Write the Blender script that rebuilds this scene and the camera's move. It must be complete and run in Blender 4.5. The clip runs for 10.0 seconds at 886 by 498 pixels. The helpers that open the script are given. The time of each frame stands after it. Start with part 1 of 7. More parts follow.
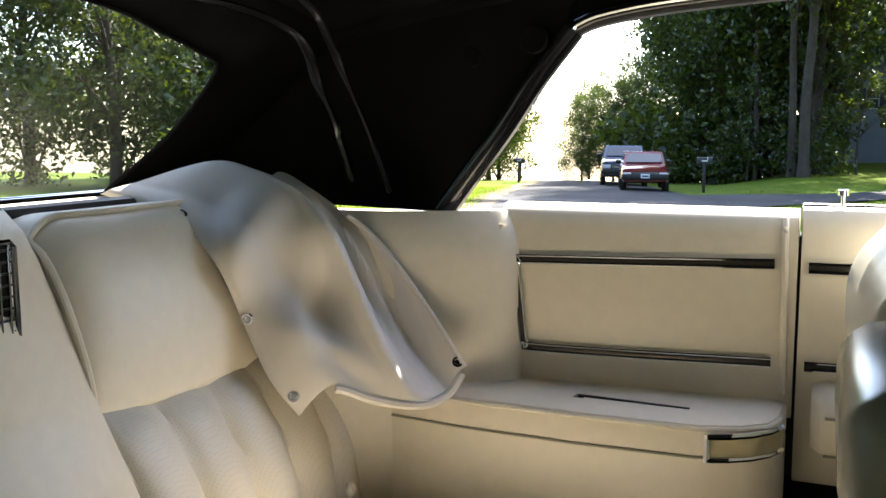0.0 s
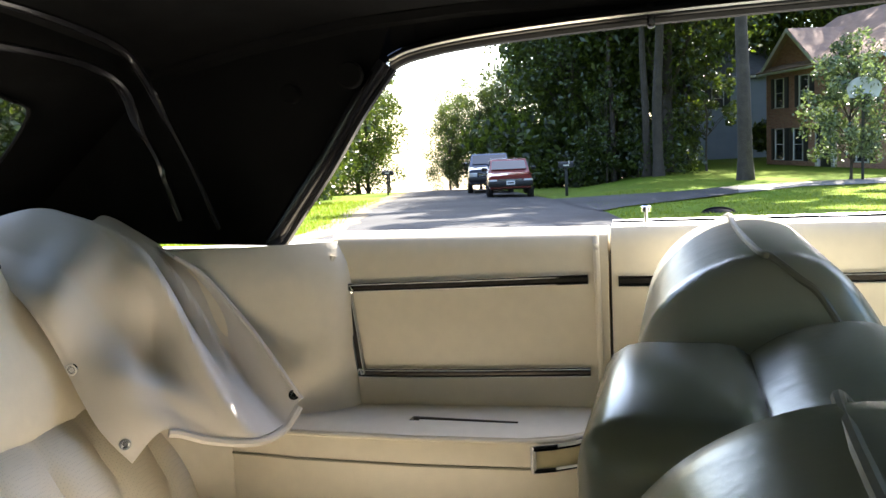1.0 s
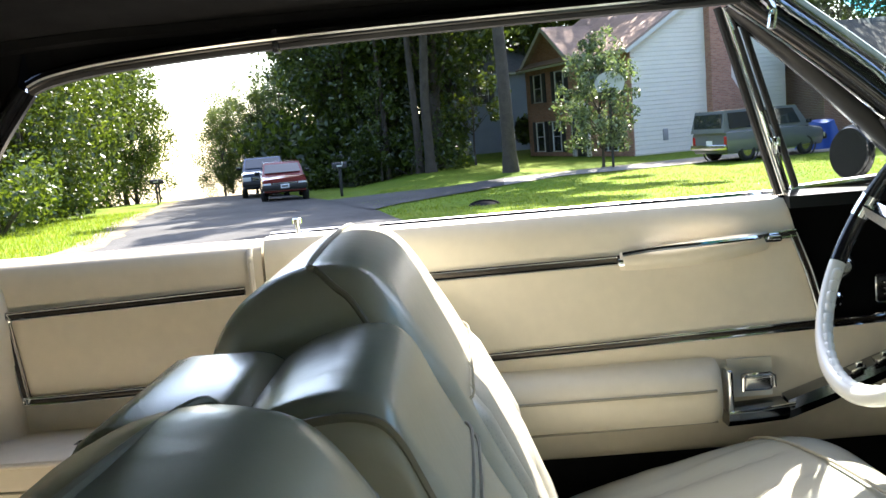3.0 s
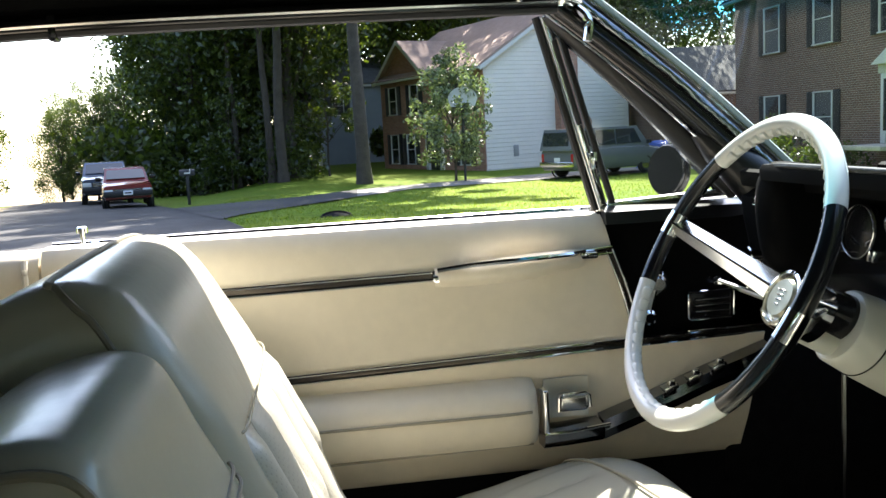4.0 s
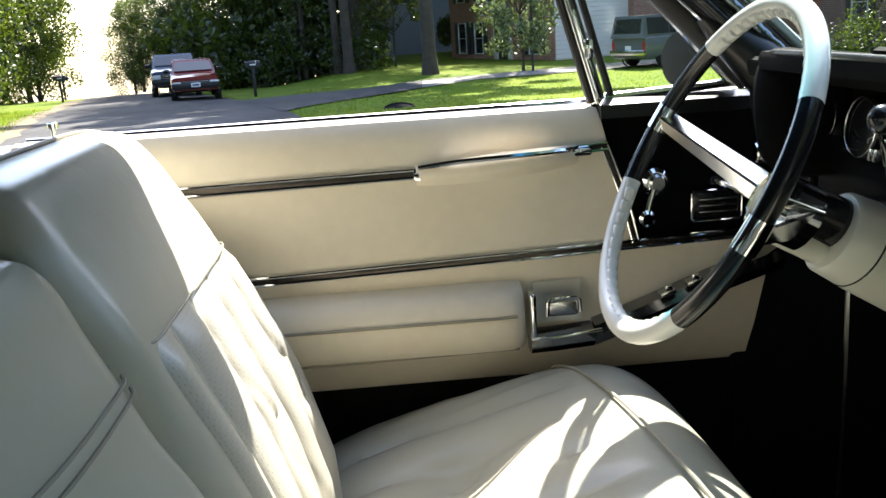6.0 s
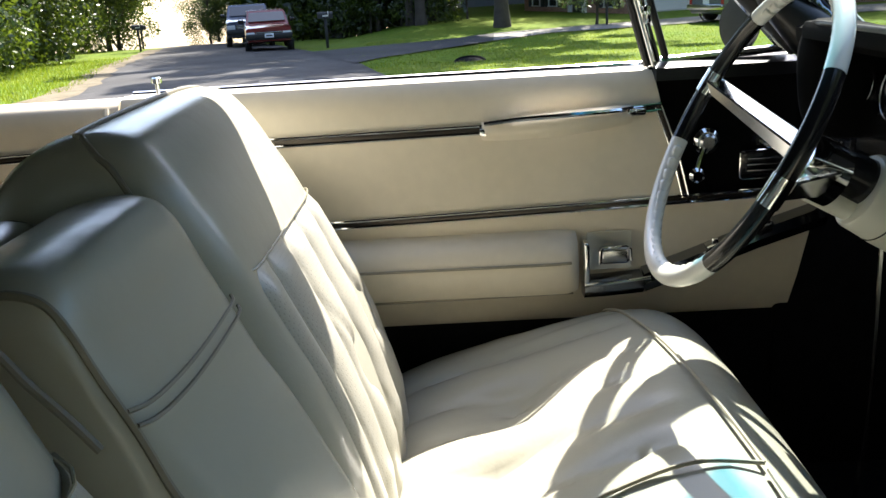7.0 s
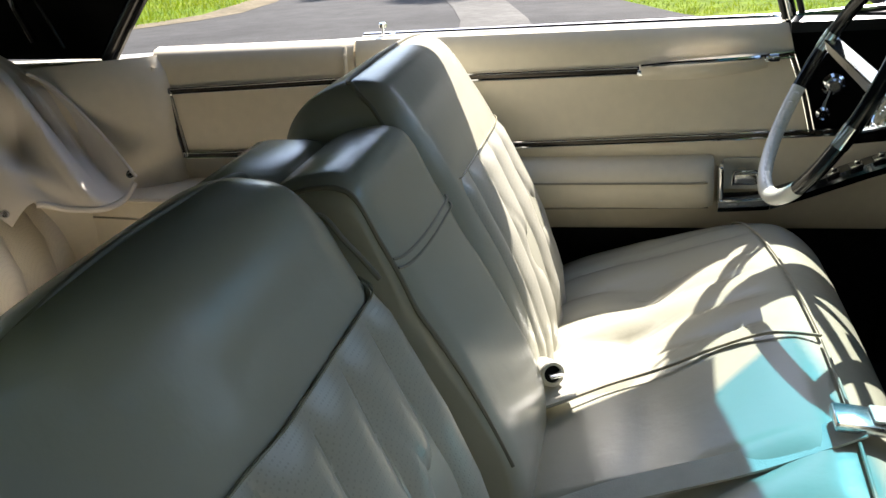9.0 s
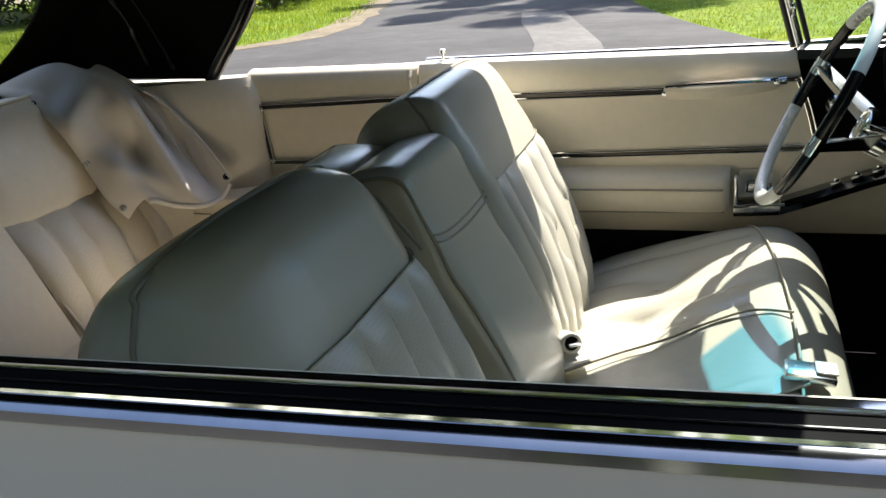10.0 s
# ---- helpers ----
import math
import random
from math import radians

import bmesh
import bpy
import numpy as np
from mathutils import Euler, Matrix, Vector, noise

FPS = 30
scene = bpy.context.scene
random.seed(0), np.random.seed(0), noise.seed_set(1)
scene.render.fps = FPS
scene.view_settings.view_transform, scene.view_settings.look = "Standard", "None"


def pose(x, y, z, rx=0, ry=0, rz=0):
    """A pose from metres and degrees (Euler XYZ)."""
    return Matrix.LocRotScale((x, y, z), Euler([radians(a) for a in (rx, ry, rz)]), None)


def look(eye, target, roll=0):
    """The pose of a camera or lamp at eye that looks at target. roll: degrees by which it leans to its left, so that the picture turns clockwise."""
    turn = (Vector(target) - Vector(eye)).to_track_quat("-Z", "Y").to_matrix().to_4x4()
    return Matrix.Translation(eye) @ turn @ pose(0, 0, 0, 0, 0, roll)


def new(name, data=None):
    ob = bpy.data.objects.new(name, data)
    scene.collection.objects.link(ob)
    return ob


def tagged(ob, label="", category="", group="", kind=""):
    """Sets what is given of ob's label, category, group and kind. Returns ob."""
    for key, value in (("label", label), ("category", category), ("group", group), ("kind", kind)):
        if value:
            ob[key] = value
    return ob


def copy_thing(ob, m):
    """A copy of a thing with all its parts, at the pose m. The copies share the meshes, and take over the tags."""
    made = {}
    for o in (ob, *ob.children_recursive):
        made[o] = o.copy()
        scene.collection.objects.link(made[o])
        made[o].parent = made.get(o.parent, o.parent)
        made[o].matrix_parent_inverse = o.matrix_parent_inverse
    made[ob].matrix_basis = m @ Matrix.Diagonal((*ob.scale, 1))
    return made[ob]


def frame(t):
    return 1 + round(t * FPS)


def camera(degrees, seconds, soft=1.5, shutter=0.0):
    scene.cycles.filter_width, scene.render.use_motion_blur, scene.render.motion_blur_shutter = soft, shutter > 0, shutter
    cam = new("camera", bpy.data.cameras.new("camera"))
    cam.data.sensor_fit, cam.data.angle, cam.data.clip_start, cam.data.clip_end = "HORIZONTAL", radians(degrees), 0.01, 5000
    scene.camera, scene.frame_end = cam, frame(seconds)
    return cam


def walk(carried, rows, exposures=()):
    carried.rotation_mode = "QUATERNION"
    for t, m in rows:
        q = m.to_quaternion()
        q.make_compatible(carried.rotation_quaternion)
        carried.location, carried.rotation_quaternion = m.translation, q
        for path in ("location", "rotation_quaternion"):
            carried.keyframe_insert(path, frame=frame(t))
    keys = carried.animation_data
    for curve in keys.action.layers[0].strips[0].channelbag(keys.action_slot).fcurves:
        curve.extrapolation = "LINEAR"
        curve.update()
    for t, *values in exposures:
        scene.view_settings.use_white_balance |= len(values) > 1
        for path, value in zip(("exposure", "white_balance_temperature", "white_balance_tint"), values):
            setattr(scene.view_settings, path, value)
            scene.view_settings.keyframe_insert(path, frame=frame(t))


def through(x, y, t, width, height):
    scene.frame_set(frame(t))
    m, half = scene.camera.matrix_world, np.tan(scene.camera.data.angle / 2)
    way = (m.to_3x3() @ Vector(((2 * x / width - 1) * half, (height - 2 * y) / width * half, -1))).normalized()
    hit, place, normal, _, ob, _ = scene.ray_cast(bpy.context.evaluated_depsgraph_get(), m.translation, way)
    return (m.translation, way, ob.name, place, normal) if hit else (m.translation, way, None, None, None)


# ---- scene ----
cam = camera(52.0, 10.0)
PATH = [
    (0, (0.036, 0.029, 1.078), (-0.735, 1.858, 0.826), -0.2),
    (0.5, (0.067, 0.022, 1.105), (-0.56, 1.909, 0.89), -1.4),
    (1, (0.118, 0.025, 1.109), (-0.393, 1.945, 0.877), -2.7),
    (1.5, (0.181, 0.014, 1.114), (-0.224, 1.959, 0.881), -3.4),
    (2, (0.238, -0.012, 1.123), (-0.051, 1.953, 0.886), -3.9),
    (2.5, (0.296, -0.041, 1.128), (0.132, 1.936, 0.87), -4.6),
    (4, (0.419, 0.063, 1.111), (0.692, 2.027, 0.853), -3.0),
    (4.5, (0.459, 0.101, 1.112), (0.896, 2.045, 0.942), -2.0),
    (5, (0.505, 0.125, 1.105), (0.922, 2.073, 0.922), -1.5),
    (5.5, (0.556, 0.137, 1.1), (0.812, 2.089, 0.745), -2.5),
    (7, (0.562, -0.007, 1.124), (0.514, 1.909, 0.554), -3.4),
    (7.5, (0.556, -0.108, 1.158), (0.438, 1.782, 0.515), -3.4),
    (8, (0.556, -0.205, 1.17), (0.374, 1.663, 0.478), -3.5),
    (8.5, (0.571, -0.296, 1.201), (0.292, 1.545, 0.47), -4.0),
    (9, (0.61, -0.388, 1.249), (0.181, 1.422, 0.514), -4.4),
    (9.5, (0.693, -0.479, 1.286), (0.078, 1.286, 0.568), -4.8),
    (10, (0.74, -0.66, 1.292), (0.15, 1.127, 0.614), -4.9),
]
LIGHT = [(t, s, 6750, 12) for t, s in ((0, 2.96), (2.5, 2.92), (4.2, 2.58), (5.5, 2.60), (7.5, 2.02), (10, 1.88))]
walk(cam, [(t, look(eye, at, roll)) for t, eye, at, roll in PATH], LIGHT)

# ---------- world, sun, exposure ----------
SUN = Vector((0.20, 0.80, 1.0)).normalized()
world = bpy.data.worlds.new("world")
scene.world = world
world.use_nodes = True
wn = world.node_tree.nodes
sky = wn.new("ShaderNodeTexSky")
sky.sky_type, sky.sun_disc = "NISHITA", False
sky.sun_elevation = math.asin(SUN.z)
sky.sun_rotation = math.atan2(SUN.x, SUN.y)
sky.air_density, sky.dust_density = 1.0, 1.2
wn["Background"].inputs["Strength"].default_value = 0.15
world.node_tree.links.new(sky.outputs[0], wn["Background"].inputs["Color"])
sun = new("sun", bpy.data.lights.new("sun", "SUN"))
sun.data.energy, sun.data.angle, sun.data.color = 4.5, radians(0.53), (1.0, 0.965, 0.90)
sun.matrix_world = look(SUN * 60, (0, 0, 0))


# ---------- materials ----------
def material(name, color, rough=0.5, metal=0.0, var=0.0, scale=8.0, bump=0.0, bump_scale=120.0, color2=None,
             coat=0.0, stain=0.0, spec=0.5, dist=0.002):
    """A node material with grain, stains and fine relief in object space."""
    m = bpy.data.materials.new(name)
    m.use_nodes = True
    n, l = m.node_tree.nodes, m.node_tree.links
    b = n["Principled BSDF"]
    b.inputs["Base Color"].default_value = (*color, 1)
    b.inputs["Roughness"].default_value, b.inputs["Metallic"].default_value = rough, metal
    b.inputs["Specular IOR Level"].default_value = spec
    b.inputs["Coat Weight"].default_value = coat
    b.inputs["Coat Roughness"].default_value = 0.04
    co = n.new("ShaderNodeTexCoord")
    if var or stain or color2:
        big = n.new("ShaderNodeTexNoise")
        big.inputs["Scale"].default_value, big.inputs["Detail"].default_value = scale, 6
        l.new(co.outputs["Object"], big.inputs["Vector"])
        ramp = n.new("ShaderNodeMapRange")
        ramp.inputs[1].default_value, ramp.inputs[2].default_value = 0.3, 0.7
        l.new(big.outputs["Fac"], ramp.inputs[0])
        mix = n.new("ShaderNodeMix")
        mix.data_type = "RGBA"
        c2 = color2 or tuple(c * (1 - var) for c in color)
        mix.inputs["A"].default_value, mix.inputs["B"].default_value = (*color, 1), (*c2, 1)
        l.new(ramp.outputs[0], mix.inputs["Factor"])
        out = mix.outputs["Result"]
        if stain:
            fine = n.new("ShaderNodeTexNoise")
            fine.inputs["Scale"].default_value, fine.inputs["Detail"].default_value = scale * 9, 8
            l.new(co.outputs["Object"], fine.inputs["Vector"])
            mul = n.new("ShaderNodeMix")
            mul.data_type, mul.blend_type = "RGBA", "MULTIPLY"
            r2 = n.new("ShaderNodeMapRange")
            r2.inputs[1].default_value, r2.inputs[2].default_value = 0.35, 0.75
            r2.inputs[3].default_value, r2.inputs[4].default_value = 1 - stain, 1 + stain * 0.4
            l.new(fine.outputs["Fac"], r2.inputs[0])
            l.new(out, mul.inputs["A"])
            l.new(r2.outputs[0], mul.inputs["B"])
            mul.inputs["Factor"].default_value = 1.0
            out = mul.outputs["Result"]
        l.new(out, b.inputs["Base Color"])
        rr = n.new("ShaderNodeMapRange")
        rr.inputs[3].default_value, rr.inputs[4].default_value = rough * 0.85, min(1, rough * 1.2)
        l.new(big.outputs["Fac"], rr.inputs[0])
        l.new(rr.outputs[0], b.inputs["Roughness"])
    if bump:
        tex = n.new("ShaderNodeTexNoise")
        tex.inputs["Scale"].default_value, tex.inputs["Detail"].default_value = bump_scale, 4
        l.new(co.outputs["Object"], tex.inputs["Vector"])
        bp = n.new("ShaderNodeBump")
        bp.inputs["Strength"].default_value, bp.inputs["Distance"].default_value = bump, dist
        l.new(tex.outputs["Fac"], bp.inputs["Height"])
        l.new(bp.outputs[0], b.inputs["Normal"])
    return m


def perforated(m, pitch):
    """Adds rows of small punched holes to a vinyl."""
    n, l = m.node_tree.nodes, m.node_tree.links
    co, vor = n.new("ShaderNodeTexCoord"), n.new("ShaderNodeTexVoronoi")
    vor.inputs["Scale"].default_value, vor.inputs["Randomness"].default_value = 1 / pitch, 0.0
    l.new(co.outputs["Object"], vor.inputs["Vector"])
    r = n.new("ShaderNodeMapRange")
    r.inputs[1].default_value, r.inputs[2].default_value = 0.22, 0.36
    l.new(vor.outputs["Distance"], r.inputs[0])
    bp = n.new("ShaderNodeBump")
    bp.inputs["Strength"].default_value, bp.inputs["Distance"].default_value = 0.3, 0.0005
    l.new(r.outputs[0], bp.inputs["Height"])
    b = n["Principled BSDF"]
    l.new(bp.outputs[0], b.inputs["Normal"])
    src = b.inputs["Base Color"].links[0].from_socket
    mul = n.new("ShaderNodeMix")
    mul.data_type, mul.blend_type = "RGBA", "MULTIPLY"
    mul.inputs["Factor"].default_value = 1.0
    r3 = n.new("ShaderNodeMapRange")
    r3.inputs[3].default_value = 0.86
    l.new(r.outputs[0], r3.inputs[0])
    l.new(src, mul.inputs["A"])
    l.new(r3.outputs[0], mul.inputs["B"])
    l.new(mul.outputs["Result"], b.inputs["Base Color"])
    return m


CREAM = (0.80, 0.72, 0.575)
vinyl = material("cream_vinyl", CREAM, 0.40, var=0.06, scale=5, bump=0.10, bump_scale=380, stain=0.04)
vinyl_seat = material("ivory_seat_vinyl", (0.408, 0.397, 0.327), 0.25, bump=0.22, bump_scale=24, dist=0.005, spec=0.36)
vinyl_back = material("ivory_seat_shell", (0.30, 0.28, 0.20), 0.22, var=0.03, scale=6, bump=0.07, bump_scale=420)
vinyl_perf = perforated(material("perforated_vinyl", (0.76, 0.69, 0.56), 0.45, var=0.06, scale=5), 0.0036)
vinyl_cover = material("boot_vinyl", (0.66, 0.61, 0.545), 0.5, var=0.06, scale=5, bump=0.30, bump_scale=11, dist=0.010)
piping_mat = material("seat_piping", (0.20, 0.185, 0.142), 0.45, var=0.05, scale=30)
seam_mat = material("seam_thread", (0.33, 0.30, 0.23), 0.7, var=0.1, scale=60)
chrome = material("chrome", (0.86, 0.87, 0.88), 0.06, 1.0, var=0.06, scale=20)
spoke_chrome = material("brushed_spoke_chrome", (0.80, 0.82, 0.85), 0.15, 1.0, var=0.06, scale=20)
chrome_worn = material("satin_chrome", (0.62, 0.62, 0.62), 0.22, 1.0, var=0.2, scale=40)
chrome_dark = material("dark_chrome", (0.30, 0.31, 0.33), 0.10, 1.0, var=0.3, scale=14)
black_vinyl = material("black_vinyl", (0.005, 0.005, 0.0055), 0.5, var=0.2, scale=9, bump=0.3, bump_scale=300)
black_cloth = material("black_top_cloth", (0.004, 0.004, 0.0042), 0.9, var=0.25, scale=14, bump=0.4, bump_scale=900, spec=0.1)
black_gloss = material("black_gloss", (0.01, 0.01, 0.012), 0.16, var=0.1, scale=20)
black_rubber = material("black_rubber", (0.012, 0.012, 0.013), 0.5, var=0.2, scale=20, bump=0.2)
carpet = material("black_carpet", (0.007, 0.007, 0.008), 0.95, var=0.3, scale=40, bump=0.6, bump_scale=900, spec=0.1)
white_rim = material("white_rim_plastic", (0.74, 0.73, 0.68), 0.22, var=0.04, scale=20, coat=0.3)
ivory_paint = material("ivory_metal", (0.63, 0.62, 0.54), 0.3, var=0.04, scale=6, coat=0.2)
body_white = material("white_body_paint", (0.40, 0.39, 0.36), 0.4, var=0.05, scale=2, coat=0.1)
gauge_face = material("gauge_face", (0.03, 0.03, 0.035), 0.2, var=0.2, scale=60)
amber = material("ashtray_insert", (0.50, 0.44, 0.27), 0.3, var=0.1, scale=30)
grille_mat = material("speaker_mesh", (0.02, 0.02, 0.02), 0.35, 0.6)
belt_mat = material("belt_webbing", (0.50, 0.49, 0.43), 0.7, var=0.1, scale=40, bump=0.5, bump_scale=600)
buckle_blue = material("buckle_face", (0.62, 0.64, 0.66), 0.18, 0.9, var=0.1, scale=50)

black_sheen = material("black_sheen_vinyl", (0.007, 0.007, 0.0085), 0.30, var=0.15, scale=9, bump=0.06, bump_scale=260)
dash_black = material("dash_pad_black", (0.003, 0.003, 0.0033), 0.7, var=0.2, scale=9, spec=0.05)
pillar_steel = material("polished_pillar_steel", (0.24, 0.27, 0.30), 0.07, 1.0, var=0.3, scale=9, bump=0.8, bump_scale=11, dist=0.02)
# dark colour stands in for the black interior reflected in chrome strips
band_dark = material("dark_reflection_groove", (0.06, 0.052, 0.045), 0.25, 0.8, var=0.2, scale=30)
glass_edge = material("pale_glass_edge", (0.36, 0.42, 0.38), 0.4, var=0.1, scale=12)
emblem_mat = material("gilt_emblem", (0.30, 0.29, 0.22), 0.22, 0.6, var=0.3, scale=60)
tick_mat = material("gauge_print", (0.16, 0.16, 0.15), 0.5, var=0.1, scale=30)
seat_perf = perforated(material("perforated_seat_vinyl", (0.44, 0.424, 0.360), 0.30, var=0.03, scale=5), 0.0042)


def glass_material(name, tint, gloss=0.06, band=None, dust_haze=0.0):
    """Thin glass: clear, slightly mirroring; band=(z0, z1, colour) tints part of the upper strip."""
    m = bpy.data.materials.new(name)
    m.use_nodes = True
    n, l = m.node_tree.nodes, m.node_tree.links
    n.remove(n["Principled BSDF"])
    tr, gl, mx, fr, pw = (n.new("ShaderNode" + k) for k in ("BsdfTransparent", "BsdfGlossy", "MixShader", "LayerWeight", "MapRange"))
    tr.inputs["Color"].default_value = (*tint, 1)
    gl.inputs["Roughness"].default_value = 0.02
    fr.inputs["Blend"].default_value = 0.15
    pw.inputs[3].default_value, pw.inputs[4].default_value = gloss * 0.5, gloss * 6
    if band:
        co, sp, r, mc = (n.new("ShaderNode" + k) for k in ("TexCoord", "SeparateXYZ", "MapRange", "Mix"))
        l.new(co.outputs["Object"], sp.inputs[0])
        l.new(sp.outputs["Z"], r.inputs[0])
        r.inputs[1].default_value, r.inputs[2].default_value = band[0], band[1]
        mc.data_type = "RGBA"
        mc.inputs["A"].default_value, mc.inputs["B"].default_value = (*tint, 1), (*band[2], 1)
        # tint limited in y to fit the camera's view and the seat's blue patch
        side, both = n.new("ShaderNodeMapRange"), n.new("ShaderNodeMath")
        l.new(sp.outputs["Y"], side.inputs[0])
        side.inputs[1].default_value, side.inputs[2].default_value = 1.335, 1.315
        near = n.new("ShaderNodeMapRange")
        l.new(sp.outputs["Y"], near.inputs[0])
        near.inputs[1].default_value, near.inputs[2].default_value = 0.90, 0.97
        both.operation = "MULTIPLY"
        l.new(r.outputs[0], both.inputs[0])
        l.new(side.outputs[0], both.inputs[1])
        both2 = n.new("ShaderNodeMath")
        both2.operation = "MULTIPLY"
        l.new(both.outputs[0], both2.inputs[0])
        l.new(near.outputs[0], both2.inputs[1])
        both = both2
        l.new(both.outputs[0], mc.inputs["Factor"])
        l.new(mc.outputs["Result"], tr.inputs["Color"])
    l.new(fr.outputs["Facing"], pw.inputs[0])
    l.new(pw.outputs[0], mx.inputs[0])
    l.new(tr.outputs[0], mx.inputs[1])
    l.new(gl.outputs[0], mx.inputs[2])
    last = mx.outputs[0]
    if dust_haze:
        # dust film, thicker in wiper arc and streaks; also paints in reflected haze
        co2, dist, arc, no, st, ml, ad, df, md = (n.new("ShaderNode" + k) for k in ("TexCoord", "VectorMath", "MapRange", "TexNoise", "MapRange", "Math", "Math", "BsdfDiffuse", "MixShader"))
        dist.operation = "DISTANCE"
        dist.inputs[1].default_value = (1.33, 0.70, 0.96)
        l.new(co2.outputs["Object"], dist.inputs[0])
        l.new(dist.outputs["Value"], arc.inputs[0])
        arc.inputs[1].default_value, arc.inputs[2].default_value = 0.36, 0.34
        no.inputs["Scale"].default_value, no.inputs["Detail"].default_value = 9.0, 6
        l.new(co2.outputs["Object"], no.inputs["Vector"])
        l.new(no.outputs["Fac"], st.inputs[0])
        st.inputs[1].default_value, st.inputs[2].default_value = 0.40, 0.72
        ml.operation, ad.operation = "MULTIPLY_ADD", "MULTIPLY"
        ml.inputs[1].default_value, ml.inputs[2].default_value = 1.1, 0.45
        l.new(arc.outputs[0], ml.inputs[0])
        add2 = n.new("ShaderNodeMath")
        l.new(ml.outputs[0], add2.inputs[0])
        l.new(st.outputs[0], add2.inputs[1])
        l.new(add2.outputs[0], ad.inputs[0])
        ad.inputs[1].default_value = dust_haze
        df.inputs["Color"].default_value = (0.62, 0.66, 0.64, 1)
        l.new(ad.outputs[0], md.inputs[0])
        l.new(last, md.inputs[1])
        l.new(df.outputs[0], md.inputs[2])
        last = md.outputs[0]
    l.new(last, n["Material Output"].inputs["Surface"])
    return m


glass_clear = glass_material("clear_glass", (0.88, 0.93, 0.91))
glass_shield = glass_material("windshield_glass", (0.74, 0.80, 0.78), 0.035, band=(1.218, 1.240, (0.09, 0.42, 0.60)), dust_haze=0.035)
glass_rear = glass_material("rear_window_vinyl", (0.62, 0.63, 0.61), 0.004, dust_haze=0.045)


# ---------- mesh helpers ----------
def part(name, geo, mat, parent=None, label="", smooth=True, sharp=0.7):
    """Links (verts, faces) or a bmesh as one mesh object, under parent when given."""
    me = bpy.data.meshes.new(name)
    if isinstance(geo, tuple):
        me.from_pydata([tuple(v) for v in geo[0]], [], geo[1])
    else:
        geo.to_mesh(me)
        geo.free()
    if smooth:
        bm = bmesh.new()
        bm.from_mesh(me)
        bmesh.ops.recalc_face_normals(bm, faces=bm.faces)
        for fc in bm.faces:
            fc.smooth = True
        for e in bm.edges:
            e.smooth = e.calc_face_angle(0.0) < sharp
        bm.to_mesh(me)
        bm.free()
    me.materials.append(mat)
    ob = new(name, me)
    if parent:
        ob.parent = parent
    if label:
        ob["label"] = label
    return ob


def thing(name, label, category, group="", kind="", at=(0, 0, 0)):
    ob = new(name)
    ob.location = at
    ob.empty_display_size = 0.05
    return tagged(ob, label, category, group, kind)


def join(*geos):
    v, f = [], []
    for gv, gf in geos:
        k = len(v)
        v += [tuple(p) for p in gv]
        f += [tuple(i + k for i in q) for q in gf]
    return v, f


def box(c, s, bevel=0.004, m=None, seg=2):
    bm = bmesh.new()
    bmesh.ops.create_cube(bm, size=1.0)
    bmesh.ops.scale(bm, vec=s, verts=bm.verts)
    if bevel:
        bmesh.ops.bevel(bm, geom=list(bm.edges), offset=min(bevel, min(s) * 0.49), segments=seg, affect="EDGES", profile=0.5)
    t = Matrix.Translation(c) @ (m or Matrix())
    v = [tuple(t @ p.co) for p in bm.verts]
    bm.verts.index_update()
    f = [tuple(x.index for x in q.verts) for q in bm.faces]
    bm.free()
    return v, f


def loft(rings, closed=True, caps=True):
    n, v, f = len(rings[0]), [p for r in rings for p in r], []
    for i in range(len(rings) - 1):
        for j in range(n if closed else n - 1):
            a, b = i * n + j, i * n + (j + 1) % n
            f.append((a, b, b + n, a + n))
    if caps and closed:
        f.append(tuple(range(n))[::-1])
        f.append(tuple(range((len(rings) - 1) * n, len(rings) * n)))
    return v, f


def curve(points, n, closed=False):
    """Catmull-Rom through the points, n samples a span."""
    p = [Vector(q) for q in points]
    out, k = [], len(p)
    for i in range(k if closed else k - 1):
        a, b, c, d = ((p[(i + o) % k] if closed else p[min(max(i + o, 0), k - 1)]) for o in (-1, 0, 1, 2))
        for s in range(n):
            t = s / n
            out.append(0.5 * (2 * b + (c - a) * t + (2 * a - 5 * b + 4 * c - d) * t * t + (3 * b - a - 3 * c + d) * t ** 3))
    if not closed:
        out.append(p[-1])
    return out


def tube(points, r, n=8, closed=False, flat=1.0, up=(0, 0, 1)):
    """A tube along the points; r may be a list. flat squeezes it along up."""
    p = [Vector(q) for q in points]
    k, rings = len(p), []
    rr = r if isinstance(r, (list, tuple)) else [r] * k
    for i in range(k):
        d = (p[(i + 1) % k] - p[i - 1]) if closed else (p[min(i + 1, k - 1)] - p[max(i - 1, 0)])
        d.normalize()
        u = Vector(up)
        if abs(u.dot(d)) > 0.95:
            u = Vector((1, 0, 0)) if abs(d.x) < 0.9 else Vector((0, 1, 0))
        s = d.cross(u).normalized()
        u = s.cross(d)
        rings.append([p[i] + rr[i] * (math.cos(a) * s + flat * math.sin(a) * u) for a in (2 * math.pi * j / n for j in range(n))])
    if closed:
        rings.append(rings[0])
    return loft(rings, True, not closed)


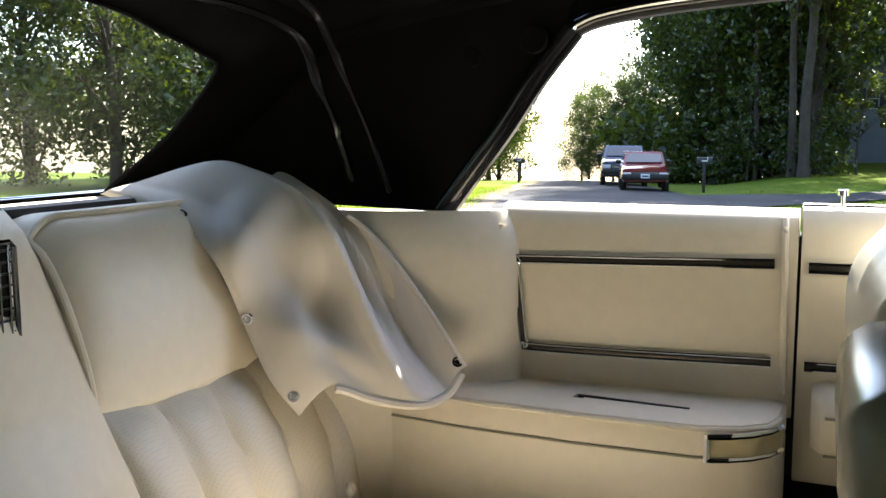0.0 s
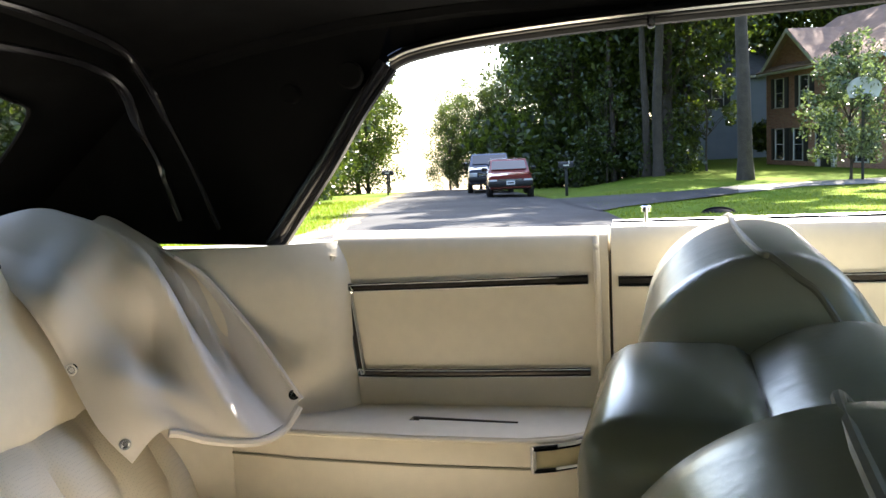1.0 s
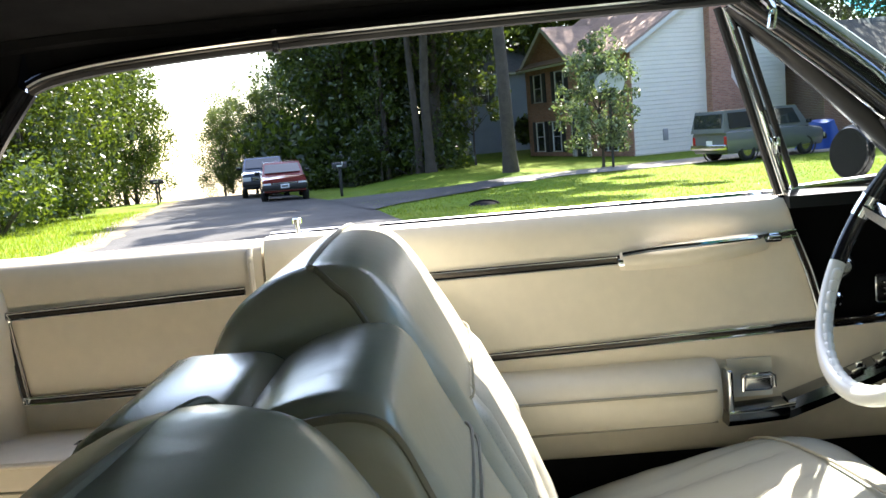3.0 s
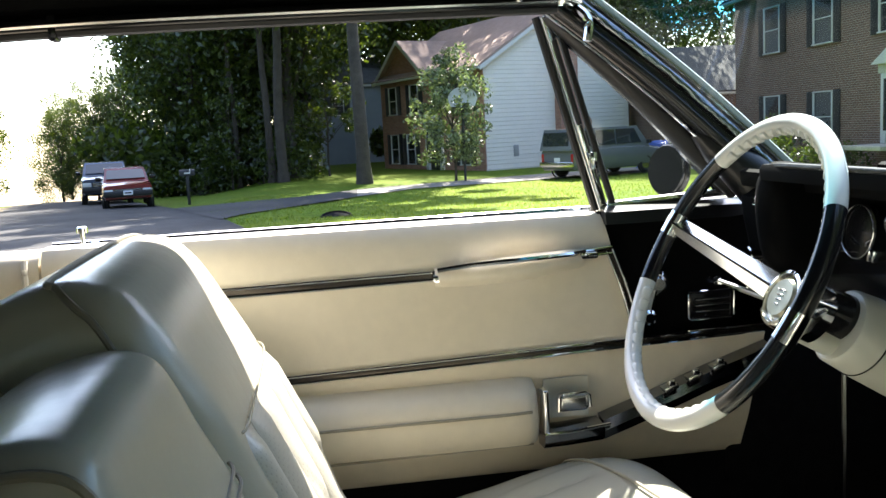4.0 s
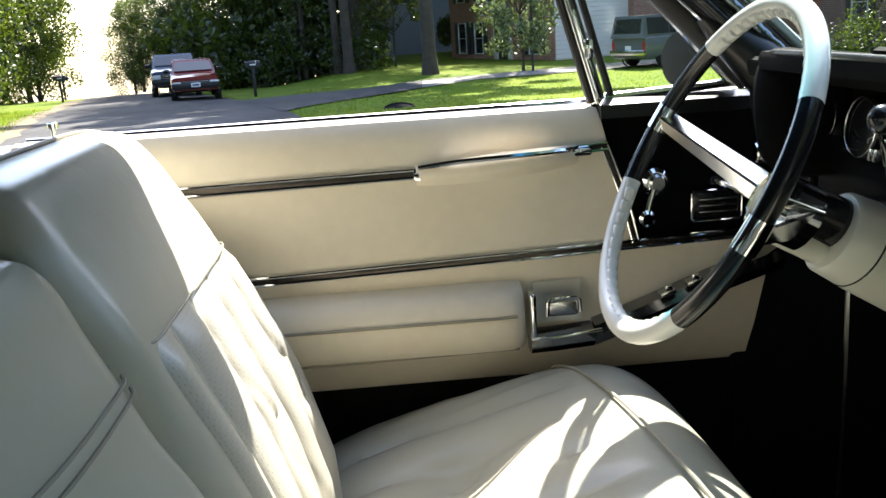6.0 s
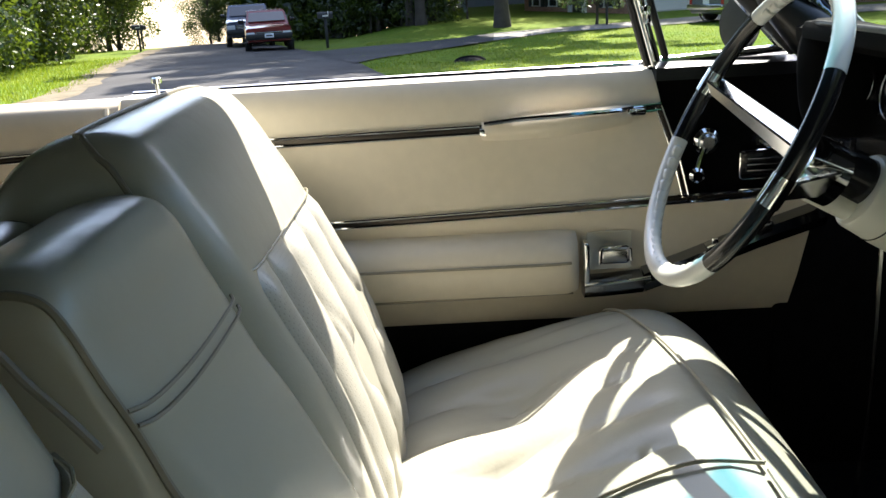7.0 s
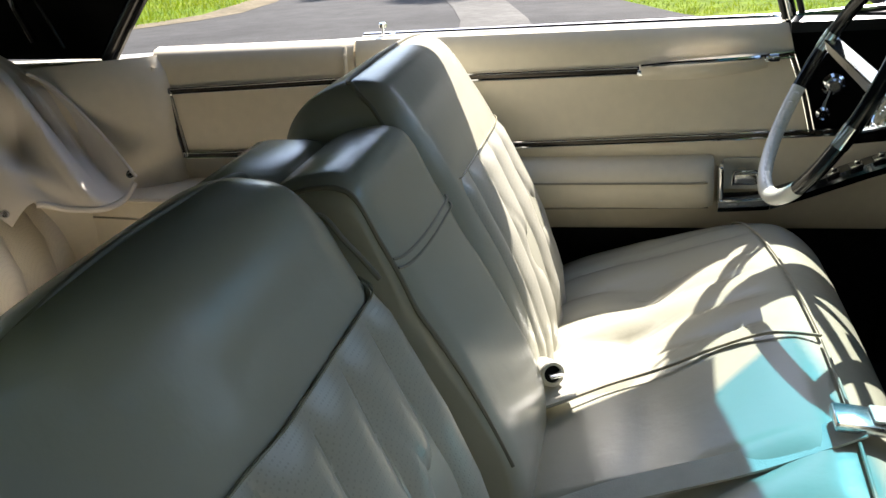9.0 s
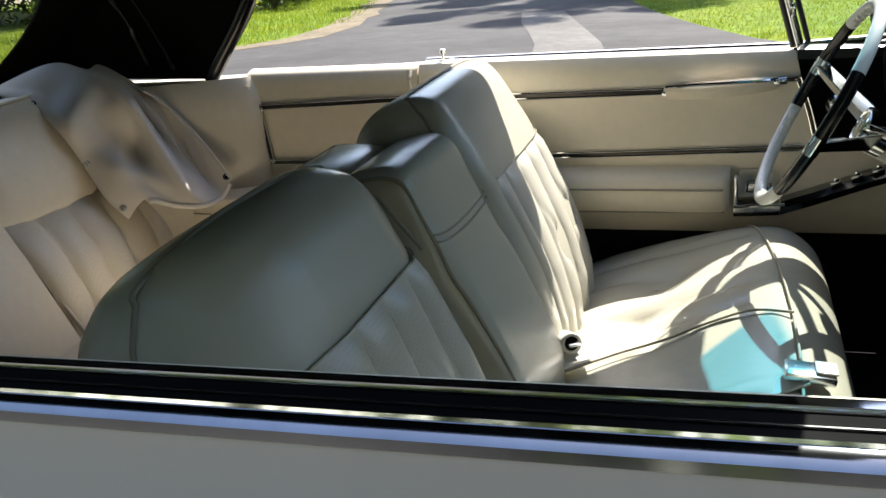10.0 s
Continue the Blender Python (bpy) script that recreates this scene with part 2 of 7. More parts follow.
def sheet(fn, nu, nv, thick=0.0):
    """A surface fn(u, v) for u, v in 0..1, with thickness when given."""
    P = [[Vector(fn(i / nu, j / nv)) for j in range(nv + 1)] for i in range(nu + 1)]
    w = nv + 1
    v = [p for row in P for p in row]
    f = [(i * w + j, (i + 1) * w + j, (i + 1) * w + j + 1, i * w + j + 1) for i in range(nu) for j in range(nv)]
    if thick:
        k = len(v)
        back = []
        for i in range(nu + 1):
            for j in range(nv + 1):
                a = P[min(i + 1, nu)][j] - P[max(i - 1, 0)][j]
                b = P[i][min(j + 1, nv)] - P[i][max(j - 1, 0)]
                back.append(P[i][j] - a.cross(b).normalized() * thick)
        v = v + back
        f = f + [tuple(x + k for x in q[::-1]) for q in f]
        rim = [i * w for i in range(nu + 1)] + [nu * w + j for j in range(1, nv + 1)]
        rim += [i * w + nv for i in range(nu - 1, -1, -1)] + [j for j in range(nv - 1, 0, -1)]
        f += [(rim[i], rim[(i + 1) % len(rim)], rim[(i + 1) % len(rim)] + k, rim[i] + k) for i in range(len(rim))]
    return v, f


def shell(profile, y0, y1, r, ny=14, change=None):
    """A padded body: a closed (x, z) profile carried from y0 to y1 with edges rounded by r."""
    cx, cz = sum(p[0] for p in profile) / len(profile), sum(p[1] for p in profile) / len(profile)
    ys = [0, 0.03, 0.1, 0.25, 0.5, 0.8]
    stops = [y0 + r * a for a in ys] + [y0 + r + (y1 - y0 - 2 * r) * i / ny for i in range(ny + 1)] + [y1 - r * a for a in ys[::-1]]
    rings = []
    for y in stops:
        d = min(y - y0, y1 - y)
        k = 0.0 if d >= r else r * (1 - math.sqrt(max(0.0, 1 - (1 - d / r) ** 2)))
        ring = []
        for i, (x, z) in enumerate(profile):
            v = Vector((cx - x, cz - z))
            v = v.normalized() * min(k, v.length * 0.9) if v.length > 1e-6 else v
            q = Vector((x + v.x, y, z + v.y))
            ring.append(change(q, i) if change else q)
        rings.append(ring)
    return loft(rings)


def ring2(points, n):
    return [(p.x, p.y) for p in curve([(x, z, 0) for x, z in points], n, True)]


def disc(c, axis, r, h, n=20, bevel=0.002):
    """A round plate or button with softened rims, its foot at c."""
    a = Vector(axis).normalized()
    c = Vector(c)
    s = a.orthogonal().normalized()
    t = a.cross(s)
    rings = []
    for k, z in ((1, 0), (1, h - bevel), (1 - bevel / r, h), (0.05, h)):
        rings.append([c + a * z + r * k * (math.cos(q) * s + math.sin(q) * t) for q in (2 * math.pi * j / n for j in range(n))])
    return loft(rings)


def torus(c, axis, R, r, n=48, k=10, a0=0.0, a1=2 * math.pi, start=None):
    a = Vector(axis).normalized()
    s = (Vector(start) if start else a.orthogonal()).normalized()
    t = a.cross(s)
    full = abs(a1 - a0 - 2 * math.pi) < 1e-6
    m = n if full else n + 1
    pts = [Vector(c) + R * (math.cos(q) * s + math.sin(q) * t) for q in (a0 + (a1 - a0) * i / n for i in range(m))]
    return tube(pts, r, k, full, up=a)


# ---------- the car's shell: floor, firewall, sills ----------
YD, YP, YC = 1.50, -0.05, 0.725      # driver's belt line, passenger's belt line, middle of the car
cabin = thing("car_floor", "black carpeted floor pan of the convertible", "floor", kind="structure")
part("carpet", box((0.30, YC, 0.20), (2.5, 1.60, 0.05), 0.01), carpet, cabin)
part("tunnel", loft([[(x, YC + dy, 0.225 + h) for dy, h in ((-.2, 0), (-.13, .08), (-.06, .11), (.06, .11), (.13, .08), (.2, 0))] for x in (-0.6, 0.4, 1.3)]), carpet, cabin)
part("firewall", box((1.50, YC, 0.60), (0.05, 1.66, 0.80), 0.01), carpet, cabin)
part("kick_panel", box((1.30, 1.515, 0.52), (0.40, 0.03, 0.62), 0.008), carpet, cabin)
part("kick_panel", box((1.30, -0.065, 0.52), (0.40, 0.03, 0.62), 0.008), carpet, cabin)
part("sill_panel", box((0.25, 1.525, 0.38), (1.9, 0.03, 0.31), 0.008), carpet, cabin)
part("door_jamb", box((0.003, 1.532, 0.70), (0.05, 0.022, 0.44), 0.004), black_rubber, cabin)
part("rear_bulkhead", box((-1.22, YC, 0.58), (0.05, 1.66, 0.72), 0.01), black_vinyl, cabin)

# ---------- driver's door ----------
door = thing("driver_door", "cream vinyl car door panel with chrome strips and armrest", "car door")


def door_profile():
    return [(1.545, 0.940), (1.540, 0.958), (1.520, 0.965), (1.500, 0.962), (1.488, 0.948), (1.483, 0.925), (1.482, 0.880),
           (1.484, 0.800), (1.482, 0.745), (1.484, 0.700), (1.490, 0.600), (1.500, 0.545), (1.515, 0.530), (1.545, 0.535)]


def extrude_x(profile, xs, name, mat, parent, label=""):
    """Carries a closed (y, z) profile along x; xs: (x at the foot, x at the top) pairs."""
    z0, z1 = min(p[1] for p in profile), max(p[1] for p in profile)
    rings = [[(a + (b - a) * (z - z0) / (z1 - z0), y, z) for y, z in profile] for a, b in xs]
    return part(name, loft(rings), mat, parent, label)


dp = door_profile()
upper = [p for p in dp if p[1] >= 0.745] + [(1.545, 0.745)]
lower = [(1.545, 0.744)] + [p for p in dp if p[1] <= 0.745]
extrude_x(upper, [(0.007, 0.007), (0.02, 0.02), (0.45, 0.45), (0.925, 0.876), (0.930, 0.881)], "upper_panel", vinyl, door, "cream vinyl upper trim with padded top roll")
extrude_x(lower, [(0.007, 0.007), (0.5, 0.5), (1.10, 1.14), (1.12, 1.16)], "lower_panel", vinyl, door)
part("front_panel", loft([[(x0 + (z - .746) * -0.26, y, z) for y, z in ((1.50, .746), (1.50, .965), (1.545, .965), (1.545, .746))] for x0 in (0.934, 1.30)]), dash_black, door, "black front corner of the door")
part("top_rail", loft([[(x, 1.51 + (y - 1.51) * k, 0.960 + (z - 0.960) * k) for y, z in ((1.474, .946), (1.478, .966), (1.50, .974), (1.54, .972), (1.545, .95))] for x, k in ((0.884, 1), (1.0, 1), (1.10, 1), (1.128, 0.85), (1.136, 0.4))]), black_sheen, door, "glossy black rail under the vent window")
part("door_skin", loft([[(x, y, z) for y, z in ((1.555, .962), (1.585, .966), (1.62, .93), (1.65, .80), (1.66, .55), (1.60, .28), (1.56, .28), (1.553, .55))] for x in (0.004, 0.4, 0.8, 1.25)]), body_white, door, "white painted outer skin")
part("belt_moulding", tube(curve([(0.005, 1.568, .962), (0.5, 1.572, .964), (1.2, 1.570, .966)], 6), 0.0055, 8), chrome, door)


def strip(name, pts, w, parent, mat=chrome, out=0.006, n=6):
    """A chrome moulding with a groove coloured dark for its dark reflections, on a wall that faces -y."""
    p = curve(pts, n)
    sides = []
    for i in range(len(p)):
        d = (p[min(i + 1, len(p) - 1)] - p[max(i - 1, 0)]).normalized()
        sides.append(Vector((0, -1, 0)).cross(d).normalized())
    band = [[q + s * a * w + Vector((0, -b * out, 0)) for a, b in ((-.5, -.4), (-.5, .5), (-.25, .65), (.25, .65), (.5, .5), (.5, -.4))] for q, s in zip(p, sides)]
    ob = part(name, loft(band), band_dark, parent, sharp=0.5)
    for k in (-1, 1):
        part("bead", tube([q + s * k * 0.42 * w + Vector((0, -out * 0.6, 0)) for q, s in zip(p, sides)], w * 0.19, 8, up=(0, -1, 0)), mat, ob, "polished chrome bead")
    return ob


strip("upper_strip", [(0.018, 1.480, 0.8775), (0.3, 1.480, 0.880), (0.60, 1.480, 0.883)], 0.015, door)
strip("lower_strip", [(0.018, 1.480, 0.727), (0.4, 1.480, 0.734), (0.93, 1.480, 0.748), (1.16, 1.490, 0.752)], 0.014, door)
strip("front_strip", [(0.889, 1.480, 0.905), (0.915, 1.480, 0.83), (0.935, 1.480, 0.752)], 0.012, door)
pull = part("pull_handle", sheet(lambda u, v: (0.60 + 0.245 * u, 1.478 - 0.030 * math.sin(math.pi * u) ** 0.7 - 0.010 * math.sin(math.pi * v), 0.880 + 0.016 * u + 0.010 * math.sin(math.pi * u) * (v - 0.3) + (v - 0.5) * 0.030), 24, 8, 0.012), vinyl, door, "padded vinyl door pull")
part("pull_trim", tube(curve([(0.605, 1.468, 0.893), (0.66, 1.442, 0.902), (0.73, 1.436, 0.905), (0.81, 1.450, 0.906), (0.845, 1.472, 0.905)], 6), 0.004, 6), chrome, pull)
part("pull_end", box((0.615, 1.472, 0.879), (0.040, 0.014, 0.014), 0.005), chrome, pull)
part("pull_end", box((0.842, 1.470, 0.899), (0.050, 0.014, 0.012), 0.005), chrome, pull)
strip("upper_strip_front", [(0.80, 1.479, 0.899), (0.893, 1.479, 0.905)], 0.012, door)

arm_prof = [(1.49, .705), (1.46, .702), (1.435, .693), (1.420, .672), (1.416, .650), (1.420, .622), (1.432, .606), (1.46, .600), (1.49, .600)]
armrest = part("armrest", loft([[(x, YD - 0.01 + (y - 1.49) * k, 0.652 + (z - 0.652) * (0.8 + 0.2 * k)) for y, z in arm_prof] for x, k in ((0.03, .6), (0.045, .9), (0.08, 1), (0.4, 1), (0.70, 1), (0.730, .98), (0.742, .90), (0.750, .74))]), vinyl, door, "padded cream armrest")
part("armrest_piping", tube([(0.05, 1.4165, 0.667), (0.4, 1.4150, 0.665), (0.70, 1.4150, 0.664), (0.736, 1.419, 0.664)], 0.0024, 6), seam_mat, armrest)
part("armrest_seam", tube([(0.05, 1.429, 0.606), (0.4, 1.428, 0.606), (0.74, 1.436, 0.606)], 0.002, 6), seam_mat, armrest)
handle = part("handle_post", box((0.764, 1.462, 0.652), (0.011, 0.050, 0.078), 0.005, seg=3), chrome, door, "chrome door opener with post, paddle and ledge")
part("handle_recess", sheet(lambda u, v: (0.770 + 0.075 * u, 1.477 + 0.010 * math.sin(math.pi * u) * math.sin(math.pi * v), 0.632 + 0.066 * v), 10, 10, 0.003), ivory_paint, handle, "shallow cream recess behind the paddle")
part("handle_ledge", loft([[(x, y, z) for y, z in ((1.482, zc - .018), (1.448, zc - .016), (1.438, zc - .004), (1.440, zc + .010), (1.482, zc + .014))] for x, zc in ((0.760, .608), (0.80, .609), (0.86, .613))]), chrome_dark, handle, "dark chrome ledge")
part("ledge_edge", tube([(0.760, 1.438, 0.618), (0.80, 1.438, 0.619), (0.87, 1.440, 0.625)], 0.003, 8), chrome, handle)
part("opener", box((0.812, 1.455, 0.664), (0.052, 0.022, 0.030), 0.008, seg=3), chrome_worn, handle, "satin chrome opener paddle")
part("opener_edge", tube([(0.786, 1.443, 0.652), (0.787, 1.443, 0.674), (0.793, 1.443, 0.679), (0.830, 1.443, 0.681), (0.837, 1.443, 0.676), (0.838, 1.443, 0.656)], 0.0026, 6), chrome, handle)
part("switch_bar", loft([[(x, y, z) for y, z in ((1.482, zc - .020), (1.448, zc - .016), (1.442, zc), (1.452, zc + .014), (1.482, zc + .018))] for x, zc in ((0.862, .6135), (0.93, .636), (1.05, .680), (1.16, .715))]), chrome_dark, door, "dark chrome lower switch panel")
for i in range(3):
    x = 0.975 + 0.042 * i
    sw = part("window_switch", box((x, 1.448, 0.675 + 0.0145 * i), (0.026, 0.022, 0.010), 0.003, Matrix.Rotation(-0.35, 4, "Y")), chrome_worn, door)
    part("switch_lever", box((x, 1.440, 0.684 + 0.0145 * i), (0.012, 0.008, 0.010), 0.002), chrome, sw)
crank = part("vent_crank", disc((0.970, 1.500, 0.842), (0, -1, 0), 0.022, 0.020, 24, 0.006), chrome, door, "round chrome vent window crank")
part("crank_boss", disc((0.970, 1.482, 0.842), (0, -1, 0), 0.014, 0.012, 20, 0.004), chrome_worn, crank)
part("crank_arm", tube([(0.966, 1.478, 0.838), (0.958, 1.476, 0.812), (0.952, 1.474, 0.790)], [0.006, 0.005, 0.005], 8), chrome, crank)
part("crank_knob", disc((0.952, 1.492, 0.788), (0, -1, 0), 0.013, 0.026, 20, 0.005), chrome, crank)
vb = part("vent_box", box((1.068, 1.497, 0.798), (0.080, 0.010, 0.050), 0.006), black_gloss, door, "chrome-lined vent box")
part("vent_rim", tube([(1.032, 1.489, 0.822), (1.104, 1.489, 0.822), (1.108, 1.489, 0.818), (1.108, 1.489, 0.778), (1.104, 1.489, 0.774), (1.032, 1.489, 0.774), (1.028, 1.489, 0.778), (1.028, 1.489, 0.818)], 0.0018, 6, True), chrome, vb)
for k in range(3):
    part("vent_slat", box((1.070, 1.488, 0.788 + 0.010 * k), (0.062, 0.006, 0.003), 0.001), chrome_worn, vb)
lock = part("lock_knob", join(tube([(0.061, 1.528, 0.960), (0.061, 1.528, 0.985)], 0.0035, 10), disc((0.061, 1.528, 0.983), (0, 0, 1), 0.0085, 0.010, 14)), chrome, door, "chrome door lock button")
part("window_slot", box((0.44, 1.549, 0.950), (0.86, 0.012, 0.014), 0.003), black_rubber, door)

# ---------- quarter panel beside the rear seat ----------
quarter = thing("quarter_panel", "cream vinyl rear side panel with chrome frame", "side panel")
qp = [(1.545, 0.64), (1.545, 0.952), (1.525, 0.962), (1.500, 0.958), (1.488, 0.945), (1.483, 0.92), (1.481, 0.80), (1.483, 0.70), (1.487, 0.64)]
part("side_panel", loft([[(x, y + (0.003 if x > -0.03 else 0), z) for y, z in qp] for x in (-0.47, -0.25, -0.03, -0.006, 0.002)]), vinyl, quarter)
part("edge_piping", tube(curve([(-0.018, 1.492, 0.948), (-0.016, 1.480, 0.915), (-0.014, 1.477, 0.80), (-0.012, 1.479, 0.68)], 5), 0.005, 8), vinyl, quarter)
strip("chrome_frame", [(-0.030, 1.480, 0.881), (-0.25, 1.480, 0.874), (-0.425, 1.480, 0.869), (-0.437, 1.480, 0.866), (-0.441, 1.480, 0.855), (-0.433, 1.480, 0.79), (-0.427, 1.480, 0.735),
                       (-0.424, 1.480, 0.724), (-0.412, 1.480, 0.7195), (-0.25, 1.480, 0.722), (-0.030, 1.480, 0.7285)], 0.014, quarter, n=5)
for z, x in ((0.835, -0.456), (0.652, -0.452)):
    part("screw", disc((x, 1.482, z), (0, -1, 0), 0.006, 0.004, 12), chrome_worn, quarter)
part("trim_fold", tube(curve([(-0.462, 1.47, .925), (-0.468, 1.462, .895), (-0.474, 1.458, .865)], 4), [0.006] * 4 + [0.004] * 4 + [0.001], 8), vinyl, quarter)


def shelf_ring(z, inset=0.0):
    pts = [(-0.62, 1.49), (-0.62, 1.362 + inset), (-0.50, 1.347 + inset), (-0.30, 1.340 + inset), (-0.12, 1.340 + inset), (-0.06, 1.348 + inset), (-0.025, 1.368 + inset), (-0.008 - inset, 1.41), (-0.004 - inset, 1.49)]
    return [(x, y, z + (0.010 * max(0, x + 0.15) / 0.15 if z > 0.6 else 0)) for x, y in pts]


arm = part("armrest", loft([shelf_ring(0.36), shelf_ring(0.606), shelf_ring(0.609, 0.004), shelf_ring(0.612), shelf_ring(0.648), shelf_ring(0.656, 0.005), shelf_ring(0.659, 0.016)]), vinyl, quarter, "padded cream side armrest with ashtray")
part("top_piping", tube([(x, y, z + 0.001) for x, y, z in shelf_ring(0.650)[1:8]], 0.0035, 6), vinyl, arm)
part("seam", tube([(x, y - 0.001, z) for x, y, z in shelf_ring(0.609)[1:8]], 0.002, 6), seam_mat, arm)
slot = part("slot_plate", box((-0.217, 1.402, 0.661), (0.205, 0.026, 0.005), 0.002, Matrix.Rotation(-0.06, 4, "Z")), chrome_worn, arm, "dark metal belt slot in the armrest")
part("slot_opening", box((-0.225, 1.402, 0.6645), (0.175, 0.009, 0.003), 0.001, Matrix.Rotation(-0.06, 4, "Z")), black_gloss, quarter)
ash = [(-0.104, 1.336), (-0.075, 1.341), (-0.045, 1.353), (-0.022, 1.373), (-0.006, 1.402)]
part("ashtray", loft([[(x, y - 0.004, z + 0.008 * max(0, x + 0.104) / 0.1) for x, y in ash] for z in (0.610, 0.648)], closed=False, caps=False), amber, quarter, "ashtray door with chrome frame")
part("ashtray_frame", tube([(x, y - 0.006, 0.612 + 0.008 * max(0, x + 0.104) / 0.1) for x, y in ash], 0.004, 6), chrome, quarter)
part("ashtray_frame", tube([(x, y - 0.006, 0.647 + 0.008 * max(0, x + 0.104) / 0.1) for x, y in ash], 0.005, 6), chrome, quarter)
part("ashtray_frame", tube([(-0.104, 1.331, 0.609), (-0.104, 1.331, 0.650)], 0.005, 6), chrome, quarter)

# ---------- rear seat ----------
rear = thing("rear_bench", "cream vinyl rear bench with pleated insert and buttons", "rear seat")


def mirror(y):
    return 2 * YC - y


def rear_back(side):
    """One half of the rear backrest: padded headpiece over a pleated, perforated insert."""
    s = (lambda y: y) if side > 0 else mirror

    line = curve([(-0.812, 0, 0.0), (-0.792, 0, 0.05), (-0.800, 0, 0.35), (-0.822, 0, 0.66), (-0.846, 0, 0.86), (-0.872, 0, 0.97), (-0.905, 0, 1.0), (-0.945, 0, 0.99)], 4)

    def head(u, v):
        k = v * (len(line) - 1)
        i = min(int(k), len(line) - 2)
        p = line[i].lerp(line[i + 1], k - i)
        edge = math.sqrt(max(0.0, 1 - (1 - min(u / 0.14, 1.0)) ** 2))
        z0 = 0.724 - 0.022 * u
        return (p.x + 0.020 * math.sin(math.pi * min(1.0, 0.15 + u)) - 0.050 * (1 - edge) * (0.3 + 0.7 * p.z), s(0.850 + 0.47 * u), z0 + (0.978 - 0.040 * (1 - edge) - z0) * p.z)

    def pleats(u, v):
        y = 0.855 + (1.40 - 0.855) * u + 0.05 * (1 - v) * (1 - u)
        z = 0.40 + (0.748 - 0.022 * u - 0.40) * v
        q = (u * 5.0 + 0.35 * (1 - v) * math.sin(u * 3)) % 1.0
        puff = math.sqrt(max(0.0, math.sin(math.pi * q))) * min(1.0, (1 - v) / 0.12 + 0.1)
        x = -0.802 + 0.022 * puff + 0.15 * (1 - v) + 0.03 * math.sin(math.pi * min(1, (1 - v) * 1.3)) - 0.02 * max(0, u - 0.8) * 5
        return (x, s(y), z)

    part("headpiece", sheet(head, 30, 28, 0.02), vinyl, rear, "smooth padded upper backrest")
    part("insert", sheet(pleats, 60, 26, 0.02), vinyl_perf, rear, "perforated pleated backrest insert")
    up = [Vector(head(0.02, k / 10)) + Vector((0.012, 0, 0)) for k in range(8)]
    over = [Vector(head(k / 12, 0.76)) + Vector((0.002, 0, 0.002)) for k in range(1, 13)]
    low = [(-0.640, s(0.905), 0.44), (-0.690, s(0.892), 0.55), (-0.750, s(0.866), 0.68)]
    part("piping", tube(curve(low + up + over, 3), 0.005, 8), vinyl, rear)
    for y, z in ((1.386, 0.511), (1.262, 0.510), (1.12, 0.50), (0.98, 0.49)):
        x = -0.80 + 0.15 * (0.765 - z) / 0.365 + 0.046
        part("tuft_button", disc((x, s(y), z), (1, 0, 0.35), 0.011, 0.009, 14, 0.004), vinyl, rear)


rear_back(1)
rear_back(-1)


def saddle(u, v):
    """The padded divider between the two halves, which carries the speaker."""
    wide = 0.110 + 0.045 * (1 - v)
    lift = 0.004 + 0.055 * max(0.0, (v - 0.6) / 0.4)
    rim = math.sin(math.pi * (0.04 + 0.92 * u)) ** 0.5
    roll = max(0.0, (v - 0.93) / 0.07)
    return (-0.895 + 0.26 * (1 - v) + 0.012 * math.sin(math.pi * v) + lift * rim - 0.02 * (1 - rim) - 0.02 * roll ** 2, YC + wide * (1 - 2 * u), 0.40 + 0.575 * v)


part("center_divider", sheet(saddle, 20, 24, 0.02), vinyl, rear, "smooth padded divider between the seats")


def bolster(side):
    s = (lambda y: y) if side > 0 else mirror
    path = curve([(-0.450, 1.500, 0), (-0.463, 1.476, 0), (-0.50, 1.455, 0), (-0.57, 1.425, 0), (-0.67, 1.380, 0), (-0.86, 1.290, 0)], 5)

    def fn(u, v):
        p = path[round(u * (len(path) - 1))]
        roll = max(0.0, (v - 0.82) / 0.18)
        out = 0.022 * (1 - math.sqrt(max(0.0, 1 - roll ** 2)))
        return (p.x - out * 0.6 + 0.03 * (1 - v) * u, s(p.y + out - 0.004 * math.sin(math.pi * v)), 0.40 + (0.938 - 0.40) * v)

    part("side_bolster", sheet(fn, len(path) - 1, 18, 0.02), vinyl, rear, "curved cream corner bolster")
    part("bolster_top", loft([[(p.x - 0.016, s(p.y + 0.022), 0.936) for p in path], [(p.x - 0.03, s(1.545), 0.938) for p in path]], closed=False), vinyl, rear)


bolster(1)
bolster(-1)
cush = ring2([(-0.72, .30), (-0.72, .44), (-0.60, .47), (-0.40, .48), (-0.24, .47), (-0.19, .43), (-0.20, .30)], 5)
part("cushion", shell(cush, mirror(1.34), 1.335, 0.05), vinyl, rear)
spk = thing("rear_speaker", "black chrome-framed speaker grille between the rear seats", "speaker")
part("grille_panel", box((-0.820, 0.702, 0.868), (0.06, 0.125, 0.195), 0.012), grille_mat, spk)
part("grille_frame", tube([(-0.788, 0.648, 0.962), (-0.788, 0.756, 0.962), (-0.788, 0.762, 0.956), (-0.788, 0.762, 0.780), (-0.788, 0.756, 0.774), (-0.788, 0.648, 0.774), (-0.788, 0.642, 0.780), (-0.788, 0.642, 0.956)], 0.0035, 6, True), chrome_dark, spk)
for i in range(14):
    part("grille_bar", box((-0.788, 0.702, 0.784 + i * 0.013), (0.004, 0.112, 0.003), 0.001), grille_mat, spk)
for i in range(9):
    part("grille_slat", box((-0.787, 0.652 + i * 0.0125, 0.868), (0.004, 0.0025, 0.180), 0.001), chrome_dark if i > 6 else grille_mat, spk)
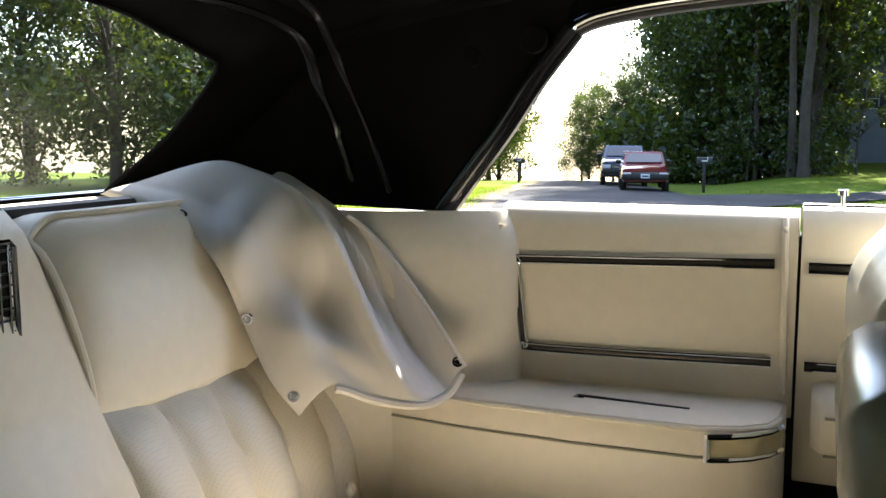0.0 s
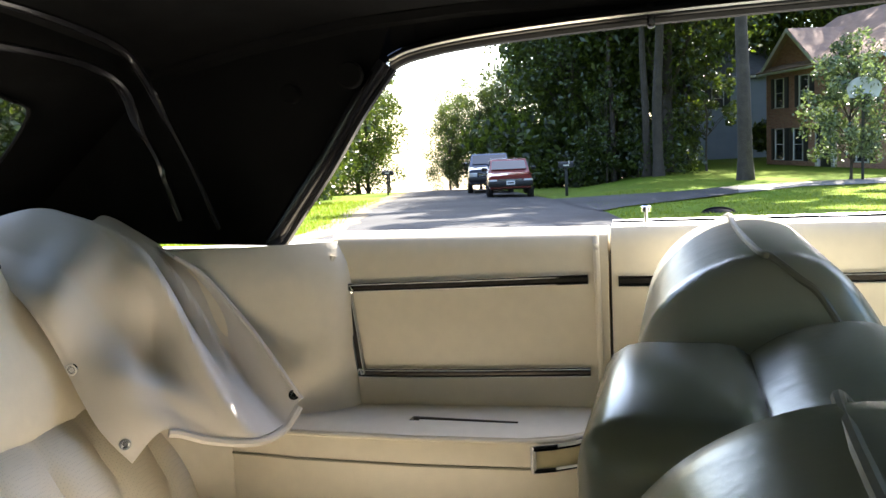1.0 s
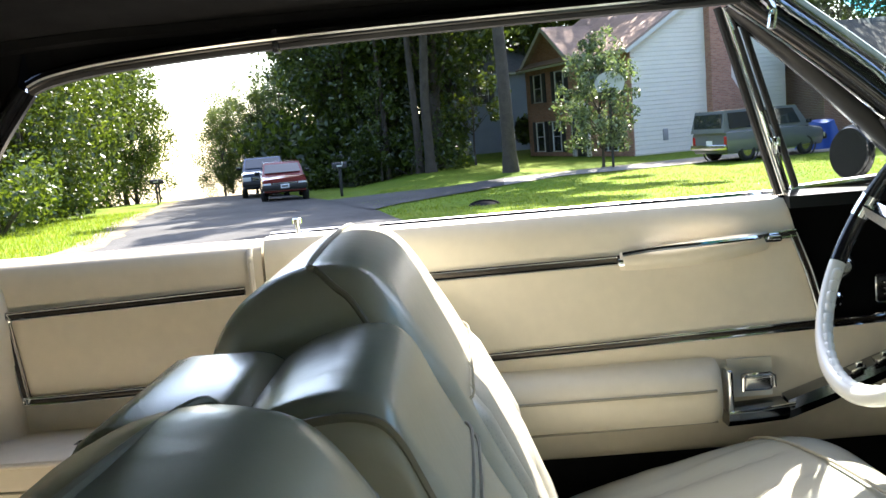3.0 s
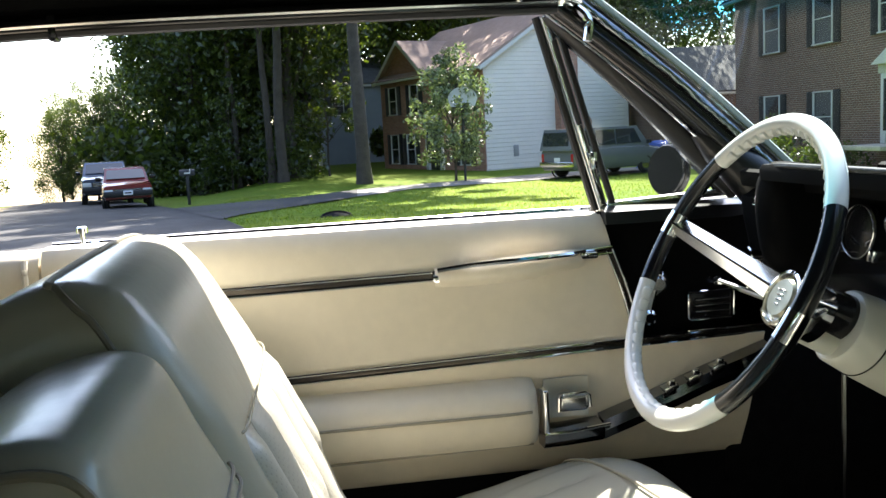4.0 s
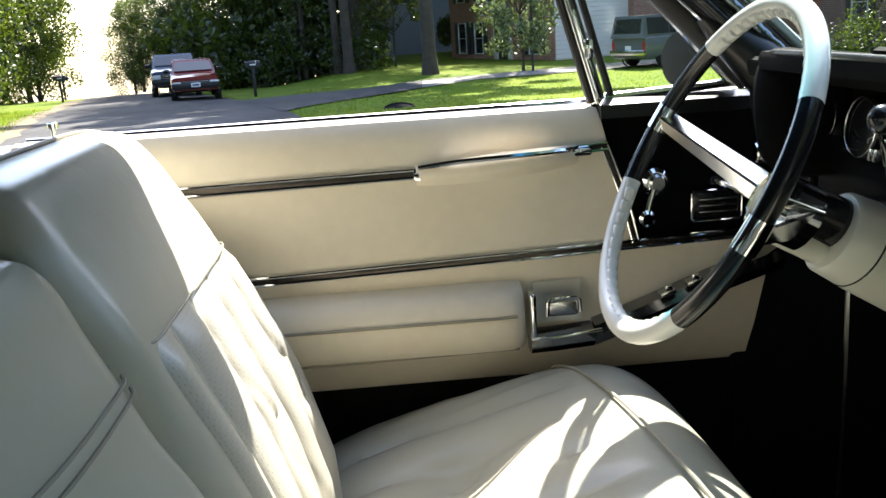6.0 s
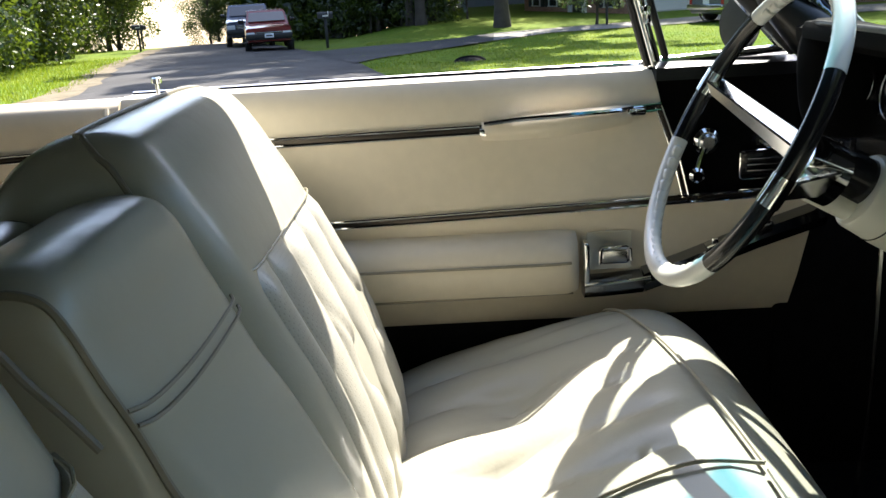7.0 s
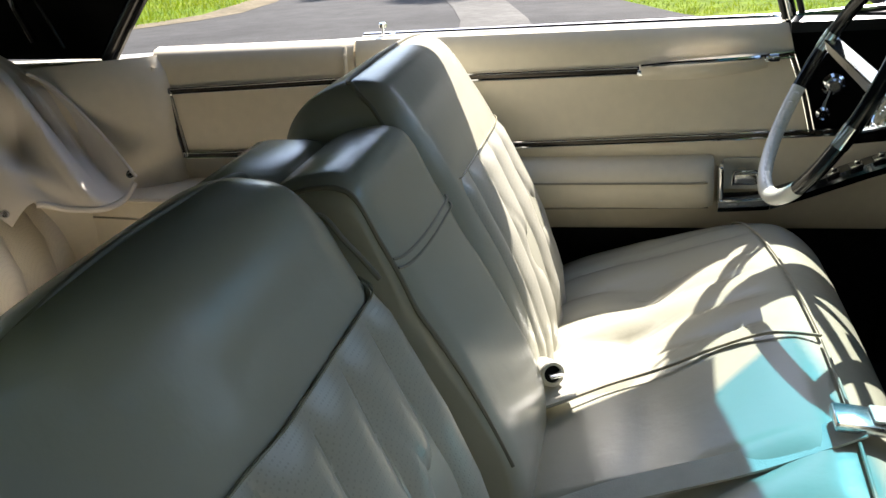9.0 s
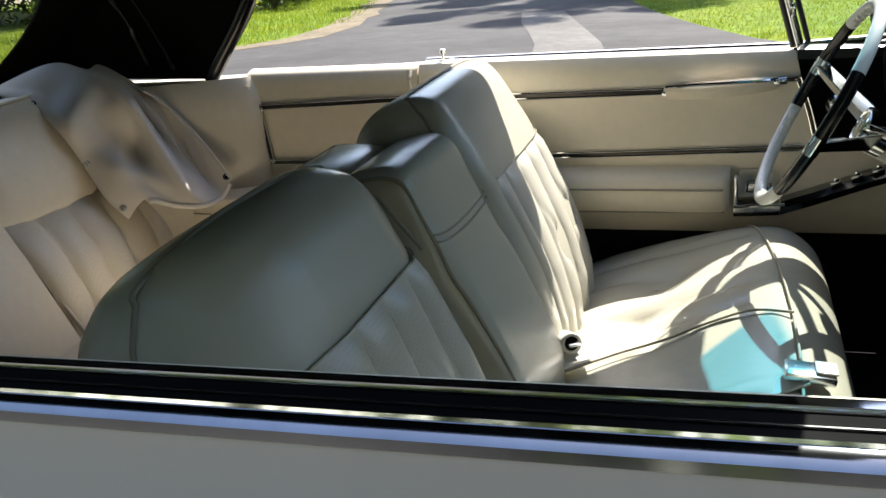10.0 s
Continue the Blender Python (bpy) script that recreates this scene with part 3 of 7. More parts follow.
deck = thing("rear_deck", "light vinyl ledge behind the rear seat", "rear deck", kind="structure")
part("deck_panel", box((-1.07, YC, 0.950), (0.26, 1.60, 0.03), 0.008), vinyl, deck)
part("deck_rail", tube([(-0.93, -0.02, 0.975), (-0.93, 1.47, 0.975)], 0.012, 8), black_rubber, deck)
part("deck_moulding", tube([(-1.14, -0.08, 0.972), (-1.14, 1.53, 0.972)], 0.010, 8), chrome, deck)

# ---------- boot cover thrown over the rear seat ----------
boot = thing("boot_cover", "crumpled cream vinyl boot cover draped over seat", "boot cover")
TOPE = curve([(-0.98, 1.10, 0.987), (-0.95, 1.137, 0.999), (-0.90, 1.269, 1.025), (-0.84, 1.326, 1.000), (-0.83, 1.365, 1.008), (-0.77, 1.375, 0.975), (-0.694, 1.345, 0.943)], 8)
BOTE = curve([(-0.690, 1.180, 0.652), (-0.650, 1.210, 0.696), (-0.596, 1.250, 0.674), (-0.534, 1.280, 0.664), (-0.507, 1.325, 0.672), (-0.490, 1.355, 0.706)], 8)
LEFTE = curve([(-0.98, 1.10, 0.987), (-0.865, 1.130, 0.947), (-0.790, 1.122, 0.886), (-0.775, 1.160, 0.800), (-0.728, 1.160, 0.710), (-0.690, 1.180, 0.652)], 8)
RIGHTE = curve([(-0.694, 1.345, 0.943), (-0.655, 1.368, 0.906), (-0.582, 1.380, 0.814), (-0.490, 1.355, 0.706)], 8)


def on(line, t):
    k = max(0.0, min(1.0, t)) * (len(line) - 1)
    i = min(int(k), len(line) - 2)
    return line[i].lerp(line[i + 1], k - i)


def bump_at(u, c, w):
    return math.exp(-((u - c) / w) ** 2)


def fold(u, c, w):
    """A crease: a ridge with straight flanks, softened at its crest."""
    d = math.sqrt(((u - c) / w) ** 2 + 0.012)
    return max(0.0, 1 - d) * min(1.0, max(0.0, 1.15 - d) * 4)


def drape(u, v):
    p = on(TOPE, u) * (1 - v) + on(BOTE, u) * v + on(LEFTE, v) * (1 - u) + on(RIGHTE, v) * u
    p = p - (TOPE[0] * (1 - u) * (1 - v) + TOPE[-1] * u * (1 - v) + BOTE[0] * (1 - u) * v + BOTE[-1] * u * v)
    belly = math.sin(math.pi * min(1.0, 0.08 + 0.92 * v)) ** 0.7 * min(1, u / 0.06, (1 - u) / 0.06)
    lean = u - 0.16 * (v - 0.35)
    off = 0.014 * bump_at(lean, 0.14, 0.12) + 0.078 * fold(lean, 0.455, 0.24) * (1 - 0.35 * v) + 0.012 * fold(lean, 0.455, 0.06)
    off -= 0.052 * fold(lean, 0.575, 0.085) * bump_at(v, 0.52, 0.32)
    off += 0.018 * fold(lean, 0.76, 0.20) * (1 - 0.4 * v) - 0.020 * fold(u + 0.30 * v, 1.02, 0.10) * bump_at(v, 0.75, 0.25)
    off -= 0.042 * fold(u + 0.42 * (v - 0.66), 0.36, 0.10) * bump_at(v, 0.66, 0.13)
    off += 0.020 * fold(v - 0.55 * (u - 0.3), 0.80, 0.10) * bump_at(u, 0.30, 0.16)
    off += 0.016 * fold(v + 0.8 * u, 0.52, 0.12) * bump_at(u, 0.25, 0.18) - 0.012 * fold(v + 0.8 * u, 0.36, 0.10) * bump_at(u, 0.20, 0.15)
    off -= 0.040 * bump_at(u, 0.70, 0.17) * bump_at(v, 0.82, 0.24)
    off += 0.003 * math.sin(21 * u + 6 * v) * math.sin(8 * v)
    return p + Vector((0.60, -0.62, 0.30)) * (off * belly + 0.006)


cover = part("cover_sheet", sheet(drape, 90, 54, 0.003), vinyl_cover, boot)
part("hem", tube([drape(0.22 + 0.74 * i / 20, 1.0) + Vector((0.002, -0.003, -0.006)) for i in range(21)], 0.007, 8), vinyl_cover, boot, "rolled piping along the hem")
part("hem", tube([drape(1.0, i / 16) + Vector((0.003, -0.002, 0.0)) for i in range(17)], 0.004, 8), vinyl_cover, boot)
for u, v in ((0.06, 0.20), (0.045, 0.62), (0.055, 0.91), (0.965, 0.955)):
    c = drape(u, v)
    a = (drape(u + 0.01, v) - c).cross(drape(u, v - 0.01) - c).normalized()
    a = a if a.x > 0 else -a
    sn = part("snap", torus(c + a * 0.003, a, 0.0075, 0.0026, 16, 6), chrome, boot, "chrome press stud")
    part("stud", disc(c, a, 0.0058, 0.004, 12), chrome_worn, sn)

# ---------- front seat ----------
seat = thing("front_seat", "ivory vinyl split front bench with pleats", "front seat")
FACE = [(0.445, 0.40), (0.455, 0.47), (0.450, 0.55), (0.427, 0.637), (0.397, 0.716), (0.361, 0.791), (0.326, 0.866), (0.300, 0.913), (0.275, 0.957), (0.252, 0.985), (0.228, 0.998)]
BACK = ring2([(0.192, 1.002)] + [p for p in FACE[::-1]] + [(0.30, 0.36), (0.19, 0.42), (0.115, 0.60), (0.076, 0.78), (0.068, 0.87), (0.080, 0.925), (0.108, 0.965), (0.150, 0.992)], 5)


def front_x(z):
    """Front face of the backrest at height z."""
    for (xa, za), (xb, zb) in zip(FACE, FACE[1:]):
        if z <= zb:
            return xa + (xb - xa) * (z - za) / (zb - za)
    return FACE[-1][0]


def wrap(y, y0, y1, outer):
    """How far the front face falls back towards the door side of a backrest."""
    c = (y - (y1 - 0.21)) / 0.17 if outer > 0 else ((y0 + 0.21) - y) / 0.17
    return 0.040 * max(0.0, c) ** 2


def backrest(y0, y1, r, count, label, name="backrest", lift=0.0, outer=1, seam=0.838):
    """One backrest with its headpiece seam, piping and pleated lower part; outer: the side of its door."""
    prof = [(x, z + lift * max(0, (z - 0.6) / 0.38)) for x, z in BACK]

    def fall(q, i):
        k = max(0.0, min(1.0, (q.x - 0.16) / 0.10))
        q.x -= wrap(q.y, y0, y1, outer) * k
        q.z -= wrap(q.y, y0, y1, outer) * 0.35 * max(0.0, min(1.0, (q.z - 0.85) / 0.1))
        return q

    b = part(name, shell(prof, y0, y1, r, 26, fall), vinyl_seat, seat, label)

    def rounded(x, z, d):
        k = r * (1 - math.sqrt(max(0.0, 1 - (1 - min(d, r) / r) ** 2)))
        v = Vector((0.26 - x, 0.68 - z)).normalized() * (k - 0.0015)
        return x + v.x, z + v.y

    # the seam that parts the headpiece from the rear shell: up the flat side, then over the top
    flat_side = [(0.318, 0.842), (0.300, 0.866), (0.280, 0.890), (0.258, 0.918)]
    over_top = [(0.228, 0.999, 0.005), (0.212, 1.001, 0.013), (0.194, 1.001, 0.034), (0.184, 1.000, 0.062)]

    def one_side(y_side, sgn):
        pts = [(x, y_side - 0.0012 * sgn, z) for x, z in flat_side]
        for x, z, d in over_top:
            px, pz = rounded(x, z + lift, d)
            pts.append((px, y_side + sgn * d, pz))
        return pts

    near_side, far_side = one_side(y0, 1), one_side(y1, -1)[::-1]
    path = curve(near_side + [(0.176, (y0 + y1) / 2, 1.002 + lift)] + far_side, 6)
    path = [fall(q.copy(), 0) for q in path]
    part("piping", tube(path, 0.0034, 8), piping_mat, b)
    ya, yb = (y0 + 0.030, y1 - 0.030)

    def hi(u):
        w = u if outer > 0 else 1 - u
        return seam - 0.024 * max(0.0, (w - 0.70) / 0.3) ** 2

    def insert(u, v):
        y = ya + (yb - ya) * u
        z = 0.44 + (hi(u) - 0.44) * v
        q = (u * count + 0.5 * math.sin(3.2 * v + 0.6) * math.sin(math.pi * u) * 0.5) % 1.0
        fade = min(1.0, u / 0.07, (1 - u) / 0.07, (1 - v) / 0.06 + 0.05)
        side = max(0.0, abs(u - 0.5) - 0.38) / 0.12
        x = front_x(z) - wrap(y, y0, y1, outer) - 0.001 + fade * 0.017 * (math.sqrt(max(0.0, math.sin(math.pi * q))) - 0.35) - 0.030 * side ** 2.2
        for bu, bv in ((0.42, 0.52), (0.72, 0.56)):
            x -= 0.020 * math.exp(-((u - bu) / 0.06) ** 2 - ((v - bv) / 0.08) ** 2)
            spoke = abs((u - bu) * 1.6 + (v - bv) * 0.5)
            x -= 0.006 * math.exp(-(spoke / 0.02) ** 2 - ((v - bv) / 0.22) ** 2)
        return (x, y, z)

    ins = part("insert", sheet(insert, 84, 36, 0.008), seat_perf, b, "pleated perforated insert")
    for bu, bv in ((0.42, 0.52), (0.72, 0.56)):
        part("tuft_button", disc(Vector(insert(bu, bv)) - Vector((0.002, 0, 0)), (1, 0, 0.35), 0.010, 0.008, 14, 0.004), vinyl_seat, ins)
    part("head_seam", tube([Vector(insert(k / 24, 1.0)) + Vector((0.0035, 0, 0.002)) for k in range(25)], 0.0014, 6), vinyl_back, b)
    gy = y0 if outer < 0 else y1
    part("gusset_seam", tube(curve([(0.190, gy - 0.001 * -outer, 0.870), (0.15, gy - 0.001 * -outer, 0.862), (0.10, gy - 0.012 * outer, 0.858)], 4), 0.0022, 6), seam_mat, b)
    return b


backrest(0.838, 1.43, 0.056, 6, "driver's backrest with smooth headpiece and pleated front", lift=-0.004, seam=0.838)
backrest(0.005, 0.520, 0.100, 5, "passenger's backrest with smooth headpiece and pleated front", lift=-0.010, outer=-1, seam=0.856)
ARM = ring2([(0.165, 0.905), (0.185, 0.935), (0.225, 0.949), (0.262, 0.951), (0.286, 0.937), (0.310, 0.888), (0.332, 0.846), (0.357, 0.795), (0.386, 0.745), (0.424, 0.66), (0.462, 0.565), (0.470, 0.50), (0.46, 0.42), (0.34, 0.42), (0.25, 0.60), (0.185, 0.80)], 5)
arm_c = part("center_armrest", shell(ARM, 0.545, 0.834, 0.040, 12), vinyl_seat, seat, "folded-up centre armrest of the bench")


def arm_face(z):
    pts = [(0.462, 0.565), (0.424, 0.66), (0.386, 0.745), (0.357, 0.795), (0.332, 0.846), (0.310, 0.888)]
    for (xa, za), (xb, zb) in zip(pts, pts[1:]):
        if z <= zb:
            return xa + (xb - xa) * (z - za) / (zb - za)
    return pts[-1][0]


for dz in (0.0, -0.011):
    line = [(0.556, 0.852), (0.575, 0.848), (0.61, 0.843), (0.66, 0.839), (0.72, 0.837), (0.78, 0.837), (0.815, 0.838), (0.828, 0.840)]
    part("armrest_seam", tube(curve([(arm_face(z + dz) + 0.0005 - (0.004 if y < 0.56 or y > 0.82 else 0.0), y, z + dz) for y, z in line], 3), 0.0019, 6), piping_mat, arm_c)
mid_x, mid_z = sum(p[0] for p in ARM) / len(ARM), sum(p[1] for p in ARM) / len(ARM)
edge = []
for x, z in ((0.200, 0.941), (0.225, 0.949), (0.262, 0.951), (0.286, 0.937), (0.310, 0.888), (0.332, 0.846), (0.357, 0.795), (0.386, 0.745), (0.424, 0.66), (0.462, 0.565)):
    v = Vector((mid_x - x, mid_z - z)).normalized() * 0.0118
    edge.append((x + v.x, 0.5555, z + v.y))
part("armrest_piping", tube(curve(edge, 5), 0.0034, 6), piping_mat, arm_c)
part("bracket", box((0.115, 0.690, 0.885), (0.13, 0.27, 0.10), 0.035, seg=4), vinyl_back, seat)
CUSH = ring2([(0.36, 0.38), (0.405, 0.455), (0.46, 0.487), (0.53, 0.512), (0.62, 0.542), (0.72, 0.578), (0.80, 0.600), (0.860, 0.601), (0.905, 0.577), (0.940, 0.53), (0.945, 0.45), (0.92, 0.36), (0.62, 0.34)], 6)


def tufted(q, i):
    """Crown, rim, pleats and button dimples over the cushion's top."""
    if q.z > 0.43 and q.x < 0.955:
        t = abs(q.y - YC) / 0.68
        front = max(0.0, min(1.0, (q.x - 0.62) / 0.2))
        q.z += (0.026 * (1 - min(1.0, t) ** 2.5) - 0.020 * max(0.0, (t - 0.8) / 0.2) ** 2) * front
        a = abs(q.y - YC) + YC
        sag = max(0.0, min(1.0, (1.37 - a) / 0.12))
        if q.x < 0.82:
            back = max(0.0, min(1.0, (0.82 - q.x) / 0.16)) * min(1.0, max(0.0, (q.x - 0.40) / 0.06))
            q.z -= 0.006 * sag * back
            if 0.85 < a < 1.36:
                k = abs(math.sin(math.pi * ((a - YC) / 0.098 + 0.3 * math.sin(q.x * 9))))
                q.z += 0.012 * (k ** 0.5 - 0.7) * min(1, (0.82 - q.x) / 0.05)
        for by, bx in ((1.198, 0.625), (1.02, 0.585)):
            d = math.hypot((q.x - bx) / 0.075, (a - by) / 0.06)
            q.z -= 0.026 * math.exp(-d * d)
            d = math.hypot((q.x - bx) / 0.02, (a - by) / 0.02)
            q.z -= 0.010 * math.exp(-d * d)
    return q


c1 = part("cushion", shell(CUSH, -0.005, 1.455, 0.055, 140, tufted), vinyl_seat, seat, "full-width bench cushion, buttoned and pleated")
part("cushion_piping", tube(curve([(0.42, 0.806, 0.485), (0.46, 0.812, 0.497), (0.56, 0.843, 0.527), (0.64, 0.850, 0.555), (0.72, 0.852, 0.594), (0.79, 0.840, 0.626), (0.853, 0.812, 0.638)], 6), 0.0024, 6), seam_mat, c1)
part("front_piping", tube(curve([(0.853, 0.815, 0.637), (0.846, 0.95, 0.636), (0.835, 1.10, 0.631), (0.822, 1.22, 0.622), (0.808, 1.32, 0.608), (0.798, 1.39, 0.590), (0.788, 1.44, 0.565), (0.78, 1.458, 0.51)], 6), 0.0024, 6), seam_mat, c1)
part("front_piping", tube(curve([(0.853, 0.80, 0.637), (0.853, 0.6, 0.637), (0.840, 0.3, 0.626), (0.81, 0.10, 0.600), (0.795, 0.02, 0.57)], 6), 0.0024, 6), seam_mat, c1)
part("tuft_button", disc((0.625, 1.198, 0.494), (-0.3, 0, 1), 0.011, 0.008, 14, 0.004), vinyl_seat, c1)
part("base", box((0.62, YC, 0.29), (0.56, 1.36, 0.16), 0.02), black_vinyl, seat)

# ---------- seat belts ----------
belt = thing("seat_belt", "cream lap belt with chrome buckle on the seat", "seat belt")


def lap(u, v):
    x = 0.50 + 0.36 * u
    return (x, 0.535 + 0.05 * (v - 0.5) + 0.045 * u, (0.512 if x < 0.5 else 0.512 + (x - 0.5) * 0.33) + 0.004 * math.sin(7 * u) + 0.011)


part("webbing", sheet(lap, 30, 3, 0.003), belt_mat, belt)
bk = part("buckle", box((0.862, 0.586, 0.645), (0.070, 0.048, 0.014), 0.004, Matrix.Rotation(0.1, 4, "Y")), buckle_blue, belt, "chrome push-button buckle")
part("button_plate", box((0.884, 0.586, 0.653), (0.030, 0.036, 0.004), 0.002, Matrix.Rotation(0.1, 4, "Y")), white_rim, bk)
tongue = thing("belt_retractor", "cream seat belt end rolled beside the backrest", "seat belt")
part("sleeve", tube(curve([(0.440, 0.905, 0.520), (0.458, 0.882, 0.530), (0.474, 0.852, 0.538)], 4), 0.021, 14, flat=0.8), belt_mat, tongue)
part("sleeve_mouth", torus((0.475, 0.851, 0.538), (0.5, -0.85, 0.25), 0.017, 0.004, 18, 6), belt_mat, tongue)
# black disc stands in for the shade inside the sleeve
part("sleeve_mouth_shade", disc((0.474, 0.853, 0.538), (0.5, -0.85, 0.25), 0.015, 0.004, 16), carpet, tongue)
part("tongue_plate", box((0.481, 0.845, 0.541), (0.022, 0.018, 0.004), 0.001, Matrix.Rotation(0.5, 4, "Z")), chrome, tongue)
part("strap", sheet(lambda u, v: (0.425 + 0.07 * v + 0.02 * u, 0.86 - 0.075 * u + 0.03 * v, 0.505 + 0.004 * u + 0.014 * v), 6, 3, 0.004), belt_mat, tongue)

# ---------- convertible top ----------
top = thing("convertible_top", "raised black cloth convertible top with bows", "convertible top")


def roof_z(x, y):
    t = (y - YC) / 0.80
    return 1.290 + 0.085 * (1 - t * t) - (0.040 * max(0.0, (-0.25 - x) / 0.55) ** 2)


def roof_edge(x):
    """Where the cloth ends over the driver's window: drawn in over the door, wider towards the rear corner."""
    return 1.428 + 0.097 * max(0.0, min(1.0, (-0.30 - x) / 0.5))


def roof_pt(u, v):
    x = -0.80 + 1.66 * u
    y = YC - 0.80 + (roof_edge(x) - YC + 0.80) * v
    return (x, y, roof_z(x, y) + 0.012)


part("roof_cloth", sheet(roof_pt, 24, 24, 0.006), black_cloth, top)


RC0, RC1 = Vector((-1.15, 0, 0.965)), Vector((-0.80, 0, 1.352))


def curtain(y, t, out=0.0):
    p = RC0.lerp(RC1, t)
    return (p.x + out, y, p.z - 0.10 * (abs(y - YC) / 0.8) ** 2 * t)


def sail(side):
    a = curve([(-0.585, 1.525, 0.940), (-0.50, 1.515, 1.03), (-0.41, 1.490, 1.14), (-0.325, 1.440, 1.312)], 5)

    def fn(u, v):
        p = Vector(a[round(v * 15)]).lerp(Vector(curtain(1.525, -0.03 + 1.05 * v)), u)
        return p if side > 0 else (p.x, mirror(p.y), p.z)

    part("quarter_cloth", sheet(fn, 8, 15, 0.006), black_cloth, top)
    rim = [(x, roof_edge(x) - 0.004 if side > 0 else mirror(1.522)) for x in (-0.82, -0.6, -0.4, -0.2, 0.2, 0.6, 0.85)]
    part("edge_binding", tube([(x, y, roof_z(x, y) + 0.008) for x, y in rim], 0.018, 8), black_cloth, top)


sail(1)
sail(-1)
# rear curtain with its window: frame pieces round an opening
WIN = [(1.27, 0.03), (1.32, 0.343), (1.31, 0.657), (1.24, 0.71), (1.13, 0.74), (1.02, 0.77), (YC, 0.785)]
win_half = [(p.x, p.y) for p in curve([(y, t, 0) for y, t in WIN], 5)]
win_loop = win_half + [(mirror(y), t) for y, t in win_half[::-1]][1:]


def polar(loop, a):
    """Distance from the window's middle to a loop in direction a."""
    c, s = math.cos(a), math.sin(a)
    best = 1e9
    for (y0, t0), (y1, t1) in zip(loop, loop[1:] + loop[:1]):
        ax, at_, bx, bt = y0 - YC, t0 - 0.42, y1 - YC, t1 - 0.42
        den = c * (bt - at_) - s * (bx - ax)
        if abs(den) > 1e-9:
            k = (ax * (bt - at_) - at_ * (bx - ax)) / den
            q = (ax * s - at_ * c) / den
            if k > 0 and -1e-6 <= q <= 1 + 1e-6:
                best = min(best, k)
    return best


frame_loop = [(YC + 0.81, -0.04), (YC + 0.81, 1.03), (YC - 0.81, 1.03), (YC - 0.81, -0.04)]
turns = [2 * math.pi * k / 180 for k in range(181)]
inner_ring = [curtain(YC + polar(win_loop, a) * math.cos(a), 0.42 + polar(win_loop, a) * math.sin(a)) for a in turns]
outer_ring = [curtain(YC + polar(frame_loop, a) * math.cos(a), 0.42 + polar(frame_loop, a) * math.sin(a)) for a in turns]
part("rear_curtain", loft([inner_ring, outer_ring], closed=False, caps=False), black_cloth, top)
part("curtain_foot", sheet(lambda u, v: curtain(YC - 0.8 + 1.6 * u, -0.03 + 0.075 * v, -0.002), 20, 2), black_cloth, top)
rw = part("rear_window", sheet(lambda u, v: curtain(YC - 0.64 + 1.28 * u, 0.0 + 0.82 * v, -0.008), 12, 6), glass_rear, top, "clear flexible rear window")
part("window_binding", tube([curtain(y, t, 0.004) for y, t in win_loop], 0.004, 6), black_cloth, rw)


def bow(half, r):
    """A folding hoop of the top's frame: half of it as a path, mirrored to the other side."""
    pts = half + [(px, mirror(py), pz) for px, py, pz in half[::-1]]
    return part("bow", tube(curve(pts, 6), r, 8, flat=0.7), black_gloss, top, "curved steel hoop carrying the cloth")


bow([(-0.739, 1.46, 0.995), (-0.767, 1.44, 1.105), (-0.785, 1.418, 1.163), (-0.780, 1.37, 1.226), (-0.785, 1.28, 1.258), (-0.790, 1.10, 1.272), (-0.790, 0.90, 1.280)], 0.010)
bow([(-0.673, 1.47, 0.976), (-0.705, 1.45, 1.085), (-0.735, 1.42, 1.179), (-0.735, 1.37, 1.238), (-0.72, 1.28, 1.280), (-0.71, 1.10, 1.305), (-0.71, 0.90, 1.315)], 0.008)


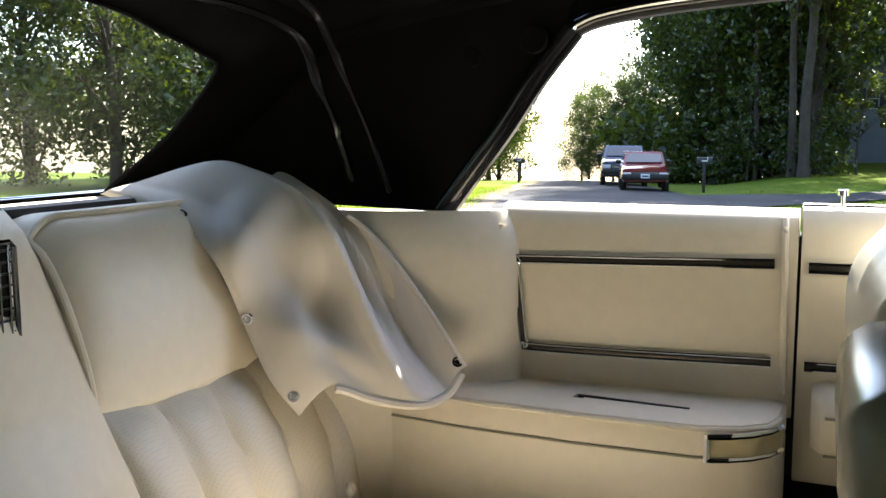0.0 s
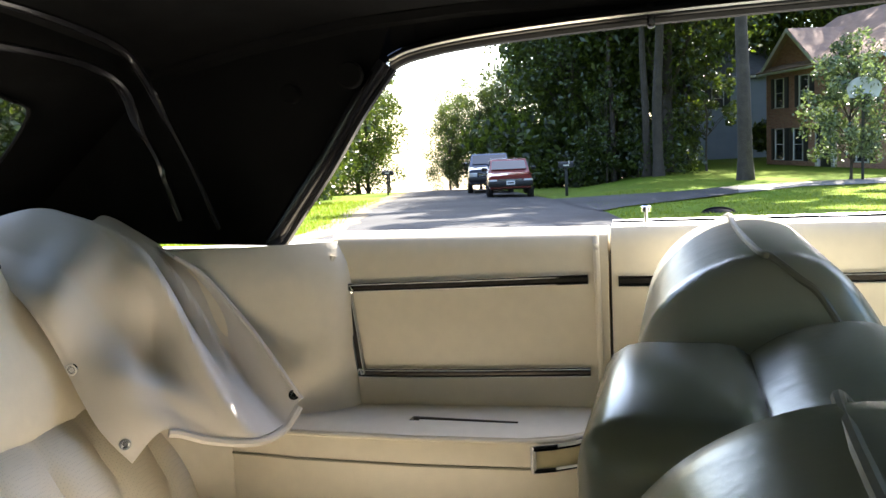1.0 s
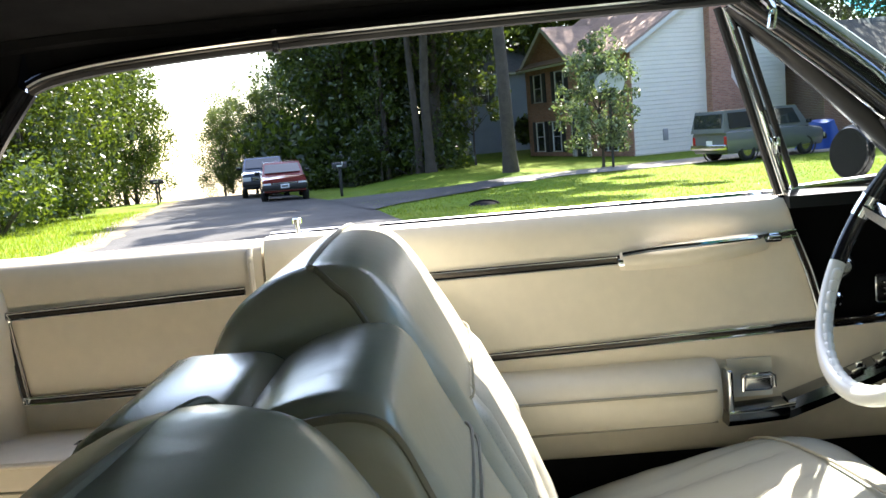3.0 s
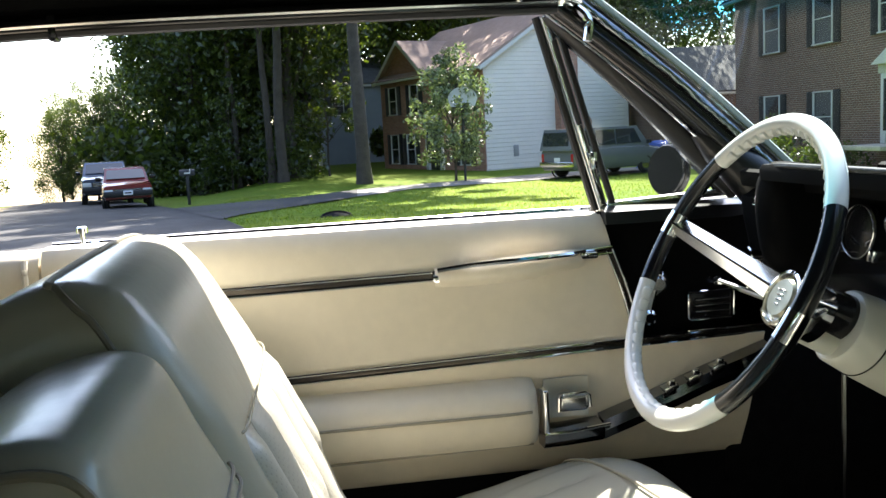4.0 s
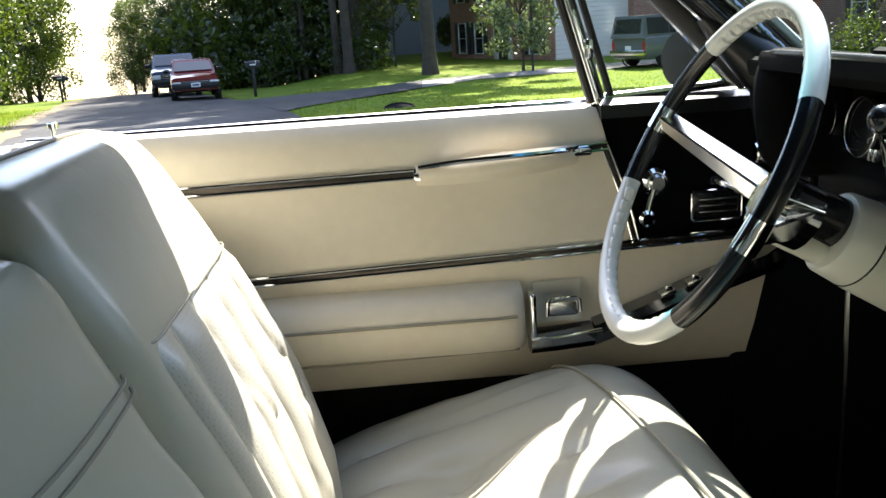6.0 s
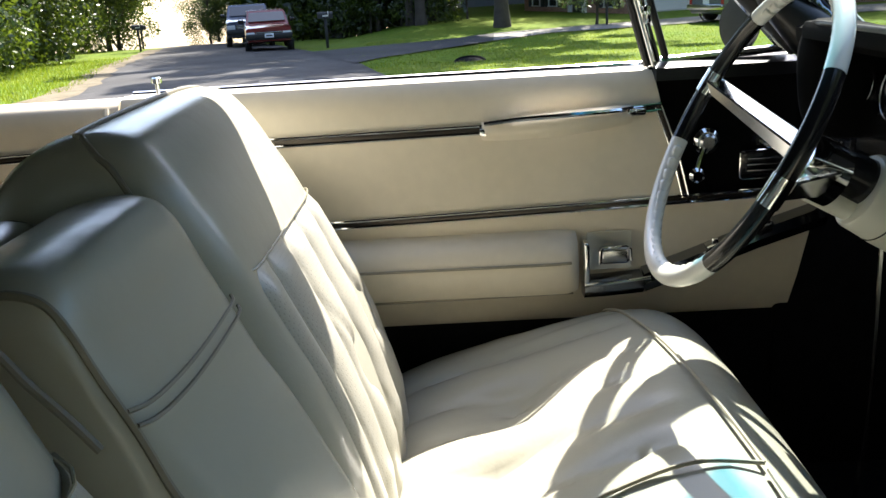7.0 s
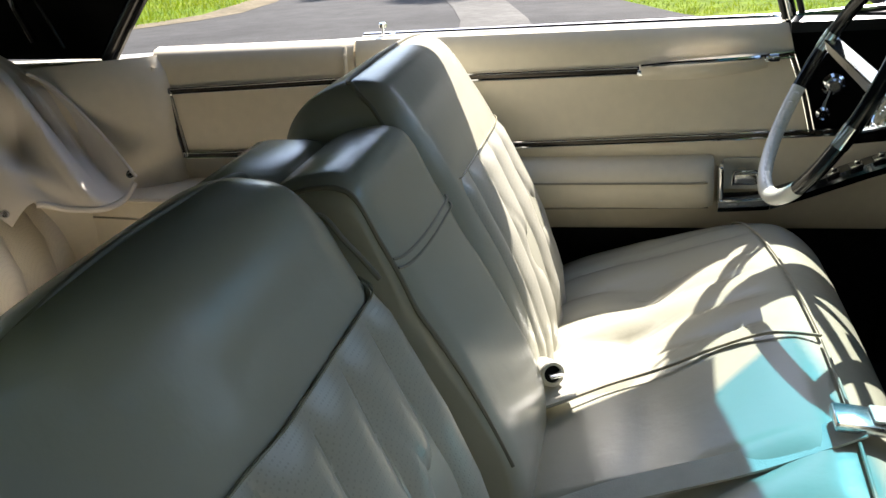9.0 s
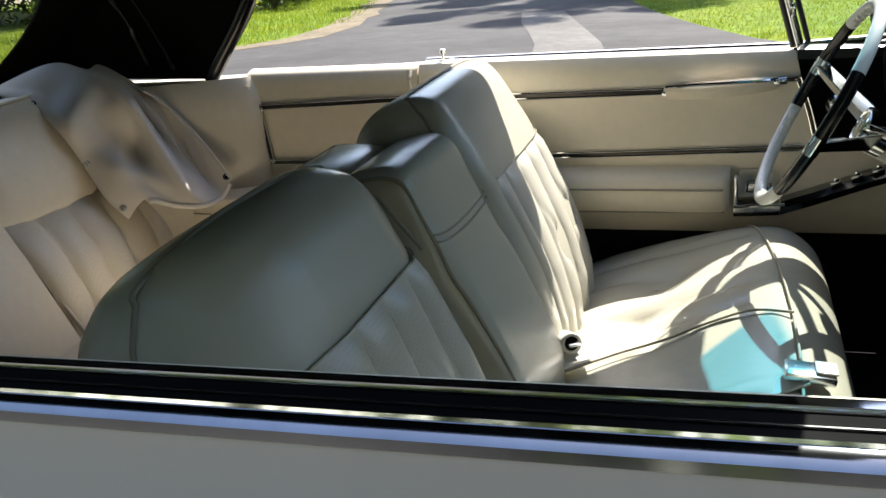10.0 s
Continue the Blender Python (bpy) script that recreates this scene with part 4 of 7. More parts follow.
def side_rail(side):
    s = (lambda y: y) if side > 0 else mirror
    y0, dz = (1.463, 0.0) if side > 0 else (1.505, 0.045)
    inn = [0.0, 0.006, 0.020, 0.045, 0.053, 0.030] if side > 0 else [0.0] * 6
    main = curve([(x, s(y0 - k), z + dz - 0.126 * k) for (x, z), k in zip(((-0.335, 1.2455), (-0.29, 1.2605), (-0.17, 1.2755), (0.08, 1.2885), (0.45, 1.2955), (0.80, 1.2985)), inn)], 6)
    if side > 0:
        lip = [p + Vector((0, 0.004, 0.004)) for p in main]
        rim = [Vector((p.x, roof_edge(p.x) + 0.004, roof_z(p.x, roof_edge(p.x)) + 0.010)) for p in main]
        part("valance", loft([lip, [a.lerp(b, 0.5) + Vector((0, 0.004, 0.004)) for a, b in zip(lip, rim)], rim], closed=False, caps=False), black_cloth, top, "black cloth strip over the side rail")
        part("corner_gusset", loft([[Vector((-0.30, 1.463, 1.262)), Vector((-0.345, 1.463, 1.243)), Vector((-0.42, 1.47, 1.15))], [Vector((-0.28, 1.440, 1.318)), Vector((-0.36, 1.470, 1.316)), Vector((-0.45, 1.500, 1.20))]], closed=False, caps=False), black_cloth, top)
    quart = curve([(-0.345, s(y0), 1.243 + dz), (-0.40, s(y0), 1.175 + dz * 0.8), (-0.46, s(y0 + 0.005), 1.09 + dz * 0.5), (-0.52, s(y0 + 0.01), 1.015), (-0.575, s(y0 + 0.015), 0.945)], 6)
    part("side_rail", tube(main, 0.015, 12, flat=0.9), black_gloss, top, "black folding side rail of the top")
    part("weatherstrip", tube([p + Vector((0, -0.004 * side, -0.010)) for p in main], 0.008, 8), black_rubber, top)
    part("rail_bead", tube([p + Vector((0, -0.014 * side, 0.000)) for p in main], 0.0035, 6), chrome_worn, top)
    part("quarter_rail", tube(quart, 0.018, 12), black_gloss, top)
    part("quarter_weatherstrip", tube([p + Vector((0.012, -0.004 * side, -0.010)) for p in quart], 0.008, 8), black_gloss, top)
    part("rail_joint", box((0.078, s(y0 - inn[3]), 1.279 + dz), (0.012, 0.03, 0.036), 0.004), black_gloss, top)
    part("pivot", disc((-0.40, s(y0 - 0.02), 1.225), (0, -side, 0), 0.022, 0.014, 16), black_cloth, top)
    part("pivot", disc((-0.50, s(y0 - 0.03), 1.20), (0, -side, 0), 0.016, 0.016, 16), black_cloth, top)


side_rail(1)
side_rail(-1)

# ---------- windshield, header, pillars, vent windows ----------
shield = thing("windshield", "curved windshield with partly tinted upper band and chrome frame", "windshield")


def shield_pt(u, v):
    """u across the car from passenger to driver, v from cowl to header."""
    t = 2 * u - 1
    y = YC + t * (0.70 + 0.045 * v)
    x0 = 1.36 - 0.20 * abs(t) ** 2.4
    x1 = 0.900 - 0.075 * t * t
    z0, z1 = 0.985 - 0.035 * (1 - t * t), 1.312
    return Vector((x0 + (x1 - x0) * v, y, z0 + (z1 - z0) * v))


gl = part("glass", sheet(shield_pt, 24, 8), glass_shield, shield, "clear glass with a blue-green tint fitted to part of its top")
part("header", tube([shield_pt(i / 20, 1.0) + Vector((-0.025, 0, 0.012)) for i in range(21)], 0.030, 10, flat=0.6), black_vinyl, shield, "black padded header rail")
part("header_trim", tube([shield_pt(i / 20, 0.99) + Vector((-0.012, 0, 0.010)) for i in range(21)], 0.006, 6), chrome, shield)
part("base_rubber", tube([shield_pt(i / 20, 0.0) for i in range(21)], 0.012, 6), black_rubber, shield)


def pillar(side):
    s = (lambda y: y) if side > 0 else mirror
    def line(dx, dy, z=0.0, n=8):
        a, b = Vector((0.800 + dx, 1.490 + dy, 1.305 + z)), Vector((1.150 + dx, 1.436 + dy, 0.985 + z))
        m = a.lerp(b, 0.5) + Vector((0.006, 0.004, 0.008))
        return [Vector((p.x, s(p.y), p.z)) for p in curve([a, m, b], n)]
    part("pillar", tube(line(0.010, -0.004, 0.000), 0.027, 16, flat=1.0), black_gloss, shield, "black inner windshield pillar")
    part("pillar_cover", tube(line(0.022, -0.024, 0.009), 0.0155, 14, flat=0.6), pillar_steel, shield, "polished steel pillar cover")
    part("pillar_welt", tube(line(-0.002, -0.030, -0.004), 0.009, 10), black_gloss, shield, "black welt along the pillar")
    part("pillar_base", tube([Vector((1.030, s(1.452), 1.088)), Vector((1.060, s(1.444), 1.060)), Vector((1.100, s(1.428), 1.022)), Vector((1.135, s(1.415), 0.985)), Vector((1.150, s(1.410), 0.930))], [0.012, 0.026, 0.036, 0.042, 0.040], 18), black_sheen, shield, "smooth black foot of the pillar")
    part("pillar_rubber", tube([Vector((0.812, s(1.500), 1.290)), Vector((0.965, s(1.492), 1.143)), Vector((1.112, s(1.478), 0.990))], 0.021, 10), black_rubber, shield)
    part("pillar_bead", tube(line(-0.020, -0.012, -0.008), 0.0028, 8), chrome, shield)
    part("pillar_bead", tube(line(0.040, -0.030, 0.012), 0.004, 8), chrome_dark, shield)
    part("pillar_seal", tube(line(0.052, -0.016, 0.012), 0.010, 8), glass_edge, shield, "pale green rubber edge of the glass")
    part("latch", box((0.825, s(1.462), 1.300), (0.05, 0.035, 0.024), 0.010), chrome, shield, "chrome top latch")
    part("latch_lever", tube(curve([(0.835, s(1.455), 1.292), (0.852, s(1.435), 1.268), (0.848, s(1.43), 1.235)], 5), 0.007, 8), chrome, shield)


pillar(1)
pillar(-1)


def vent(side):
    s = (lambda y: y) if side > 0 else mirror
    w = thing("vent_window", "small triangular chrome-framed vent window", "vent window", "vent windows")
    a, b, c = Vector((0.800, s(1.512), 1.282)), Vector((0.889, s(1.512), 0.968)), Vector((1.100, s(1.505), 0.985))
    part("pane", ([a, b, c, Vector((0.99, s(1.505), 1.095))], [(0, 1, 2, 3)]), glass_clear, w, "clear triangular pane", smooth=False)
    part("post", tube([a, a.lerp(b, 0.5), b], 0.011, 10, flat=1.0), chrome, w, "chrome vent post")
    part("post_channel", tube([a + Vector((-0.012, -0.004 * side, 0)), b + Vector((-0.012, -0.004 * side, 0))], 0.007, 8), black_rubber, w)
    part("post_slot", tube([a.lerp(b, 0.12) + Vector((0.004, -0.011 * side, 0)), a.lerp(b, 0.55) + Vector((0.004, -0.011 * side, 0))], 0.0045, 8), black_rubber, w)
    part("post_inner", tube([a.lerp(b, 0.04) + Vector((0.020, -0.002 * side, 0)), b + Vector((0.018, -0.002 * side, 0.01))], 0.006, 8), black_rubber, w)
    part("sloping_frame", tube([a.lerp(c, t) + Vector((-0.004, 0, 0.012 * math.sin(math.pi * t))) for t in (0.03, .25, .5, .75, 1)], 0.008, 8), chrome_dark, w)
    part("bottom_frame", tube([b + Vector((0.01, 0, 0.006)), c], 0.007, 8), chrome, w)
    part("vent_latch", box((0.872, s(1.495), 1.05), (0.012, 0.014, 0.03), 0.004), chrome, w)


vent(1)
mirror_out = thing("door_mirror", "round chrome door mirror seen from its dark face", "side mirror")
part("head", join(disc((1.085, 1.70, 1.015), (-0.9, -0.35, 0.1), 0.048, 0.012, 28), torus((1.085, 1.70, 1.015), (-0.9, -0.35, 0.1), 0.048, 0.005, 28, 8)), black_gloss, mirror_out)
part("stalk", tube(curve([(1.09, 1.70, 0.972), (1.093, 1.67, 0.955), (1.095, 1.625, 0.940)], 4), 0.008, 8), chrome, mirror_out)
visor = thing("sun_visor", "cream padded sun visor under the header", "sun visor")
part("pad", sheet(lambda u, v: (0.660 + 0.075 * v + 0.012 * math.sin(math.pi * u), 1.20 + 0.26 * u, 1.338 + 0.006 * math.sin(math.pi * v) - 0.010 * v), 12, 6, 0.014), vinyl, visor)
part("visor_rod", tube([(0.745, 1.45, 1.310), (0.740, 1.12, 1.322)], 0.005, 8), chrome, visor)
mirr = thing("rear_view_mirror", "dark rear-view mirror on the windshield", "mirror")
part("mirror_head", box((0.955, 0.648, 1.258), (0.03, 0.21, 0.052), 0.015, seg=3), black_gloss, mirr)
part("mirror_stem", tube([(0.965, 0.70, 1.262), (0.925, 0.725, 1.298)], 0.006, 8), chrome, mirr)

# ---------- dashboard ----------
dash = thing("dashboard", "black padded dashboard with chrome trim and ivory lower panel", "dashboard")
pad_prof = [(1.068, 1.010), (1.066, 1.026), (1.074, 1.030), (1.12, 1.018), (1.25, 0.975), (1.46, 0.920), (1.46, 0.89), (1.13, 0.935), (1.125, 0.995), (1.07, 1.004)]
part("top_pad", shell(pad_prof, -0.02, 1.405, 0.035, 16), dash_black, dash, "black padded dash top")
hood_prof = ring2([(1.030, 1.034), (1.060, 1.046), (1.17, 1.010), (1.17, 0.90), (1.09, 0.884), (1.052, 0.892), (1.030, 0.912), (1.020, 0.960), (1.020, 1.008)], 3)
part("binnacle_cheek", shell(hood_prof, 1.196, 1.262, 0.034, 10), dash_black, dash, "rounded side of the instrument hood")
part("binnacle_hood", shell([(1.022, 1.022), (1.021, 1.036), (1.025, 1.043), (1.05, 1.045), (1.13, 1.020), (1.13, 1.000), (1.07, 1.018)], 0.0, 1.238, 0.012, 10), dash_black, dash, "black brow over the instruments")
# glossy tube added to carry the thin highlight along the brow
part("brow_highlight_edge", tube([(1.026, 0.02, 1.0425), (1.026, 0.6, 1.0430), (1.026, 1.17, 1.0425), (1.030, 1.21, 1.041), (1.040, 1.235, 1.036)], 0.0042, 10), black_sheen, dash, "shiny black edge added to carry the brow's highlight")
part("brow_lid", shell([(1.030, 1.040), (1.030, 1.050), (1.036, 1.053), (1.10, 1.036), (1.10, 1.026)], 0.30, 0.985, 0.006, 6), dash_black, dash, "raised black pad on the brow")
part("end_pad", shell([(1.085, 0.985), (1.095, 0.998), (1.16, 0.992), (1.16, 0.90), (1.10, 0.90), (1.088, 0.95)], 1.240, 1.425, 0.018, 6), dash_black, dash, "black pad at the end of the dash")
part("instrument_face", box((1.150, 0.70, 0.955), (0.02, 1.10, 0.125), 0.004), black_gloss, dash)
for y, z, r in ((1.212, 0.958, 0.026), (1.128, 0.956, 0.036)):
    pod = part("gauge", tube([(1.150, y, z - 0.006), (1.104, y, z), (1.100, y, z + 0.0005), (1.104, y, z), (1.135, y, z - 0.004), (1.136, y, z - 0.004)], [r, r, r - 0.002, r - 0.004, r - 0.006, 0.001], 32, up=(0, 0, 1)), black_gloss, dash, "round gauge deep in a black pod")
    part("bezel", torus((1.101, y, z), (-1, 0, 0.12), r - 0.002, 0.0011, 40, 8), chrome_worn, pod)
    part("dial_ring", torus((1.133, y, z - 0.004), (-1, 0, 0.12), r * 0.62, 0.0012, 32, 6), tick_mat, pod)
    part("needle", tube([(1.130, y, z - 0.004), (1.130, y + r * 0.45, z + r * 0.25)], 0.0012, 6), chrome_worn, pod)
    for k in range(9):
        a = radians(-30 + 30 * k)
        part("tick", box((1.132, y + r * 0.70 * math.cos(a), z - 0.004 + r * 0.70 * math.sin(a)), (0.003, 0.002, 0.002), 0), tick_mat, pod)
# chrome levers and lip under the second gauge
for y0, z0, y1, z1, w in ((1.168, 0.926, 1.118, 0.930, 0.0035), (1.150, 0.944, 1.110, 0.936, 0.003), (1.142, 0.952, 1.128, 0.934, 0.003), (1.112, 0.936, 1.098, 0.950, 0.0025)):
    part("lever_plate", tube([(1.104, y0, z0), (1.100, (y0 + y1) / 2, (z0 + z1) / 2 + 0.002), (1.104, y1, z1)], w, 8, flat=0.5), chrome_worn, dash)
for y in (1.092, 1.082):
    part("heater_lever", box((1.098, y, 0.930), (0.012, 0.005, 0.016), 0.002, Matrix.Rotation(0.3, 4, "X")), chrome, dash)
radio = part("radio", box((1.128, 0.90, 0.968), (0.03, 0.27, 0.050), 0.006), gauge_face, dash, "dark radio panel with a thin chrome outline")
part("radio_outline", tube([(1.107, 0.62, 0.9985), (1.107, 1.030, 0.9985), (1.106, 1.036, 0.996), (1.108, 1.052, 0.945)], 0.0012, 6), chrome_worn, radio)
part("outline_catch", box((1.106, 1.034, 1.002), (0.006, 0.020, 0.005), 0.001), chrome_worn, radio)
for k, w in enumerate((0.010, 0.004, 0.008, 0.008, 0.004)):
    part("dial_mark", box((1.112, 0.945 - 0.012 * k, 0.974), (0.002, w, 0.010), 0), tick_mat, radio)
for y in (1.008, 0.990, 0.972):
    part("radio_key", box((1.108, y, 0.9345), (0.010, 0.009, 0.005), 0.001), chrome, radio)
part("trim_strip", tube([(1.109, -0.02, 0.940), (1.109, 1.060, 0.940)], 0.0018, 6), chrome_worn, dash)
part("trim_strip", tube([(1.108, -0.02, 0.921), (1.108, 1.060, 0.921)], 0.0020, 6), chrome_worn, dash)
part("lower_face", box((1.135, 0.62, 0.898), (0.05, 1.26, 0.080), 0.008), black_gloss, dash)
part("face_seam", tube([(1.109, 0.952, 0.916), (1.109, 0.948, 0.890), (1.109, 0.950, 0.868)], 0.0014, 6), chrome_dark, dash)
LOWP = [(1.112, 0.862), (1.102, 0.852), (1.098, 0.83), (1.105, 0.79), (1.125, 0.768), (1.20, 0.765), (1.20, 0.872)]
part("lower_panel", shell(LOWP, -0.02, 1.20, 0.012, 10), ivory_paint, dash, "ivory painted lower dash panel")
part("ashtray_cover", box((1.103, 0.86, 0.822), (0.008, 0.20, 0.070), 0.003), ivory_paint, dash)
part("panel_gap", tube(curve([(1.100, 1.02, 0.842), (1.098, 1.0, 0.822), (1.098, 0.94, 0.812), (1.098, 0.91, 0.795), (1.10, 0.85, 0.782)], 5), 0.003, 6), black_gloss, dash)
# left end: light switch, vent and emblem plate beside the column
sw_plate = part("switch_plate", box((1.140, 1.36, 0.845), (0.02, 0.10, 0.045), 0.006), black_gloss, dash, "black and chrome light switch panel")
for k in range(4):
    part("plate_bar", box((1.122, 1.36, 0.831 + 0.010 * k), (0.004, 0.085, 0.003), 0.001), chrome, sw_plate)
part("light_knob", disc((1.115, 1.415, 0.888), (-1, 0, 0), 0.016, 0.020, 18), chrome, dash)
part("vent_knob", disc((1.115, 1.43, 0.835), (-1, 0, 0), 0.010, 0.018, 16), chrome, dash)
ev = part("end_vent", box((1.086, 1.330, 0.985), (0.016, 0.060, 0.030), 0.008), black_gloss, dash, "black air outlet with thin chrome blades")
for k in range(3):
    part("vent_blade", box((1.076, 1.330, 0.976 + 0.009 * k), (0.004, 0.048 - 0.008 * k, 0.002), 0.0006), chrome_worn, ev)
part("end_panel", box((1.165, 1.32, 0.85), (0.03, 0.32, 0.16), 0.01), black_vinyl, dash)
hang = thing("brake_cable", "thin grey cable hanging under the dash", "cable")
part("cable", tube(curve([(1.16, 1.25, 0.79), (1.165, 1.255, 0.60), (1.17, 1.27, 0.42), (1.16, 1.28, 0.24)], 6), 0.004, 6), chrome_worn, hang)

# ---------- steering wheel and column ----------
WC, TILT = Vector((0.893, 1.075, 0.930)), radians(28)
AX = Vector((-math.cos(TILT), 0, math.sin(TILT)))          # towards the driver
UPW = Vector((math.sin(TILT), 0, math.cos(TILT)))          # up in the wheel's plane
LEFT = Vector((0, 1, 0))
R = 0.191
wheel = thing("steering_wheel", "two-tone white and black steering wheel with chrome spokes", "steering wheel")


def on_rim(deg, r=R, lift=0.0):
    a = radians(deg)
    return WC + r * (math.cos(a) * LEFT + math.sin(a) * UPW) + AX * lift


def rim_arc(a0, a1, name, mat, grips=0, label=""):
    n = 40
    ob = part(name, tube([on_rim(a0 + (a1 - a0) * i / n) for i in range(n + 1)], 0.0115, 14, up=AX), mat, wheel, label)
    if grips:
        m = grips * 7
        ds = [a0 + 4 + (a1 - a0 - 8) * i / m for i in range(m + 1)]
        part("finger_grip", tube([on_rim(d, R - 0.0066 - 0.0014 * (i % 7) / 6) for i, d in enumerate(ds)], [0.0060 + 0.0018 * (i % 7) / 6 for i in range(m + 1)], 10, up=AX), mat, ob)
    return ob


# white over the top and the foot, black at the sides where the spokes meet
rim_arc(46, 151, "white_rim", white_rim, 18, "white upper rim with finger grips")
rim_arc(151, 225, "black_rim", black_gloss, 0, "black rim section at the spoke")
rim_arc(225, 346, "white_rim", white_rim, 20, "white lower rim with finger grips")
rim_arc(-14, 46, "black_rim", black_gloss, 0, "black rim section at the spoke")
HUB = WC - AX * 0.106
for d in (12.5, 190):
    a, b = on_rim(d, R - 0.004), HUB + (on_rim(d, 0.045) - WC)
    run = (b - a).normalized()
    face = (AX - run * AX.dot(run)).normalized()
    side = run.cross(face).normalized()
    side = side if side.dot(UPW) > 0 else -side
    rings = [[p + side * w * o + face * h for o, h in ((-1, -.006), (-1, .004), (-.05, .010), (.15, .010), (1, -.008), (1, -.012))] for p, w in ((a, .0115), (a.lerp(b, .10), .012), (a.lerp(b, .5), .0145), (a.lerp(b, .85), .017), (b, .018))]
    spoke = part("spoke", loft(rings), spoke_chrome, wheel, "flat chrome spoke", sharp=0.3)
    part("spoke_cap", tube([on_rim(d - 5), on_rim(d), on_rim(d + 5)], 0.0128, 12, up=AX), chrome, spoke)
hub = part("hub", loft([[HUB + AX * h + r * (math.cos(q) * LEFT + math.sin(q) * UPW) for q in (2 * math.pi * j / 28 for j in range(28))] for h, r in ((-0.03, .038), (0.0, .038), (0.016, .038), (0.022, .036), (0.023, .032), (0.017, .030))]), chrome, wheel, "round chrome horn button")
part("emblem", disc(HUB + AX * 0.014, AX, 0.0295, 0.009, 28, 0.006), emblem_mat, hub, "clear domed emblem with a plain crest")
for k in range(4):
    part("crest_bar", box(HUB + AX * 0.0235 + UPW * (0.009 - 0.006 * k), (0.002, 0.016 - 0.003 * k, 0.003), 0.0008, Matrix.Rotation(-TILT, 4, "Y")), chrome_worn, hub)
column = thing("steering_column", "ivory and chrome steering column with levers", "steering column")
part("collar", tube([HUB - AX * 0.012 + UPW * 0.010, HUB - AX * 0.03 + UPW * 0.010, HUB - AX * 0.085 + UPW * 0.010], [0.024, 0.028, 0.031], 28), black_gloss, column, "black collar behind the hub")
part("jacket", tube([HUB - AX * 0.004 - UPW * 0.024, HUB - AX * 0.008 - UPW * 0.024, HUB - AX * 0.10 - UPW * 0.024], [0.012, 0.016, 0.018], 20), ivory_paint, column, "ivory lower column jacket")
part("shroud", tube([HUB - AX * 0.066, HUB - AX * 0.0645, HUB - AX * 0.068, HUB - AX * 0.100, HUB - AX * 0.102, HUB - AX * 0.30], [0.037, 0.045, 0.048, 0.051, 0.052, 0.062], 40), ivory_paint, column, "ivory drum-shaped column shroud")
part("shroud_joint", torus(HUB - AX * 0.101, AX, 0.0512, 0.0012, 40, 6), black_gloss, column)
part("turn_lever", tube([HUB - AX * 0.05 + LEFT * 0.03, Vector((1.006, 1.335, 0.868))], [0.005, 0.004], 8), chrome, column, "chrome indicator lever")
part("lever_tip", tube([Vector((1.006, 1.330, 0.868)), Vector((1.008, 1.356, 0.865))], 0.007, 8), black_gloss, column)
foot, tip = Vector((1.119, 1.064, 0.852)), Vector((0.998, 0.897, 0.991))
lev = part("shift_lever", tube([foot, foot.lerp(tip, 0.45), tip], [0.0075, 0.0065, 0.0048], 12), chrome, column, "chrome gear lever with black ball knob")
part("shift_boot", tube([foot.lerp(tip, k) for k in (0.0, 0.04, 0.09, 0.13, 0.17)], [0.015, 0.017, 0.016, 0.012, 0.008], 18), chrome, lev)
part("lever_collar", tube([foot.lerp(tip, k) for k in (0.66, 0.68, 0.90)], [0.006, 0.0075, 0.0065], 12), chrome, lev)
bm = bmesh.new()
bmesh.ops.create_uvsphere(bm, u_segments=24, v_segments=14, radius=0.0135)
bmesh.ops.translate(bm, verts=bm.verts, vec=(0.995, 0.893, 0.995))
part("shift_knob", bm, black_gloss, lev)

# ---------- passenger's door, by which the camera leans in ----------
pdoor = thing("passenger_door", "white car door with lowered window and chrome belt moulding", "car door")
SILL = [(-1.0, 0.938), (0.2, 0.944), (0.8, 0.958), (1.3, 0.968)]


def sill_z(x):
    for (a, za), (b, zb) in zip(SILL, SILL[1:]):
        if x <= b:
            return za + (zb - za) * (x - a) / (b - a)
    return SILL[-1][1]


def along(name, prof, mat, label="", x0=-0.9, x1=1.3):
    return part(name, loft([[(x, y - 0.034, sill_z(x) + 0.020 + z) for y, z in prof] for x in (x0, -0.3, 0.1, 0.5, 0.9, x1)]), mat, pdoor, label)


along("inner_trim", [(-0.055, -0.004), (-0.035, -0.010), (-0.030, -0.05), (-0.034, -0.40), (-0.060, -0.42), (-0.062, -0.01)], vinyl, "cream inner trim")
along("inner_bead", [(-0.060, -0.006), (-0.061, 0.003), (-0.066, 0.006), (-0.072, 0.003), (-0.074, -0.006)], chrome, "chrome inner sill bead")
along("window_seal", [(-0.074, -0.010), (-0.076, -0.001), (-0.086, -0.003), (-0.088, -0.012)], dash_black)
along("glass_edge", [(-0.0880, -0.02), (-0.0880, -0.002), (-0.0895, -0.002), (-0.0895, -0.02)], chrome_worn)
along("outer_seal", [(-0.090, -0.014), (-0.091, -0.004), (-0.103, -0.005), (-0.105, -0.014)], dash_black)
along("moulding_bead", [(-0.1045, -0.014), (-0.1045, -0.002), (-0.1065, -0.001), (-0.108, -0.006)], chrome)
# darker chrome colour puts dark reflections into this moulding and its outer bead
along("belt_moulding", [(-0.107, -0.020), (-0.108, -0.004), (-0.116, -0.005), (-0.124, -0.010), (-0.125, -0.022)], chrome_dark, "chrome belt moulding coloured dark in place of dark reflections")
